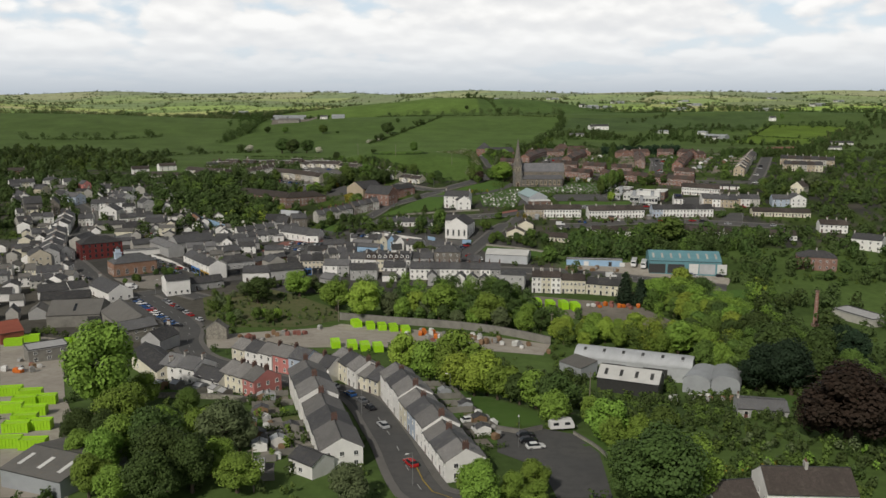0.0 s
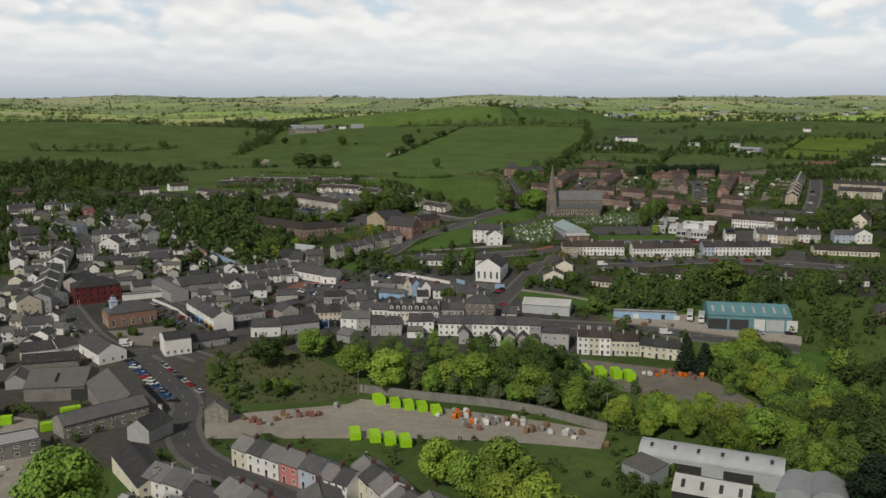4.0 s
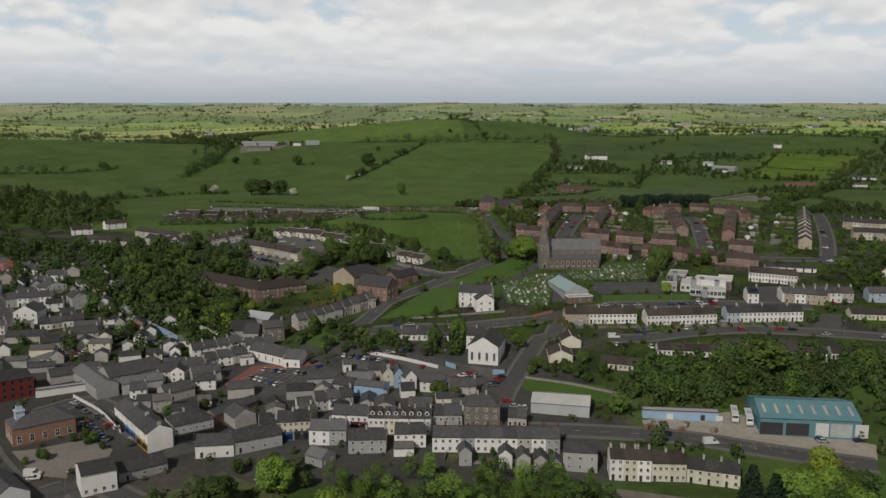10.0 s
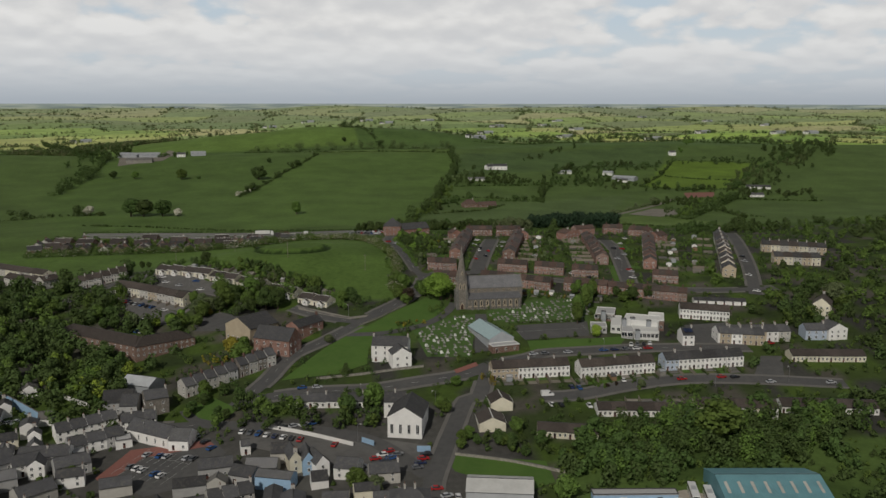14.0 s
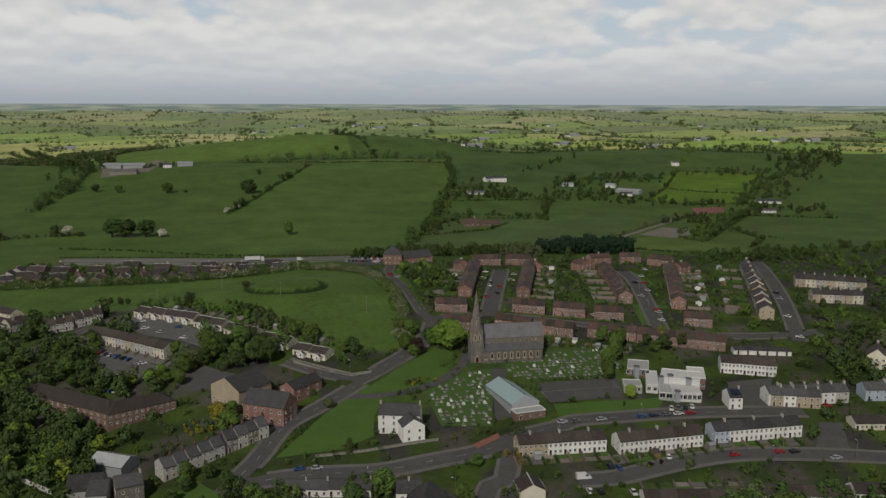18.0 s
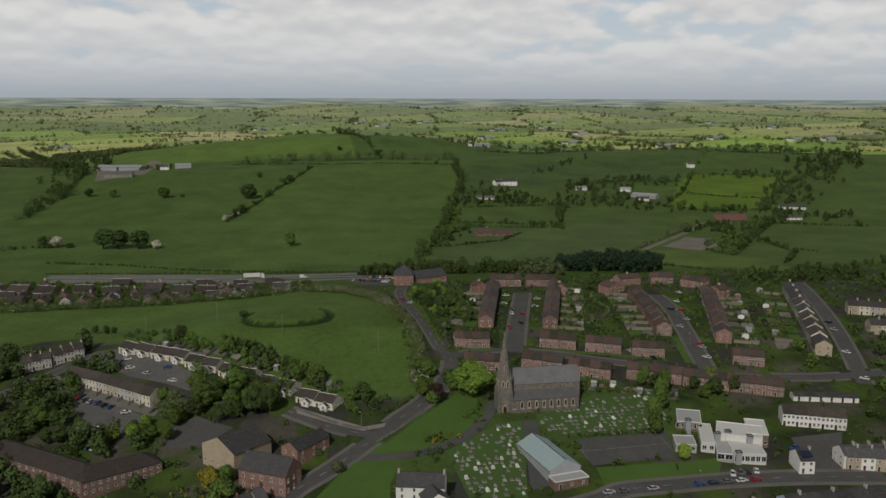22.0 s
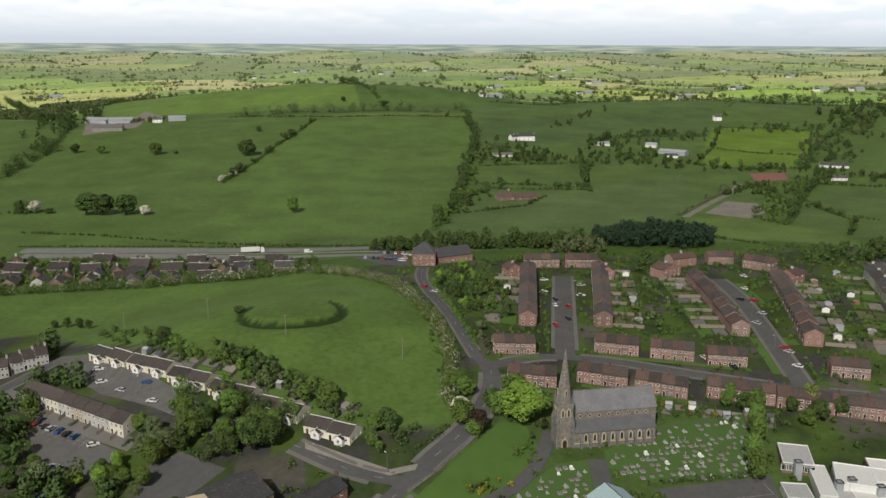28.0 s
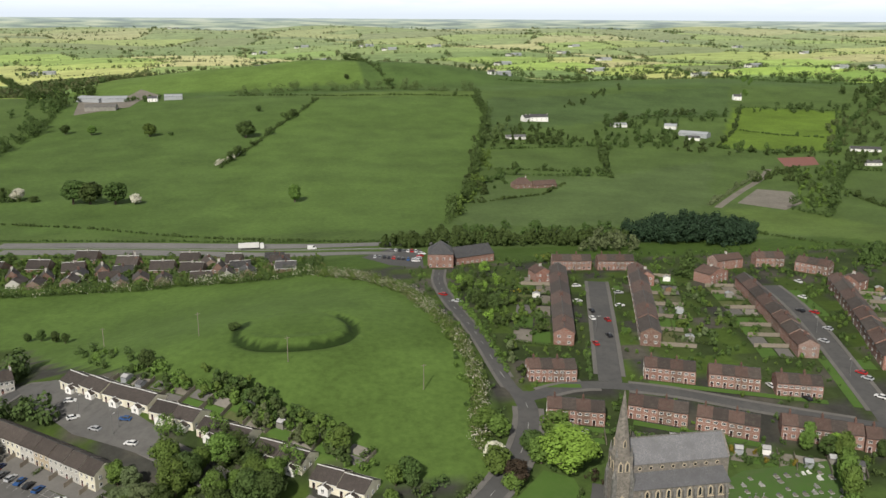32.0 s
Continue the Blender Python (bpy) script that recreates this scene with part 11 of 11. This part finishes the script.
def field_tints(v):
    tint = np.tile(np.array((0.084, 0.132, 0.036)), (len(v), 1))
    town = (v[:, 1] < 900)
    tint[town] = (0.045, 0.064, 0.022)
    cell = np.sin(np.floor(v[:, 0] / 11) * 12.99 + np.floor(v[:, 1] / 13) * 78.23) * 43758.5
    pick = ((cell - np.floor(cell)) * 6).astype(int)
    yards = 1.05 * np.array(((0.045, 0.064, 0.022), (0.06, 0.095, 0.02), (0.085, 0.08, 0.065), (0.05, 0.05, 0.044), (0.035, 0.052, 0.018), (0.05, 0.075, 0.02)))
    built = town & (v[:, 1] > 395)
    tint[built] = yards[pick[built]]
    core = town & (v[:, 1] > 395) & (v[:, 1] < 520) & (v[:, 0] < 45) & (v[:, 0] > -330)
    tint[core] = (0.082, 0.08, 0.074)
    x, y = v[:, 0], v[:, 1]
    valley = (y <= 395) | ((y < 470) & (x > 60))
    tint[valley] = (0.085, 0.135, 0.036)
    damp = valley & (np.sin(x / 17.0 + 2 * np.sin(y / 23.0)) + np.sin(y / 13.0 + x / 31.0) > 0.7)
    tint[damp] = (0.06, 0.098, 0.026)
    works = inside(x, y, [(-270, 410), (-95, 410), (-85, 300), (-130, 225), (-270, 225)])
    tint[works] = (0.1, 0.094, 0.08)
    verge = (y > 858) & (y < 905)
    tint[verge] = (0.06, 0.105, 0.02)
    fort = inside(x, y, [(-300, 905), (-129, 890), (-72, 880), (-22, 866), (2, 838), (18, 798), (27, 748), (31, 713), (30, 690), (25, 668), (22, 648), (-7, 642), (-46, 672), (-104, 748), (-165, 800), (-300, 850)])
    fort |= inside(x, y, [(-274.5, 914.9), (-98.6, 883.5), (-74.2, 706.1), (-126.5, 751.9), (-146.7, 783.6), (-161.1, 799.2), (-216.6, 773.3)])
    tint[fort] = (0.093, 0.154, 0.036)
    # rough grass in the ditch, its tint darkened with the shade of the sides
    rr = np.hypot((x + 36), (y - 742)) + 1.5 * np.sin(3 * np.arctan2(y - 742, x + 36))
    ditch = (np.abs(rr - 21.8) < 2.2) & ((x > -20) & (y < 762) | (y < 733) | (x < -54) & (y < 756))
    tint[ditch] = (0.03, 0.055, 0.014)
    for poly, col in (([(-256.5, 1038.9), (-88.5, 991.7), (-105.8, 1250.0), (-3.5, 1646.4), (-132.0, 1722.4), (-339.4, 1652.9), (-342.9, 1298.4)], (0.086, 0.14, 0.036)),
                      ([(-105.8, 1250.0), (-3.5, 1646.4), (222.3, 1670.3), (203.6, 1504.8), (123.8, 1181.2), (60.0, 980.2), (-88.5, 991.7)], (0.092, 0.15, 0.037)),
                      ([(235.9, 1655.8), (650.8, 1737.4), (547.0, 1531.3), (359.4, 1500.5), (191.5, 1416.3)], (0.072, 0.115, 0.038)),
                      ([(134.2, 1180.8), (244.3, 1175.2), (390.9, 1259.4), (277.2, 1032.2), (194.3, 967.4), (69.1, 988.1)], (0.090, 0.136, 0.045)),
                      ([(283.7, 1031.3), (330.2, 1006.6), (357.8, 936.2), (328.2, 859.6), (257.2, 938.3)], (0.102, 0.156, 0.038)),
                      ([(-4.5, 1668.4), (104.9, 2011.9), (272.3, 1917.6), (222.3, 1670.3)], (0.105, 0.160, 0.040))):
        tint[inside(x, y, poly)] = col
    church = inside(x, y, [(-0.4, 607.3), (20.2, 632.2), (36.1, 650.7), (103.0, 656.4), (136.8, 627.1), (112.7, 585.9), (-3.1, 586.6)])
    tint[church] = (0.07, 0.112, 0.03)
    lush = inside(x, y, [(583.5, 1587.0), (709.4, 1536.4), (603.7, 1368.8), (552.3, 1290.9), (432.3, 1330.8)])
    tint[lush] = (0.12, 0.19, 0.028)
    # cloud shadow and sun painted in: hills toned darker, the left dome lighter
    tint[y > 1740] = (0.08, 0.132, 0.038)
    tint[(y > 1860) & (x < 75)] = (0.12, 0.19, 0.045)
    # the plain takes the lightened and hazed crop colours
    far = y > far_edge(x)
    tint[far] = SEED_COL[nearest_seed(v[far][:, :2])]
    return tint, None


ground_sheet()


def far_hedges():
    """Hedges, copses and scattered trees along the borders of the distant fields."""
    rng = np.random.default_rng(3)
    n = 300000
    y = 1765 + 3250 * rng.uniform(0, 1, n) ** 1.35
    x = rng.uniform(-0.60, 0.72, n) * (y + 250)
    p = np.stack([x, y], 1)
    gap, own = np.zeros(n), np.zeros(n, int)
    for k in range(0, n, 6000):
        dd = (((p[k:k + 6000, None, :] - SEEDS[None]) * np.array((1.0, 1.5))) ** 2).sum(-1)
        two = np.partition(dd, 1, axis=1)[:, :2] ** 0.5
        gap[k:k + 6000], own[k:k + 6000] = two[:, 1] - two[:, 0], dd.argmin(1)
    thin = np.sin(x * 0.013 + 1.7 * np.sin(y * 0.011)) > -0.85
    edge = (gap < 6 + 0.0016 * y) & thin
    wood = SEED_WOOD[own] & (gap > 30) & (rng.uniform(0, 1, n) < 0.55)
    keep = (edge | wood | (rng.uniform(0, 1, n) < 0.006)) & (y > far_edge(x))
    q, w = p[keep], wood[keep]
    h = np.where(rng.uniform(0, 1, len(q)) < 0.22, rng.uniform(5, 10, len(q)), rng.uniform(1.6, 3.6, len(q)))
    h = np.where(w, rng.uniform(7, 11, len(q)), h) * (1 + np.clip((q[:, 1] - 3000) / 9000, 0, 0.6))
    c = np.column_stack([q, land(q[:, 0], q[:, 1]) + h * 0.45])
    pick = rng.uniform(0, 1, len(q))
    for lo, hi, leaf in ((0.0, 0.35, "leaf_hedge"), (0.35, 0.75, "leaf_field"), (0.75, 1.01, "leaf_sere")):
        s = (pick >= lo) & (pick < hi)
        me = leaf_mesh("hedgerow", leaf_cloud(c[s], h[s] * 0.55, int(s.sum()) * 7, 1.2, rng), leaf)
        tagged(new("hedgerow", me), "distant hedgerows and field trees", "hedgerow", "", "stuff")


far_hedges()
